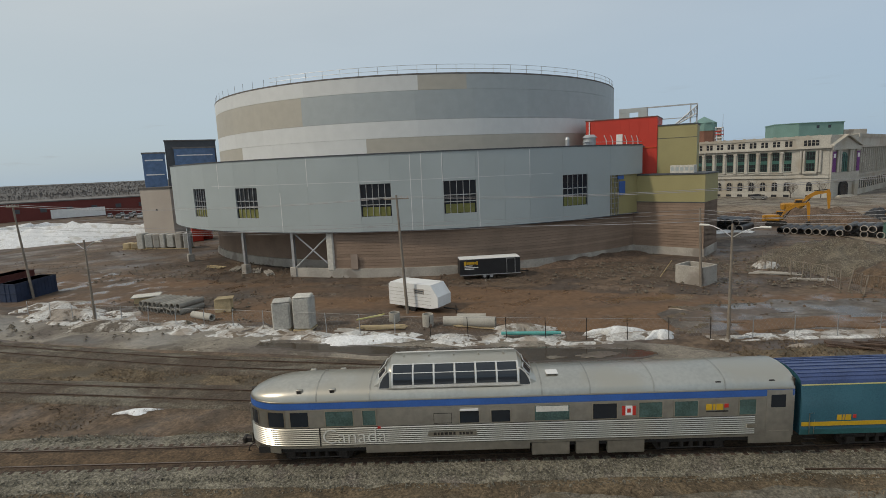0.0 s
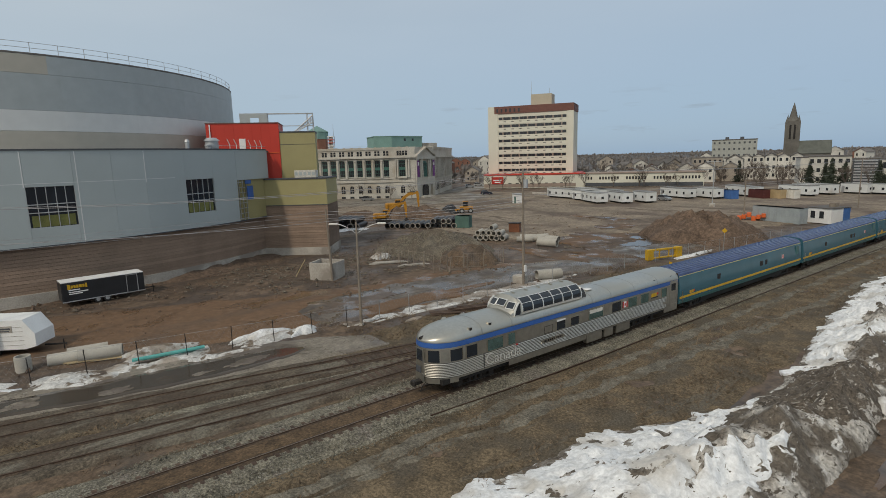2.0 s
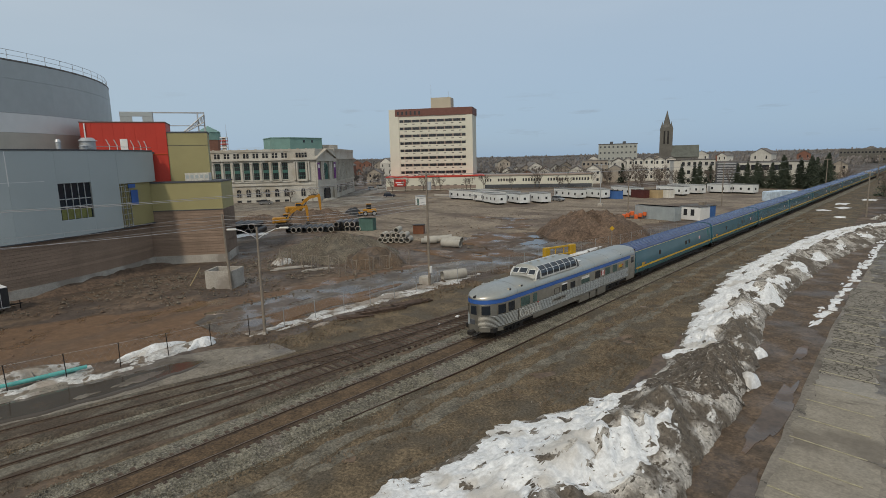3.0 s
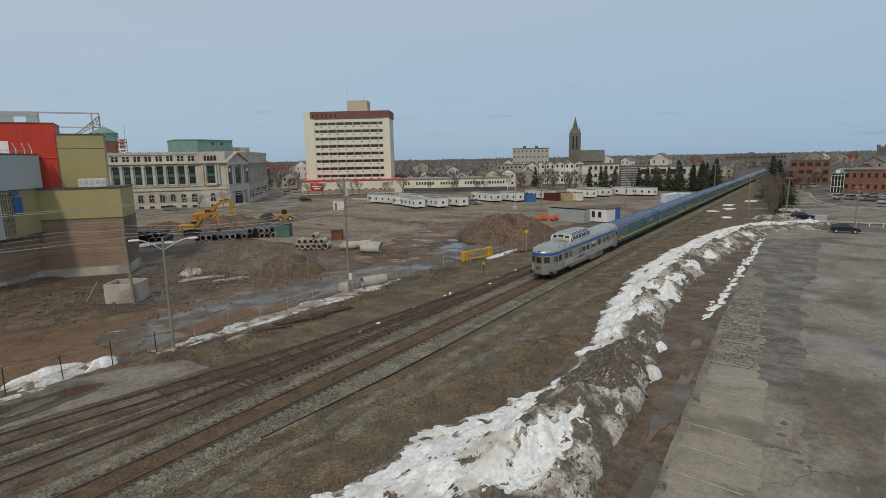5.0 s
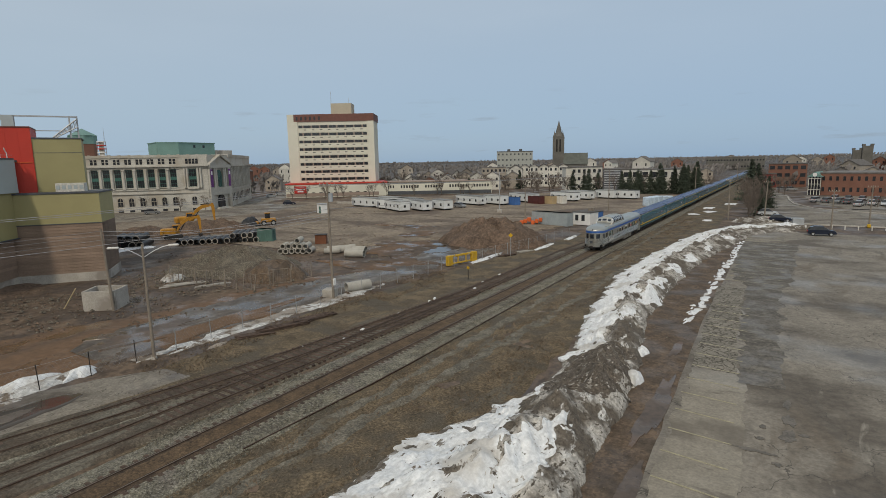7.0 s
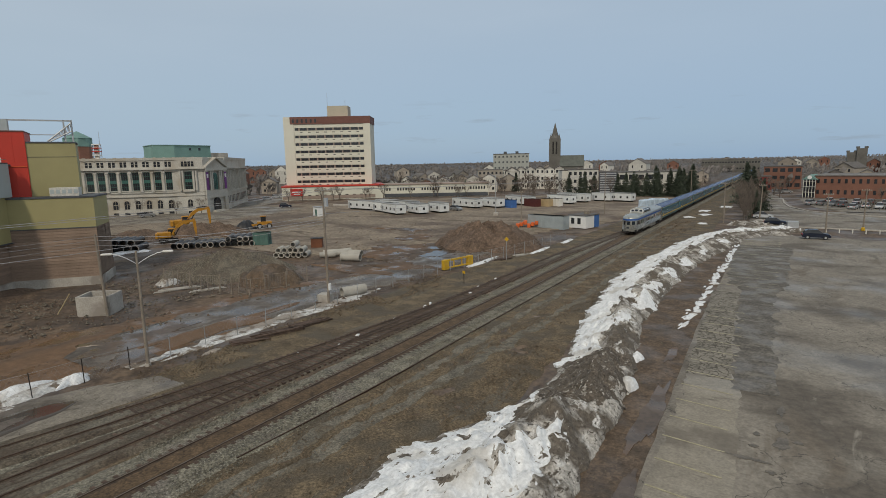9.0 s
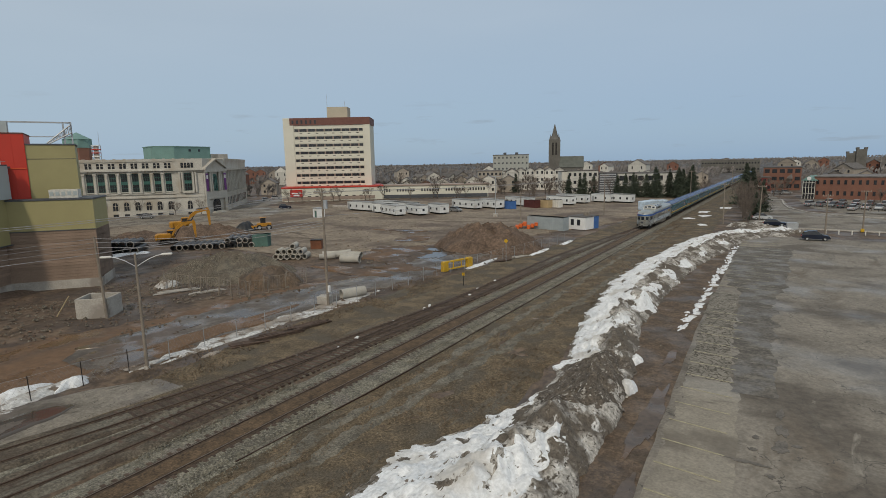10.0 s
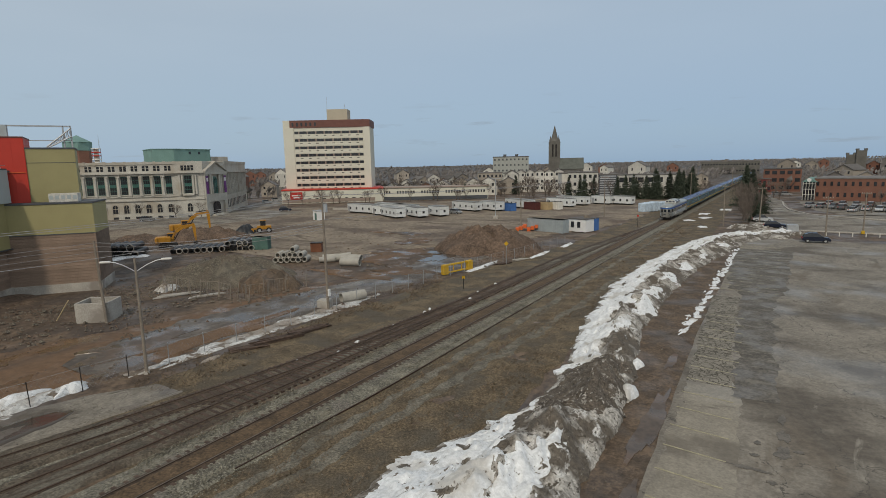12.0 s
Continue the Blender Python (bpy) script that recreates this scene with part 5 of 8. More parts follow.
def bank_height(x, y):
    x0, x1 = along(BANK, y)
    u = (x - x0) / (x1 - x0)
    if not 0 < u < 1:
        return 0.0
    crest = along([(-12, 1.0), (10, 1.3), (22, 2.0), (30, 2.1), (38, 1.7), (60, 1.5), (90, 1.4), (112, 1.2), (120, 1.0), (132, 0.6)], y)[0]
    shape = min(1.0, u / 0.62) ** (1.5 if y < 40 else 1.0) if u < 0.62 else max(0.0, (1 - u) / 0.38) ** 0.65
    lump = 0.80 + 0.45 * noise.noise((x * 0.45, y * 0.33, 3.0)) + 0.22 * noise.noise((x * 1.3, y * 1.1, 6.0))
    bumps = sum(h * math.exp(-((x - px) / rx) ** 2 - ((y - py) / ry) ** 2) for px, py, rx, ry, h in ((16.0, 22.0, 1.3, 2.0, 0.7), (13.0, 17.5, 1.5, 2.0, 0.5), (16.8, 27.5, 0.7, 0.9, 0.5), (17.4, 19.0, 0.8, 1.3, 0.5), (14.3, 57.0, 0.9, 3.0, 0.5), (14.3, 69.0, 0.9, 3.0, 0.5)))
    ridge = bumps + 0.34 * abs(noise.noise((x * 0.9 + y * 0.5, y * 0.45, 8.0))) + 0.12 * noise.noise((x * 3.1, y * 2.7, 1.0)) + 0.10 * noise.noise((x * 5.5 + y, y * 4.5, 1.0)) + 0.07 * noise.noise((x * 11, y * 9, 2.0))
    return max(0.0, crest * shape * max(0.15, lump) + ridge * min(1, 6 * u * (1 - u)))


strip("snow_bank", BANK, -0.2, DIRTY_SNOW, "ploughed bank of old snow mixed with dark soil", height=lambda u, x, y: bank_height(x, y) if 0 < u < 1 else -0.1, cols=90, step=0.2, jag=0.35, kind="", category="snow bank")
for k, cv in enumerate((COVER, COVER2)):
    strip("snow_cover", cv, -0.2, SNOW, "clean white snow lying on the bank", height=lambda u, x, y: bank_height(x, y) + (0.075 + 0.08 * noise.noise((x * 0.9, y * 0.9, 4)) + 0.05 * noise.noise((x * 3.4, y * 3.0, 4)) + 0.03 * noise.noise((x * 8, y * 7, 4)) - 0.20 * max(0, noise.noise((x * 1.2, y * 1.2, 21)) - 0.08) - 0.11 * (1 - min(1, 7 * min(u, 1 - u))) if 0.02 < u < 0.98 else -0.08), cols=64, step=0.2, jag=0.75, kind="", category="snow")
for x, y, rx, ry, h, mt in ((24.0, 122.0, 3.0, 3.0, 0.8, DIRTY_SNOW), (28.5, 128.0, 3.0, 1.6, 0.6, DIRTY_SNOW), (20.5, 127.0, 3.2, 3.0, 1.1, DIRTY_SNOW), (22.0, 141.0, 3.5, 4.0, 1.0, DIRTY_SNOW), (17.5, 136.0, 2.5, 3.0, 1.0, DIRTY_SNOW)):
    blob("snow_lump", x, y, rx, ry, -0.25, mt, "weathered lump of old snow", h=h, rings=7, n=36, jag=0.35, kind="", category="snow", seed=x * 3)
strip("soil_cover", [(26.5, 13.6, 15.0), (28.5, 13.2, 17.2), (31, 12.9, 18.0), (34, 12.8, 17.6), (36.5, 13.6, 16.8), (38, 15.0, 16.6)], -0.2, SPOIL, "dark soil and dead grass spilling over the bank", height=lambda u, x, y: bank_height(x, y) + (0.05 + 0.07 * noise.noise((x * 1.7, y * 1.7, 9)) + 0.08 * noise.noise((x * 6, y * 5, 9)) if 0.02 < u < 0.98 else -0.06), cols=40, step=0.2, jag=0.7, kind="", category="soil")
strip("snow_crest", [(16.5, 15.4, 15.9), (18.5, 15.6, 16.9), (21, 15.7, 17.2), (23, 15.9, 16.9), (24.5, 16.0, 16.3)], -0.2, SNOW, "clean white snow crest on the dirty bank", height=lambda u, x, y: bank_height(x, y) + (0.06 + 0.10 * noise.noise((x * 1.3, y * 1.3, 14)) if 0.02 < u < 0.98 else -0.06), cols=30, step=0.2, jag=0.6, kind="", category="snow")
for k, (y, x) in enumerate(((47, 13.6), (54, 13.4), (61, 13.2), (70, 13.5), (79, 14.0), (90, 15.0), (103, 16.6))):
    strip("snow_crest", [(y - 2.6, x, x + 0.2), (y - 1.5, x - 0.2, x + 1.3), (y + 1.6, x - 0.1, x + 1.4), (y + 2.8, x + 0.4, x + 0.7)], -0.2, SNOW, "clean white snow on the side of the bank", height=lambda u, x, y: bank_height(x, y) + (0.05 + 0.10 * noise.noise((x * 1.3, y * 1.3, 14)) if 0.02 < u < 0.98 else -0.06), cols=18, step=0.25, jag=0.6, kind="", category="snow")
blob("snow_lump", 16.9, 39.6, 0.5, 0.8, -0.25, SNOW, "single lump of snow fallen from the bank", h=0.7, rings=6, n=24, jag=0.25, kind="", category="snow", seed=3)
blob("snow_lump", 17.6, 34.0, 0.7, 1.3, -0.25, SNOW, "low tongue of snow at the bank foot", h=0.8, rings=6, n=24, jag=0.3, kind="", category="snow", seed=5)
for x, y, rx, ry in ((5.0, 150, 1.2, 2.0), (8.0, 158, 1.6, 2.5), (6.4, 170, 1.5, 2.5), (10.5, 186, 1.6, 3), (10.0, 136, 0.9, 1.6)):
    blob("snow_patch", x, y, rx, ry, -0.19, SNOW, "thin patch of old snow on the verge", h=0.16, rings=3, jag=0.55, kind="", category="snow", seed=y)

for x, y, r in ((-5.4, 33.5, 0.13), (-5.0, 30.7, 0.1), (-5.6, 39.0, 0.12), (-5.9, 45.8, 0.12), (-5.0, 55.0, 0.2), (-4.3, 51.7, 0.15), (-4.95, 34.4, 0.09), (-5.7, 44.5, 0.1), (-6.6, 27.6, 0.12), (-5.2, 60.0, 0.16)):
    blob("snow_clump", x, y, r, r * 1.6, -0.1, SNOW, "small clump of old snow on the switch ties", h=0.12, rings=4, n=14, jag=0.5, kind="", category="snow", seed=y * 3)
STAIN = mat("oil_stain", (0.122, 0.107, 0.090), 0.7, var=0.3, scale=1.5, fine=8.0, bump=0.1, world_space=True)
for k, (x, y, rx, ry) in enumerate(((26.3, 34.8, 0.16, 0.7), (26.35, 32.5, 0.25, 0.7), (26.4, 30.5, 0.3, 0.6), (24.75, 28.1, 0.8, 0.16), (25.1, 29.6, 0.2, 0.14), (25.2, 31.1, 0.14, 0.2), (25.9, 27.2, 0.2, 0.2), (27.1, 31.0, 0.2, 0.15))):
    blob("lot_stain", x, y, rx, ry, -0.118 + 0.0006 * k, STAIN, "dark oily stain on the asphalt", jag=0.55, n=40, category="stain", seed=y)

# ---- yard surfaces ----
strip("access_road", [(-85, -47, -38), (-50, -31.0, -24.0), (-30, -24.4, -18.6), (-14, -19.6, -15.6), (-4, -17.6, -12.95), (1.2, -16.9, -11.65), (7.4, -16.3, -10.6), (12.7, -15.4, -10.05), (16, -14.4, -9.7), (19.8, -11.8, -9.4)], -0.19, OLDROAD, "old wet asphalt lane beside the sidings", cols=8, step=0.6, jag=0.14, rough=0.02)
strip("lane_edge", [(-30, -18.6, -18.48), (-14, -15.6, -15.48), (-4, -12.95, -12.83), (1.2, -11.65, -11.53), (7.4, -10.6, -10.48), (12.7, -10.05, -9.93), (19.6, -9.42, -9.3)], -0.172, OLDROAD, "pale broken concrete edging of the lane", cols=2, step=0.5, jag=0.06, rough=0.03, category="kerb")
strip("lane_puddle", [(-17, -18.4, -17.4), (-12, -17.6, -15.6), (-4, -15.95, -13.3), (1, -15.2, -12.1), (7.5, -14.8, -11.2), (12.6, -13.75, -11.6), (14.2, -12.9, -12.5)], -0.163, WATER, "long brown puddle lying on the lane", cols=6, step=0.5, jag=0.22, category="puddle")
strip("wet_haul_road", [(-60, -58, -36), (-30, -44, -27), (0, -37, -21), (16, -31, -17.5), (30, -28, -16.8), (44, -27, -17), (60, -23, -15.5), (75, -30, -15)], -0.17, WETMUD, "wet rutted haul road across the yard", cols=14, step=1.0, jag=0.8, rough=0.05)
GREYMUD = wet(mat("grey_wet_mud", (0.118, 0.098, 0.081), 0.4, var=0.3, scale=0.35, fine=3.0, bump=0.15, stain=(0.085, 0.070, 0.058), amount=0.5, world_space=True), 0.24, 0.75, 0.28, 0.42, 0.58)
patches(GREYMUD, (0.165, 0.145, 0.122), 0.25, 0.56, 0.66, (1.6, 0.35, 1), 10)
grain(GREYMUD, 2.0, 0.28)
strip("haul_road_wet", [(17.5, -22.5, -18.4), (20, -24.5, -17.4), (30, -25.5, -16.8), (44, -25.0, -16.6), (58, -21.5, -15.6), (72, -24, -15.2), (80, -22, -15.5)], -0.135, GREYMUD, "grey churned wet stretch of the haul road", cols=12, step=0.6, jag=0.7, rough=0.05)
strip("graded_yard", [(62, -125, -42), (80, -125, -32), (100, -135, -20), (135, -145, -9), (170, -120, -9), (205, -90, -9), (225, -60, -10)], -0.16, SAND, "graded tan earth with tyre tracks", cols=24, step=2.0, jag=1.6, rough=0.07)
strip("far_street", [(112, -150, -132), (140, -162, -146), (175, -184, -166), (250, -250, -232), (330, -330, -312)], -0.1, OLDROAD, "pale street running between the buildings", cols=4, step=4.0, jag=0.3)
strip("office_forecourt", [(70, -170, -128), (95, -158, -110), (115, -150, -112), (135, -160, -118)], -0.13, OLDROAD, "pale paved forecourt before stone building", cols=6, step=2.0, jag=0.8)
strip("cross_street", [(136, 20, 150), (150, 19, 150), (168, 19, 150), (176, 20, 150)], -0.13, ASPHALT, "wet asphalt street beyond the parking lot", cols=10, step=1.0, jag=0.2)
strip("bend_street", [(176, 18, 31), (200, 17, 27), (230, 15, 25), (280, 9, 17)], -0.125, OLDROAD, "pale curved street leading away", cols=4, step=2.0, jag=0.2)
strip("far_car_park", [(178, 40, 120), (190, 34, 120), (215, 31, 120), (232, 30, 120)], -0.12, ASPHALT, "car park before the brick building", cols=8, step=2.0, jag=0.2)
for k, (x, y, rx, ry) in enumerate(((-22.6, 74.5, 1.9, 4.2), (-30.5, 75.0, 5.2, 4.0), (-24.2, 79, 2.4, 2.6), (-22.0, 24.0, 2.4, 5.0), (-18.4, 28.5, 1.4, 7.5), (-17.6, 19.8, 1.3, 2.2), (-34, 76, 3.0, 2.0), (-30, 68, 5.0, 3.0), (-22, 62, 4.0, 2.4), (-27, 57, 5.5, 1.8), (-38, 88, 3.0, 4.0), (-48, 98, 6.0, 2.0))):
    blob("puddle", x, y, rx, ry, -0.095 + 0.005 * k, SHEEN if y < 26 else WATER if x > -28 and y > 72 else WETMUD, "shallow puddle on churned mud", jag=0.6, kind="structure", category="puddle", seed=x)
strip("fence_snow", [(-46, -35, -28.5), (-36, -30, -25), (-26, -25.2, -21.5), (-14, -21.3, -18.6), (-5, -19.5, -16.9), (4, -18.4, -15.5), (8.5, -18.0, -15.2)], -0.20, SLUSH, "broken strip of grey slush along the fence", height=lambda u, x, y: max(-0.08, 0.35 * noise.noise((x * 0.7, y * 0.45, 2)) + 0.12 * noise.noise((x * 2.2, y * 2, 2)) + 0.03), cols=26, step=0.22, jag=0.5, kind="", category="snow")
for x, y, rx, ry, h, mt in ((-18.0, -8.0, 1.1, 4.5, 0.35, SNOW), (-17.7, 12.4, 0.8, 2.0, 0.5, SNOW), (-16.9, 13.6, 1.3, 3.2, 0.18, SLUSH), (-16.6, 15.6, 0.7, 1.3, 0.5, SNOW), (-19.5, 5.0, 0.9, 2.2, 0.5, SLUSH), (-15.3, 9.5, 0.4, 2.2, 0.12, SLUSH), (-15.2, 26, 0.5, 4, 0.05, SLUSH), (-15.2, 32, 0.45, 3.5, 0.05, SLUSH), (-15.0, 38, 0.6, 3.2, 0.06, SLUSH), (-13.4, 24.6, 0.35, 0.9, 0.08, SLUSH), (-30.0, -42.0, 2.4, 4.2, 0.6, SLUSH), (-34.0, -47.0, 2.2, 3.6, 0.45, SLUSH), (-24.4, -33.5, 1.6, 4.0, 0.6, DIRTY_SNOW), (-8.6, -22, 0.5, 1.6, 0.1, SNOW), (-5.6, -20.2, 0.4, 1.2, 0.1, SNOW), (-41.3, 37.6, 0.9, 1.8, 0.9, SLUSH), (-12.5, 70, 0.6, 5, 0.15, SNOW), (-9.0, 84, 0.5, 4, 0.12, SNOW), (-8.5, 97, 0.6, 3, 0.12, SNOW), (-74, 50, 2, 4, 0.3, SNOW)):
    blob("snow_patch", x, y, rx, ry, -0.22, mt, "melting patch of old snow", h=h + 0.05, rings=4, jag=0.5, kind="", category="snow", seed=y * 1.7)
blob("snow_hill", -104, -104, 14, 30, -0.4, SNOW, "large white hill of dumped snow", rz=35, h=3.7, rings=10, n=60, jag=0.25, kind="", category="snow hill", seed=4)
blob("snow_hill", -122, -84, 5, 16, -0.4, SNOW, "long low ridge of dumped snow", rz=40, h=1.9, rings=7, n=50, jag=0.25, kind="", category="snow hill", seed=9)

# ---- heaps ----
# the bank at (-31, 45.5) takes DAMP to paint in its shadow, not for damp
for x, y, rx, ry, h, rz, mt, lab in ((-19.0, 85.0, 9.5, 8.5, 4.3, 10, DIRT, "large heap of reddish brown earth"), (-84, 72, 11, 7, 2.6, 40, DIRT, "long heap of brown excavated earth"), (-40.5, 46.5, 9.0, 6.5, 3.0, 25, GRAVELLY, "low mound of grey rubble and gravel"), (-31, 45.5, 4.6, 4.2, 2.3, 20, DAMP, "bank of dug soil with its shadow put into a darker colour"), (-52, 18, 4.0, 12, 1.0, 30, DIRT, "bank of soil along the arena footing"), (-46, 4, 2.2, 9, 0.5, 8, DIRT, "low spoil along the arena footing"), (-92, 62, 8, 6, 1.8, 0, DIRT, "heap of excavated earth")):
    blob("earth_mound", x, y, rx, ry, -0.4, mt, lab, rz=rz, h=h, rings=10, n=56, jag=0.22, kind="", category="earth mound", seed=x)


# ---- small stones, rubble and grass ----
def scatter(name, n, spots, size, material, label, flat=0.6, seed=1):
    """Many angular lumps over boxes of (x0, x1, y0, y1, z, weight)."""
    rnd = random.Random(seed)
    mb = MB()
    total = sum(s[5] for s in spots)
    for x0, x1, y0, y1, z, w in spots:
        for _ in range(int(n * w / total)):
            x, y = rnd.uniform(x0, x1), rnd.uniform(y0, y1)
            if noise.noise((x * 0.13, y * 0.13, seed)) < -0.12:
                continue
            r = size * rnd.uniform(0.5, 1.6) * (1 if rnd.random() < 0.92 else 2.0)
            a = rnd.uniform(0, 6.28)
            vs = []
            for k in range(4):
                q = r * rnd.uniform(0.7, 1.2)
                vs.append((x + q * math.cos(a + k * 1.571), y + q * math.sin(a + k * 1.571), z))
            vs.append((x + rnd.uniform(-0.3, 0.3) * r, y + rnd.uniform(-0.3, 0.3) * r, z + r * flat * rnd.uniform(0.7, 1.5)))
            mb.add(vs, [(0, 1, 4), (1, 2, 4), (2, 3, 4), (3, 0, 4)])
    ob = new(name, mb.mesh(name, material, 0))
    return tagged(ob, label, "rubble", "", "stuff")


scatter("ballast_stones", 52000, [(-2.6, -0.95, -40, 90, -0.12, 3), (0.95, 2.3, -40, 90, -0.12, 3), (-3.6, -2.4, 6, 80, -0.22, 1.2), (2.2, 3.2, -40, 60, -0.22, 1)], 0.034, BALLAST, "loose grey ballast stones", 0.9, 3)
scatter("yard_rubble", 9000, [(-62, -26, -40, -5, -0.2, 2), (-62, -20, -5, 45, -0.2, 2.4), (-60, -14, 40, 110, -0.2, 3), (-120, -60, 40, 140, -0.2, 2), (-90, -50, -80, -30, -0.2, 1)], 0.10, DIRT, "clods and stones strewn over the muddy yard", 0.7, 5)
scatter("pale_rubble", 3200, [(-46, -24, 18, 46, -0.12, 3), (-49, -38, -2, 28, -0.1, 2), (-50, -33, 28, 52, -0.1, 3), (-60, -46, -52, -22, -0.1, 2), (-40, -12, 55, 75, -0.15, 1), (-36, -20, -46, -20, -0.1, 1.5)], 0.13, GRAVELLY, "pale broken concrete rubble", 0.6, 6)
scatter("verge_stones", 3500, [(2.8, 9, -30, 120, -0.2, 2), (17.6, 19.8, 15, 110, -0.18, 1), (-14, -5, -40, 60, -0.22, 2)], 0.035, GRAVELLY, "small stones on the trackside verge", 0.7, 7)


def grass(name, n, spots, material, label, seed):
    rnd = random.Random(seed)
    mb = MB()
    total = sum(s[4] for s in spots)
    for x0, x1, y0, y1, w in spots:
        for _ in range(int(n * w / total)):
            x, y = rnd.uniform(x0, x1), rnd.uniform(y0, y1)
            if noise.noise((x * 0.35, y * 0.16, seed)) < -0.05:
                continue
            h, a = rnd.uniform(0.08, 0.32), rnd.uniform(0, 6.28)
            dx, dy = math.cos(a), math.sin(a)
            for k in range(3):
                b = a + rnd.uniform(-1.6, 1.6)
                lx, ly = h * 0.9 * math.cos(b), h * 0.9 * math.sin(b)
                mb.add([(x - dy * 0.02, y + dx * 0.02, -0.24), (x + dy * 0.02, y - dx * 0.02, -0.24), (x + lx, y + ly, -0.22 + h * rnd.uniform(0.3, 1.0))], [(0, 1, 2)])
    ob = new(name, mb.mesh(name, material, 0))
    return tagged(ob, label, "grass", "", "stuff")


STRAW = mat("straw", (0.165, 0.120, 0.080), 0.95, var=0.5, scale=0.6, fine=3.0, bump=0, world_space=True)
grass("dry_grass", 34000, [(3.2, 13.0, -30, 60, 5), (3.2, 9.5, 60, 140, 2), (-15, -9.5, 18, 60, 2), (-9, -3.2, -50, 4, 3), (-14, -9, -40, -10, 1.5), (9.5, 15.5, 8, 24, 0.5)], STRAW, "clumps of flattened dry grass", 11)

for x, y, rx, ry in ((-14.4, -3.1, 0.6, 1.0), (-13.1, 1.8, 0.5, 0.9), (-12.7, 9.6, 0.6, 1.5), (-12.5, 6.6, 0.3, 0.6)):
    blob("pavement_patch", x, y, rx, ry, -0.148, OLDROAD, "bare pavement standing out of the lane puddle", jag=0.5, seed=y)

rnd = random.Random(77)
y = 50.5
while y < 106:
    size = rnd.uniform(0.35, 1.15) * (1.0 + y * 0.006)
    for k in range(2):
        r = rnd.uniform(0.16, 0.42) * (1.0 if k == 0 else 0.55)
        blob("snow_patch", along([(50, 18.75), (66, 19.0), (100, 19.35)], y)[0] + rnd.uniform(-0.25, 0.25) - 0.4 * k, y + rnd.uniform(-0.3, 0.3), r, size * (1 if k == 0 else 0.5), -0.19, SNOW, "thin broken line of old snow on the verge", rz=rnd.uniform(-12, 12), h=0.10, rings=3, n=18, jag=0.45, kind="", category="snow", seed=y + k)
    y += size * rnd.uniform(1.5, 2.3)

strip("fence_slush", [(19, -16.2, -15.5), (24, -16.9, -15.2), (30, -17.3, -15.1), (36, -17.1, -14.9), (44, -16.4, -14.8), (49, -15.6, -15.0)], -0.20, SLUSH, "flat strip of grey melting snow along the fence", height=lambda u, x, y: 0.01 + 0.05 * noise.noise((x * 0.8, y * 0.5, 6)) + 0.03 * noise.noise((x * 3, y * 2.5, 6)) - (0.1 if u in (0, 1) else 0), cols=16, step=0.25, jag=0.7, kind="", category="snow")

# ---- poles, lamps, wires and fence ----
def utility_pole(x, y, h, label, arm=2.4, turn=0, lean=(0.0, 0.0), box=False):
    t = thing("utility_pole", label, "utility pole", pose(x, y, -0.3), group="utility poles")
    part("pole", MB().cyl((0, 0, -0.3), (lean[0], lean[1], h), 0.16, 0.10, n=10), WOODPOLE, t)
    if arm:
        ca, sa = math.cos(radians(turn)), math.sin(radians(turn))
        c = MB().box(lean[0], lean[1], h - 0.35, arm, 0.10, 0.12, turn)
        cross = part("crossarm", c, WOODPOLE, t)
        for k in (-0.45, -0.2, 0.2, 0.45):
            part("insulator", MB().cyl((lean[0] + ca * arm * k, lean[1] + sa * arm * k, h - 0.3), (lean[0] + ca * arm * k, lean[1] + sa * arm * k, h - 0.08), 0.045, n=6), CONC, cross)
    if box:
        part("meter_box", MB().box(0.16, 0.05, 1.9, 0.25, 0.3, 0.75, c=0.02), WHITE, t)
        part("transformer", MB().cyl((0.3, 0, h - 2.0), (0.3, 0, h - 1.1), 0.24, n=12), GALV, t)
    return t


def street_lamp(x, y, h, arms, label, mt):
    t = thing("street_lamp", label, "street lamp", pose(x, y, -0.3), group="street lamps")
    part("pole", MB().cyl((0, 0, -0.3), (0, 0, h), 0.14, 0.08, n=10), mt, t)
    part("lamp_base", MB().cyl((0, 0, -0.3), (0, 0, 0.25), 0.26, 0.22, n=10), CONC, t)
    for deg, l in arms:
        ca, sa = math.cos(radians(deg)), math.sin(radians(deg))
        pts = [(ca * l * k, sa * l * k, h - 1.0 + 0.85 * math.sin(k * 1.5)) for k in (0, 0.2, 0.45, 0.75, 1.0)]
        arm = part("arm", MB().sweep(pts, 0.035, 6), GALV, t)
        e = pts[-1]
        part("lamp_head", MB().box(e[0] + ca * 0.25, e[1] + sa * 0.25, e[2], 0.75, 0.28, 0.16, deg, c=0.05), LAMPGLASS, arm, "pale lamp head")
    return t


POLES = {"b": (-38.6, -52.5, 11.8), "a": (-25.8, -5.2, 11.6), "c": (-16.0, 40.9, 12.7), "d": (-16.8, 150.5, 11.5), "y": (-32.7, 26.0, 8.6)}
utility_pole(*POLES["a"], "tall grey wooden utility pole with one crossarm", turn=80, lean=(-0.1, -0.5))
utility_pole(*POLES["b"], "leaning wooden utility pole beside dark container", turn=70, lean=(-0.2, -1.0))
utility_pole(*POLES["c"], "wooden utility pole with transformers and meter box", turn=0, lean=(0, -0.1), box=True)
utility_pole(*POLES["d"], "tall wooden utility pole in the far yard", turn=0)
utility_pole(*POLES["y"], "wooden pole beside mustard wing", arm=0, lean=(0.0, -0.35))
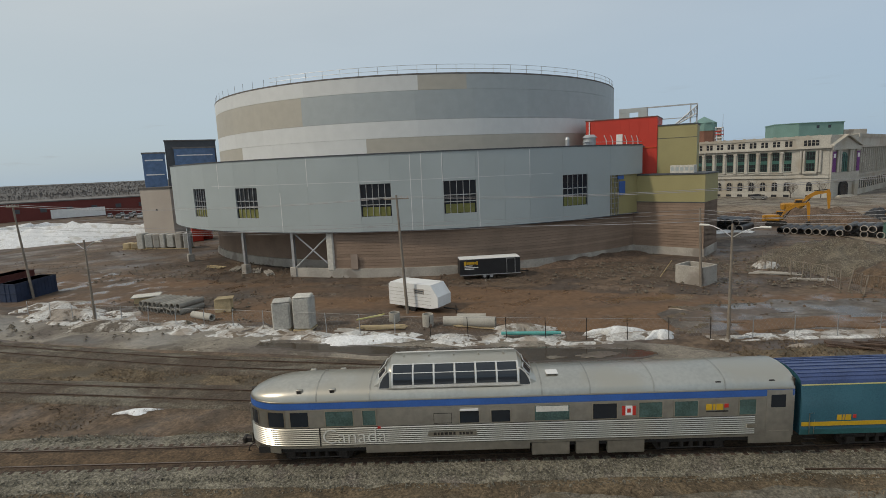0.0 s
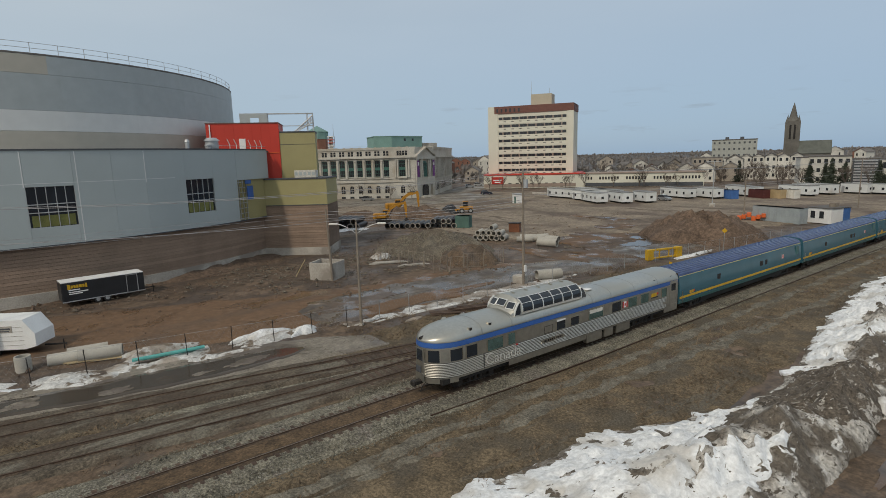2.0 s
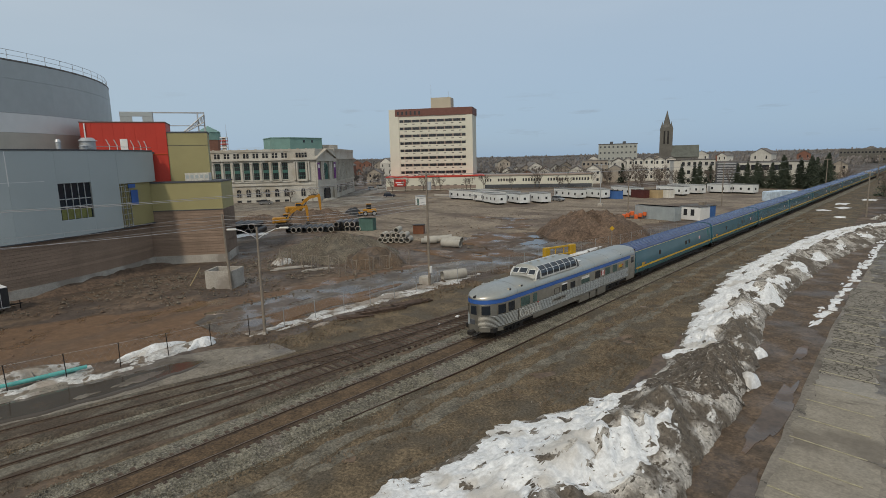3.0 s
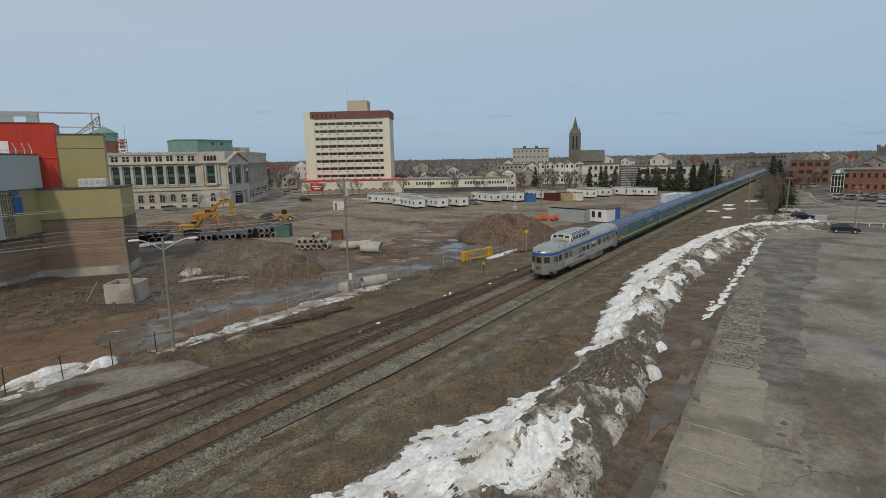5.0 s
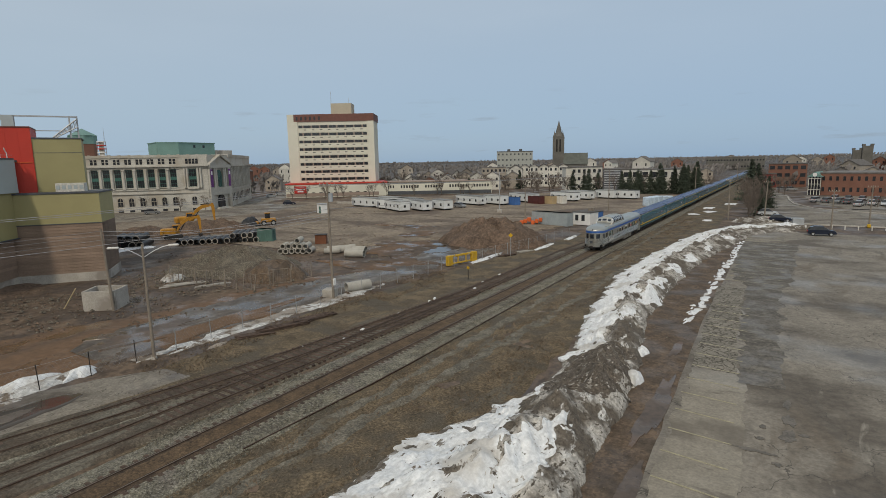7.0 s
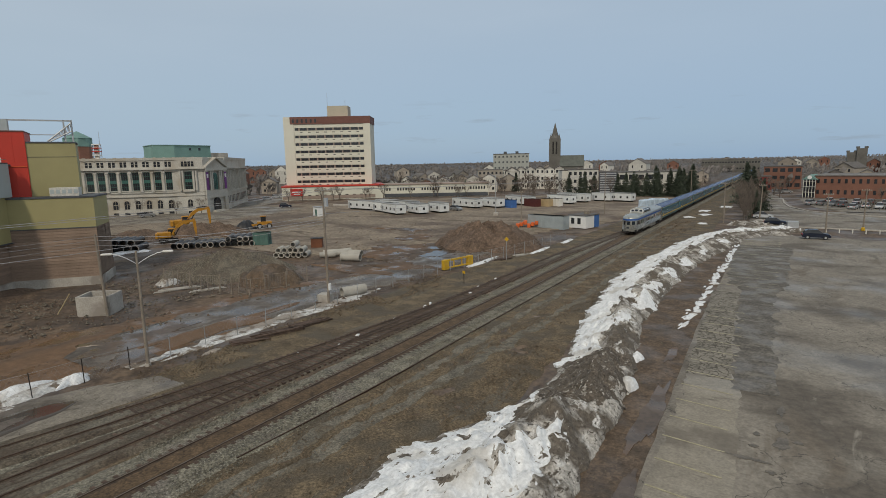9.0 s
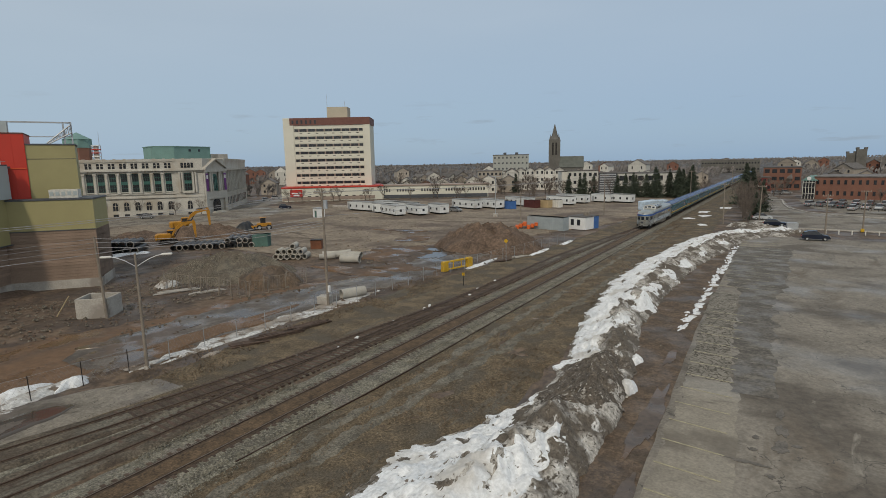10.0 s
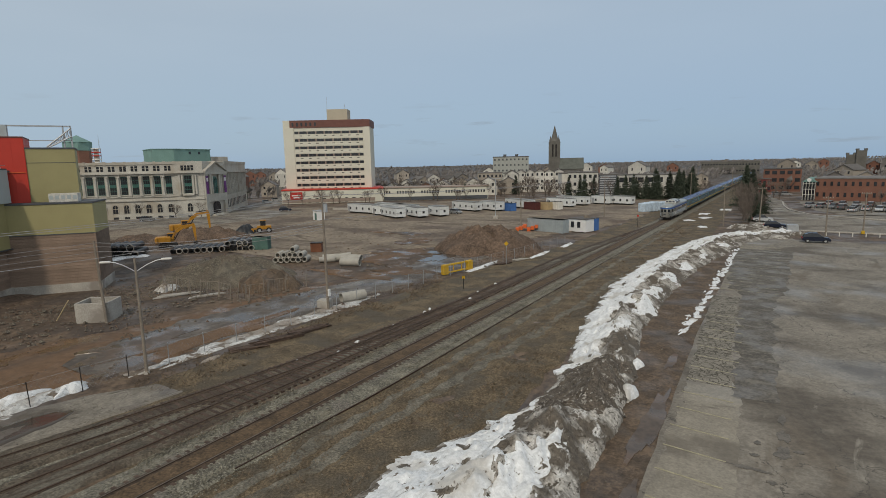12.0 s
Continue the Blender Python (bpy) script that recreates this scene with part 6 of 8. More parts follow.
for x, y, h in ((-12.2, 242, 11), (-3.5, 215, 11), (13.9, 140.2, 9.5), (21.0, 143.1, 9.0), (32.8, 126.9, 8.0), (39.3, 134.3, 8.5), (-24.9, 112.2, 8.5), (3.5, 300, 11), (48, 172, 9), (-5.5, 262, 11)):
    utility_pole(x, y, h, "plain weathered wooden utility pole", arm=1.8, turn=20, lean=(random.uniform(-0.3, 0.3), 0))
street_lamp(-15.0, 20.2, 9.0, [(48, 1.9), (228, 1.7)], "grey twin-arm street lamp beside the fence", WOODPOLE)
street_lamp(-27.0, -37.0, 8.4, [(255, 1.8), (75, 1.6)], "grey twin-arm street lamp in the snow", WOODPOLE)


def flood_pole(x, y, h):
    t = thing("flood_light_pole", "steel floodlight pole on a concrete block", "light pole", pose(x, y, -0.3))
    part("pole", MB().cyl((0, 0, 0), (0, 0, h), 0.13, 0.09), GALV, t)
    part("ballast_block", MB().box(0, 0, 0.5, 1.3, 1.3, 1.0, 20, c=0.08), CONC, t)
    part("crossarm", MB().box(0, 0, h - 0.1, 3.4, 0.12, 0.12, 30), GALV, t)


flood_pole(-43.1, 135.5, 11.5)


def wire(a, b, sag, r=0.022):
    pts = []
    for k in range(15):
        u = k / 14
        pts.append((a[0] + (b[0] - a[0]) * u, a[1] + (b[1] - a[1]) * u, a[2] + (b[2] - a[2]) * u - sag * 4 * u * (1 - u)))
    solid("overhead_wire", MB().sweep(pts, r, 4), CABLE, "thin sagging overhead wire between poles", "wire", group="overhead wires")


span = [(-72, -150, 11.0), (-38.8, -53.5, 11.3), (-25.9, -5.7, 11.1), (-16.0, 40.8, 12.2), (-16.8, 150.5, 11.0), (-12.2, 242, 10.8)]
for p, q in zip(span[:-1], span[1:]):
    for off, dz in ((-0.9, 0), (0.9, 0), (0.0, -2.6)):
        wire((p[0] + off, p[1], p[2] + dz), (q[0] + off, q[1], q[2] + dz), 0.8)
for dz in (0.0, 0.5, 0.9):
    wire((-32.7, 25.7, 7.2 + dz), (-16.0, 40.9, 8.6 + dz * 0.6), 0.7)
    wire((-38.8, -53.3, 7.6 + dz), (-32.7, 25.7, 7.2 + dz), 0.6, 0.015)

FENCE = [(-46, -29.6), (-36, -26.6), (-12.9, -20.9), (-8.7, -19.8), (-2.3, -18.2), (3.4, -17.4), (12.8, -15.9), (22, -15.3), (36, -14.9), (62, -13.6), (78, -10.8), (100, -8.6)]


def fence():
    t = thing("chain_link_fence", "sagging chain link fence with dark steel posts", "fence")
    y = -46.0
    tops, k = [], 0
    while y < 98:
        x = along(FENCE, y)[0]
        post = MB().cyl((x, y, -0.5), (x + random.uniform(-0.06, 0.06), y + random.uniform(-0.08, 0.08), 1.55), 0.035, n=6)
        part("post", post, GREASE if -5 < y < 20 else GALV, t)
        tops.append((x, y, 1.5))
        y += 3.1
    part("top_wire", MB().sweep(tops, 0.012, 4), WIREMESH, t)
    mesh = MB()
    for p, q in zip(tops[:-1], tops[1:]):
        for j in range(9):
            u0, u1 = j / 9, (j + 1) / 9
            a, b = Vector(p).lerp(Vector(q), u0), Vector(p).lerp(Vector(q), u1)
            for zz in (0.0, 0.55, 1.1):
                mesh.cyl((a.x, a.y, zz - 0.2), (b.x, b.y, zz + 0.35), 0.004, n=3, caps=False)
                mesh.cyl((b.x, b.y, zz - 0.2), (a.x, a.y, zz + 0.35), 0.004, n=3, caps=False)
    tagged(part("wire_netting", mesh, WIREMESH, t), kind="stuff")


fence()


# ---- things in the yard ----
def wheel(parent, x, y, z, r, w, along_x=True):
    a, b = ((-w / 2, 0, 0), (w / 2, 0, 0)) if along_x else ((0, -w / 2, 0), (0, w / 2, 0))
    tyre = part("wheel", MB().cyl(a, b, r, n=18), TYRE, parent, m=pose(x, y, z))
    a, b = [tuple(v * 1.06 for v in p) for p in (a, b)]
    part("rim", MB().cyl(a, b, r * 0.55, n=12), GALV, tyre)


def black_trailer():
    t = thing("cargo_trailer", "black enclosed cargo trailer with yellow and white markings", "trailer", pose(-41.6, -0.3, -0.25, 0, 0, 6.5))
    # its length runs along y
    part("body", MB().box(0, 4.0, 1.5, 2.3, 7.6, 2.05, c=0.08), PIPE_BLACK, t)
    part("roof", MB().box(0, 4.0, 2.55, 2.25, 7.55, 0.06), WHITE, t, "pale metal roof")
    part("skirt_trim", MB().box(1.16, 4.0, 0.55, 0.03, 7.6, 0.1), GALV, t)
    for y in (3.3, 4.15):
        wheel(t, 1.0, y, 0.36, 0.36, 0.24)
        wheel(t, -1.0, y, 0.36, 0.36, 0.24)
    door = part("door", MB().box(1.16, 6.6, 1.5, 0.03, 1.0, 1.85, c=0.01), PIPE_BLACK, t)
    for y in (6.08, 7.12):
        part("door_frame", MB().box(1.185, y, 1.5, 0.03, 0.06, 1.9), GALV, door)
    part("door_frame", MB().box(1.185, 6.6, 2.44, 0.03, 1.1, 0.06), GALV, door)
    x = 0.7
    for w, h in ((0.32, 0.5), (0.22, 0.3), (0.24, 0.3), (0.24, 0.3), (0.3, 0.3), (0.24, 0.3), (0.22, 0.45)):
        part("mark_bar", MB().box(1.162, x + w / 2, 2.05, 0.02, w - 0.05, h), YELLOW, t, "yellow lettering shape")
        x += w
    for z, l in ((1.72, 1.0), (1.5, 1.7), (1.32, 1.2)):
        part("text_bar", MB().box(1.162, 0.8 + l / 2, z, 0.02, l, 0.10), WHITE, t, "white lettering bar")
    part("hitch", MB().box(0, 8.4, 0.5, 0.12, 1.4, 0.12).cyl((0, 8.9, -0.1), (0, 8.9, 0.8), 0.05), GREASE, t)


def white_trailer():
    t = thing("white_cabin_trailer", "white panelled cabin trailer with a sloping front end", "trailer", pose(-28.0, -7.2, -0.25, 0, 0, 0))
    a = math.degrees(math.atan2(3.8, 2.6))
    prof = [(0, 0.55), (5.1, 0.55), (5.9, 0.75), (5.9, 1.75), (5.1, 2.85), (0.25, 2.85), (0, 2.6)]
    mb = MB()
    mb.loft([[(s, d, z) for s, z in prof] for d in (0.0, 2.3)], closed=True, caps=True)
    part("body", mb, WHITE, t, m=pose(0, 0, 0, 0, 0, 58))
    ca, sa = math.cos(radians(58)), math.sin(radians(58))
    for z in (0.9, 1.25, 1.6, 1.95, 2.3):
        part("siding_seam", MB().box(2.6, -0.01, z, 5.0, 0.02, 0.02), CONC, t, m=pose(0, 0, 0, 0, 0, 58))
    sign = part("sign", MB().box(3.75, -0.02, 2.15, 1.2, 0.03, 0.5), CONC, t, "small grey sign board", m=pose(0, 0, 0, 0, 0, 58))
    part("sign_bar", MB().box(3.75, -0.04, 2.2, 0.95, 0.02, 0.12).box(3.75, -0.04, 2.02, 0.8, 0.02, 0.08), CHARCOAL, sign)
    for s in (2.1, 2.85):
        part("wheel", MB().cyl((s, 0.05, 0.36), (s, 0.28, 0.36), 0.36, n=16).cyl((s, 2.0, 0.36), (s, 2.25, 0.36), 0.36, n=16), TYRE, t, m=pose(0, 0, 0, 0, 0, 58))
    part("drawbar", MB().box(6.6, 1.15, 0.5, 1.6, 0.12, 0.12).cyl((7.2, 1.15, 0), (7.2, 1.15, 0.9), 0.05), GREASE, t, m=pose(0, 0, 0, 0, 0, 58))


black_trailer()
white_trailer()


def container(x, y, rz, l, w, h, mt, label, name="shipping_container", cat="container", z=-0.25, group=""):
    t = thing(name, label, cat, pose(x, y, z, 0, 0, rz), group=group)
    part("body", MB().box(0, 0, h / 2, l - 0.06, w - 0.06, h, c=0.02), mt, t)
    n = int(l / 0.5)
    for k in range(n):
        s = -l / 2 + 0.3 + k * (l - 0.6) / max(1, n - 1)
        for sd in (-1, 1):
            part("corrugation", MB().box(s, sd * (w / 2 - 0.02), h / 2, 0.2, 0.05, h - 0.3), mt, t)
    for sx in (-1, 1):
        part("door_bar", MB().box(sx * l / 2, 0, h / 2, 0.06, w - 0.1, 0.08).box(sx * l / 2, 0.3, h / 2, 0.06, 0.05, h - 0.2).box(sx * l / 2, -0.3, h / 2, 0.06, 0.05, h - 0.2), mt, t)
    part("bottom_rail", MB().box(0, 0, 0.06, l, w, 0.12), mt, t)
    part("top_rail", MB().box(0, 0, h - 0.05, l, w, 0.1), mt, t)
    return t


ROOF_FELT = mat("grey_roof_felt", (0.25, 0.255, 0.25), 0.85, var=0.2, scale=0.5, each=0.3)
SIDING_WHITE = mat("white_trailer_siding", (0.66, 0.675, 0.67), 0.6, var=0.08, scale=0.4, fine=6, stain=(0.50, 0.49, 0.46), amount=0.3, each=0.1)


def site_office(x, y, rz, l, label, h=2.9, w=3.2, door=0, skirt=True):
    t = thing("site_office_trailer", label, "office trailer", pose(x, y, -0.25, 0, 0, rz), group="site trailers")
    part("body", MB().box(0, w / 2, 0.7 + h / 2 - 0.3, l, w, h - 0.35, c=0.03), SIDING_WHITE, t)
    part("roof", MB().box(0, w / 2, h + 0.26, l + 0.2, w + 0.2, 0.14, c=0.03), ROOF_FELT, t)
    part("undercarriage", MB().box(0, w / 2, 0.35, l - 1.5, w - 0.8, 0.4), BLACK, t)
    n = max(1, int(l / 2.6))
    for k in range(n):
        s = -l / 2 + l * (k + 0.5) / n
        part("window", MB().box(s, -0.01, 1.75, 0.7, 0.04, 0.75), DARKWIN, t)
    part("door", MB().box(-l / 2 + 0.8, -0.015, 1.5, 0.85, 0.05, 1.9), GALV, t)
    part("end_window", MB().box(l / 2 + 0.005, w / 2, 1.75, 0.04, 0.7, 0.7), DARKWIN, t)
    return t


for x, y, rz, l in ((-93.2, 135.5, -9, 12.5), (-80.5, 131.0, -12, 9), (-75, 127.4, -28, 11), (-68.8, 131.0, -28, 9), (-64.2, 136.0, -25, 7), (-65.2, 155.4, -22, 12.5), (-57.6, 158.8, -25, 9.5), (-53.5, 172, -32, 14), (-41.8, 181.6, -22, 11), (-40.3, 190.2, -20, 13), (-31.0, 195.9, -14, 7.5), (-24.0, 196.4, -18, 8), (-86, 140.5, -12, 12), (-78, 138.5, -16, 10)):
    site_office(x, y, rz, l, "white site office trailer with flat grey roof")
container(-51.5, 161.4, -28, 6, 2.4, 2.6, BLUEBOX, "blue shipping container in the far yard", group="yard containers")
container(-45.8, 168, -28, 6, 2.4, 2.6, BROWNBOX, "dark red shipping container in the far yard", group="yard containers")
container(-41.6, 169.6, -18, 4, 2.4, 2.6, TANBOX, "tan shipping container in the far yard", group="yard containers")
container(-38.6, 171.4, -18, 3.8, 2.4, 2.6, SIDING, "cream shipping container in the far yard", group="yard containers")
container(-19.4, 114.6, -12, 9.5, 2.5, 2.9, GREYBOX, "long grey box trailer in the yard", name="box_trailer", cat="trailer")
container(-39.9, -54.0, 174, 6.0, 2.4, 2.3, NAVYBOX, "dark blue waste container in the snow")
container(-44.5, -60.5, 174, 6.0, 2.4, 2.3, BROWNBOX, "dark red waste container in the snow")
container(-59.1, 67.5, 30, 3.0, 2.0, 2.5, GREENBOX, "faded green storage box with white roof")


def yard_office():
    t = thing("yard_office", "small white yard office with two dark windows", "office hut", pose(-13.0, 116.0, -0.25, 0, 0, -14))
    part("body", MB().box(0, 2.5, 1.5, 4.4, 5.5, 2.8, c=0.03), WHITE, t)
    part("roof", MB().box(0, 2.5, 2.97, 4.7, 5.8, 0.14), ROOFING, t)
    for s in (-1.1, 0.5):
        part("window", MB().box(s, -0.27, 1.7, 0.8, 0.06, 1.3), DARKWIN, t)
    part("end_panel", MB().box(2.22, 4.2, 1.5, 0.06, 2.0, 2.7), BLUEBOX, t, "blue end panel")
    part("roof_unit", MB().box(0.6, 3, 3.4, 1.2, 1.0, 0.7), WOODPOLE, t)


yard_office()


for x, y, rz in ((-38.0, 61.6, -50), (-36.6, 63.4, -44), (-37.6, 65.0, -40), (-39.4, 63.8, -52)):
    solid("concrete_pipe", MB().tube((0, 0, 0.46), (0, 2.6, 0.46), 0.46, 0.09, 18), CONC_PIPE, "pale concrete pipe tumbled on the yard", "pipe", pose(x, y, -0.22, random.uniform(0, 5), 0, rz), group="loose pipes")


def orange_barriers():
    t = thing("barrier_stack", "stack of bright orange plastic barriers", "barriers", pose(-23.6, 112.6, -0.3, 0, 0, 22))
    for k in range(18):
        part("barrier", MB().box(-2.2 + (k % 6) * 0.85, (k // 6) * 0.9, 0.5 + 0.35 * (k % 3), 0.75, 0.5, 0.8, random.uniform(-25, 25), c=0.06), ORANGE, t)


orange_barriers()


OLDCONC = mat("weathered_concrete", (0.27, 0.255, 0.225), 0.9, var=0.2, each=0.15)
SHEETING = mat("translucent_wrap", (0.40, 0.39, 0.36), 0.55, var=0.2, scale=2, fine=6, bump=0.6)


def pipe_stack(name, label, x, y, rz, n, r, length, layers, mt, group, wall=0.1, short=0):
    t = thing(name, label, "pipe stack", pose(x, y, -0.25, 0, 0, rz), group=group)
    for lay in range(layers):
        for k in range(short if (lay and short) else n - lay):
            j = random.uniform(-0.25, 0.25)
            cx = (k + lay * 0.5) * 2.06 * r + (0 if not (lay and short) else (n - short - 0.5) * 2.06 * r)
            z = r + lay * 1.76 * r
            pipe = part("pipe", MB().tube((cx, j, z), (cx, length + j, z), r, wall, 18), mt, t)
            if mt is PIPE_BLACK and random.random() < 0.55:
                part("pipe_rim", MB().tube((cx, j - 0.05, z), (cx, j + 0.12, z), r + 0.03, 0.10, 18), CONC, pipe, "pale worn pipe end")
    return t


pipe_stack("concrete_pipe_stack", "stack of pale concrete drain pipes", -44.6, 58.2, 32, 6, 0.46, 2.6, 2, CONC_PIPE, "pipe stacks", 0.12)
pipe_stack("concrete_pipe_stack", "single concrete pipe on top of others", -42.2, 59.8, 32, 1, 0.46, 2.6, 1, CONC_PIPE, "pipe stacks", 0.12).location.z = 1.45
pipe_stack("black_pipe_stack", "row of large black plastic pipes on earth", -69.9, 56.0, 44, 14, 0.52, 6.0, 2, PIPE_BLACK, "pipe stacks", 0.07, short=5)
pipe_stack("black_pipe_stack", "stack of large black plastic pipes beside wing", -76.6, 47.0, 44, 5, 0.62, 6.0, 2, PIPE_BLACK, "pipe stacks", 0.07)
pipe_stack("grey_pipe_stack", "bundle of thin grey pipes behind the fence", -30.5, -34.5, 68, 10, 0.32, 3.2, 2, OLDCONC, "pipe stacks", 0.06)
for x, y, rz, r, l in ((-16.6, 43.6, -22, 0.58, 3.0), (-33.0, 61.3, -72, 0.6, 3.2), (-34.6, 63.2, -70, 0.55, 3.2), (-35.5, 65.0, -75, 0.55, 3.0), (-21.4, -1.6, -8, 0.45, 2.6), (-20.9, 0.2, -12, 0.5, 2.8), (-22.3, -0.4, -6, 0.42, 2.6), (-27.2, -27.0, -30, 0.36, 3.0)):
    solid("concrete_pipe", MB().tube((0, 0, r), (0, l, r), r, 0.09, 20), CONC_PIPE, "pale concrete pipe lying on the ground", "pipe", pose(x, y, -0.25, 0, 0, rz), group="loose pipes")
solid("concrete_block", MB().box(0, 0, 0.45, 1.4, 1.2, 0.95, 20, c=0.05), CONC, "pale concrete block beside a pole", "concrete block", pose(-16.8, 41.2, -0.25))
for x, y, h in ((-23.3, -6.2, 0.9), (-21.6, -3.0, 1.1)):
    solid("manhole_ring", MB().tube((0, 0, 0), (0, 0, h), 0.5, 0.1, 20), CONC_PIPE, "upright concrete manhole rings", "manhole ring", pose(x, y, -0.25), group="manhole rings")
solid("drain_pipe", MB().tube((-17.7, 3.2, 0.1), (-17.3, 8.0, 0.1), 0.13, 0.02, 10), TURQ, "turquoise plastic drain pipe lying in snow", "pipe", group="drain pipes")
solid("drain_pipe", MB().tube((-17.9, 3.8, -0.02), (-17.6, 7.4, -0.02), 0.13, 0.02, 10), TURQ, "turquoise plastic drain pipe half under snow", "pipe", group="drain pipes")


def box_culvert():
    t = thing("concrete_culvert", "open precast concrete box beside a wooden pole", "concrete box", pose(-34.9, 26.4, -0.25, 0, 0, 38))
    part("front", MB().box(0, -1.4, 1.0, 3.2, 0.2, 2.1, c=0.02), CONC, t)
    part("side", MB().box(1.55, 0, 1.0, 0.2, 2.8, 2.1, c=0.02), CONC, t)
    part("side", MB().box(-1.55, 0, 1.0, 0.2, 2.8, 2.1, c=0.02), CONC, t)
    part("back", MB().box(0, 1.4, 1.0, 3.2, 0.2, 2.1, c=0.02), CONC, t)
    solid("lumber_prop", MB().cyl((-38.0, 23.6, -0.2), (-37.2, 24.6, 1.9), 0.06), LUMBER, "yellow board leaning in the mud", "board")


box_culvert()
for x, y, rz, h in ((-22.2, -16.2, 4, 2.55), (-22.1, -14.2, -6, 2.95)):
    t = thing("wrapped_pallet", "tall pallet of goods in translucent wrap", "pallet", pose(x, y, -0.25, 0, 0, rz), group="wrapped pallets")
    part("load", MB().box(0, 0, h / 2 + 0.1, 1.55, 1.65, h, c=0.14), SHEETING, t)
    part("pallet", MB().box(0, 0, 0.06, 1.6, 1.7, 0.12), LUMBER, t)
    part("cap", MB().box(0.05, 0, h + 0.12, 1.5, 1.6, 0.22, 8, c=0.1), TARP if h > 2.7 else SHEETING, t)
t = thing("wooden_crate", "tan plywood crate on bare mud", "crate", pose(-29.2, -24.7, -0.25, 0, 0, 10))
part("box", MB().box(0, 0, 0.75, 1.3, 1.6, 1.4, c=0.03), LUMBER, t)
part("lid", MB().box(0.1, 0.2, 1.5, 1.4, 1.7, 0.08, 6), LUMBER, t)
t = thing("wooden_table", "low pallet table with a pale sheet", "table", pose(-34.8, -36.1, -0.25, 0, 0, 20))
part("sheet", MB().box(0, 0, 0.8, 1.8, 3.0, 0.14, c=0.04), TARP, t)
part("stand", MB().box(0, 0, 0.38, 1.4, 2.4, 0.7), LUMBER, t)
t = thing("yellow_rack", "pale yellow steel rack lying on snow", "rack", pose(-22.6, -8.3, -0.1, 0, 0, 15))
for k in range(6):
    part("rack_bar", MB().cyl((-0.6, -1.2 + k * 0.45, 0.25 + 0.05 * k), (0.8, -1.2 + k * 0.45, 0.7 + 0.05 * k), 0.04), PALE_YELLOW, t)
part("rack_rail", MB().cyl((-0.6, -1.3, 0.25), (-0.6, 1.2, 0.45), 0.05).cyl((0.8, -1.3, 0.7), (0.8, 1.2, 0.95), 0.05), PALE_YELLOW, t)


def crate_yellow():
    t = thing("yellow_guard_frame", "low yellow painted steel guard frame", "guard frame", pose(-14.5, 62.2, -0.25, 0, 0, -15))
    part("bar", MB().box(0.0, 2.8, 1.32, 0.28, 5.2, 0.26, c=0.03), YELLOW, t)
    part("foot_bar", MB().box(0.0, 2.8, 0.25, 0.28, 5.2, 0.2, c=0.03), YELLOW, t)
    for y in (0.35, 5.25):
        part("end_block", MB().box(0.0, y, 0.75, 0.6, 1.0, 1.45, c=0.06), YELLOW, t)
    for y in (2.0, 3.6):
        part("upright", MB().box(0.04, y, 0.75, 0.14, 0.14, 1.0, c=0.02), YELLOW, t)


crate_yellow()


def lumber_pile(x, y, rz, n, l, label, mt=LUMBER):
    t = thing("lumber_pile", label, "lumber", pose(x, y, -0.25, 0, 0, rz), group="lumber piles")
    for k in range(n):
        part("board", MB().box(random.uniform(-0.5, 0.5), (k % 5) * 0.24, 0.08 + 0.1 * (k // 5), l * random.uniform(0.7, 1.0), 0.2, 0.08, random.uniform(-7, 7)), mt, t)


for x, y, rz, n, l, mt in ((-12.0, 30.5, 70, 12, 4.5, TIE), (-11.6, 34.0, 78, 10, 5.0, TIE), (-12.6, 27.5, 60, 6, 3.5, TIE), (-51.5, -30, 20, 10, 4, CONC), (-49.5, -27.5, 30, 14, 3.2, CONC), (-54, -34, 10, 10, 4, CONC), (-56, -38, 60, 12, 3.5, LUMBER), (-21.0, -7.2, 85, 8, 4.5, LUMBER), (-20.4, 1.0, 80, 7, 3.5, LUMBER), (-20.6, -10.5, 70, 4, 2.4, CONC), (-37, 36.5, 60, 10, 5, CONC), (-33.5, 38.2, 65, 6, 4, CONC), (-10.4, 73.5, 70, 8, 3, TIE), (-9.5, 78, 60, 6, 3, CONC)):
    lumber_pile(x, y, rz, n, l, "loose pile of weathered boards" if mt is LUMBER else "pile of old dark railway ties" if mt is TIE else "scattered pale slabs and boards", mt)
for k in range(9):
    a = k / 8
    x, y = along([(0, -40.5), (0.3, -34), (0.6, -28.5), (0.8, -26.0), (1, -26.5)], a)[0], along([(0, 37.5), (0.3, 38.0), (0.6, 38.6), (0.8, 41), (1, 46.5)], a)[0]
    t = thing("temporary_fence_panel", "leaning temporary mesh fence panel", "fence panel", pose(x + random.uniform(-1, 1), y, -0.25, random.uniform(-14, 14), 0, random.uniform(-10, 20) + 60 * (a > 0.7)), group="temporary fence panels")
    part("panel_frame", MB().cyl((-1.3, 0, 0), (-1.3, 0, 2.1), 0.055).cyl((1.3, 0, 0), (1.3, 0, 2.1), 0.055).cyl((-1.3, 0, 1.9), (1.3, 0, 1.9), 0.025).cyl((-1.3, 0, 0.15), (1.3, 0, 0.15), 0.025), WOODPOLE, t)
    bars = MB()
    for j in range(9):
        bars.cyl((-1.2 + j * 0.3, 0, 0.15), (-1.2 + j * 0.3, 0, 1.9), 0.006, n=3, caps=False)
    tagged(part("wire_mesh", bars, WIREMESH, t), kind="stuff")
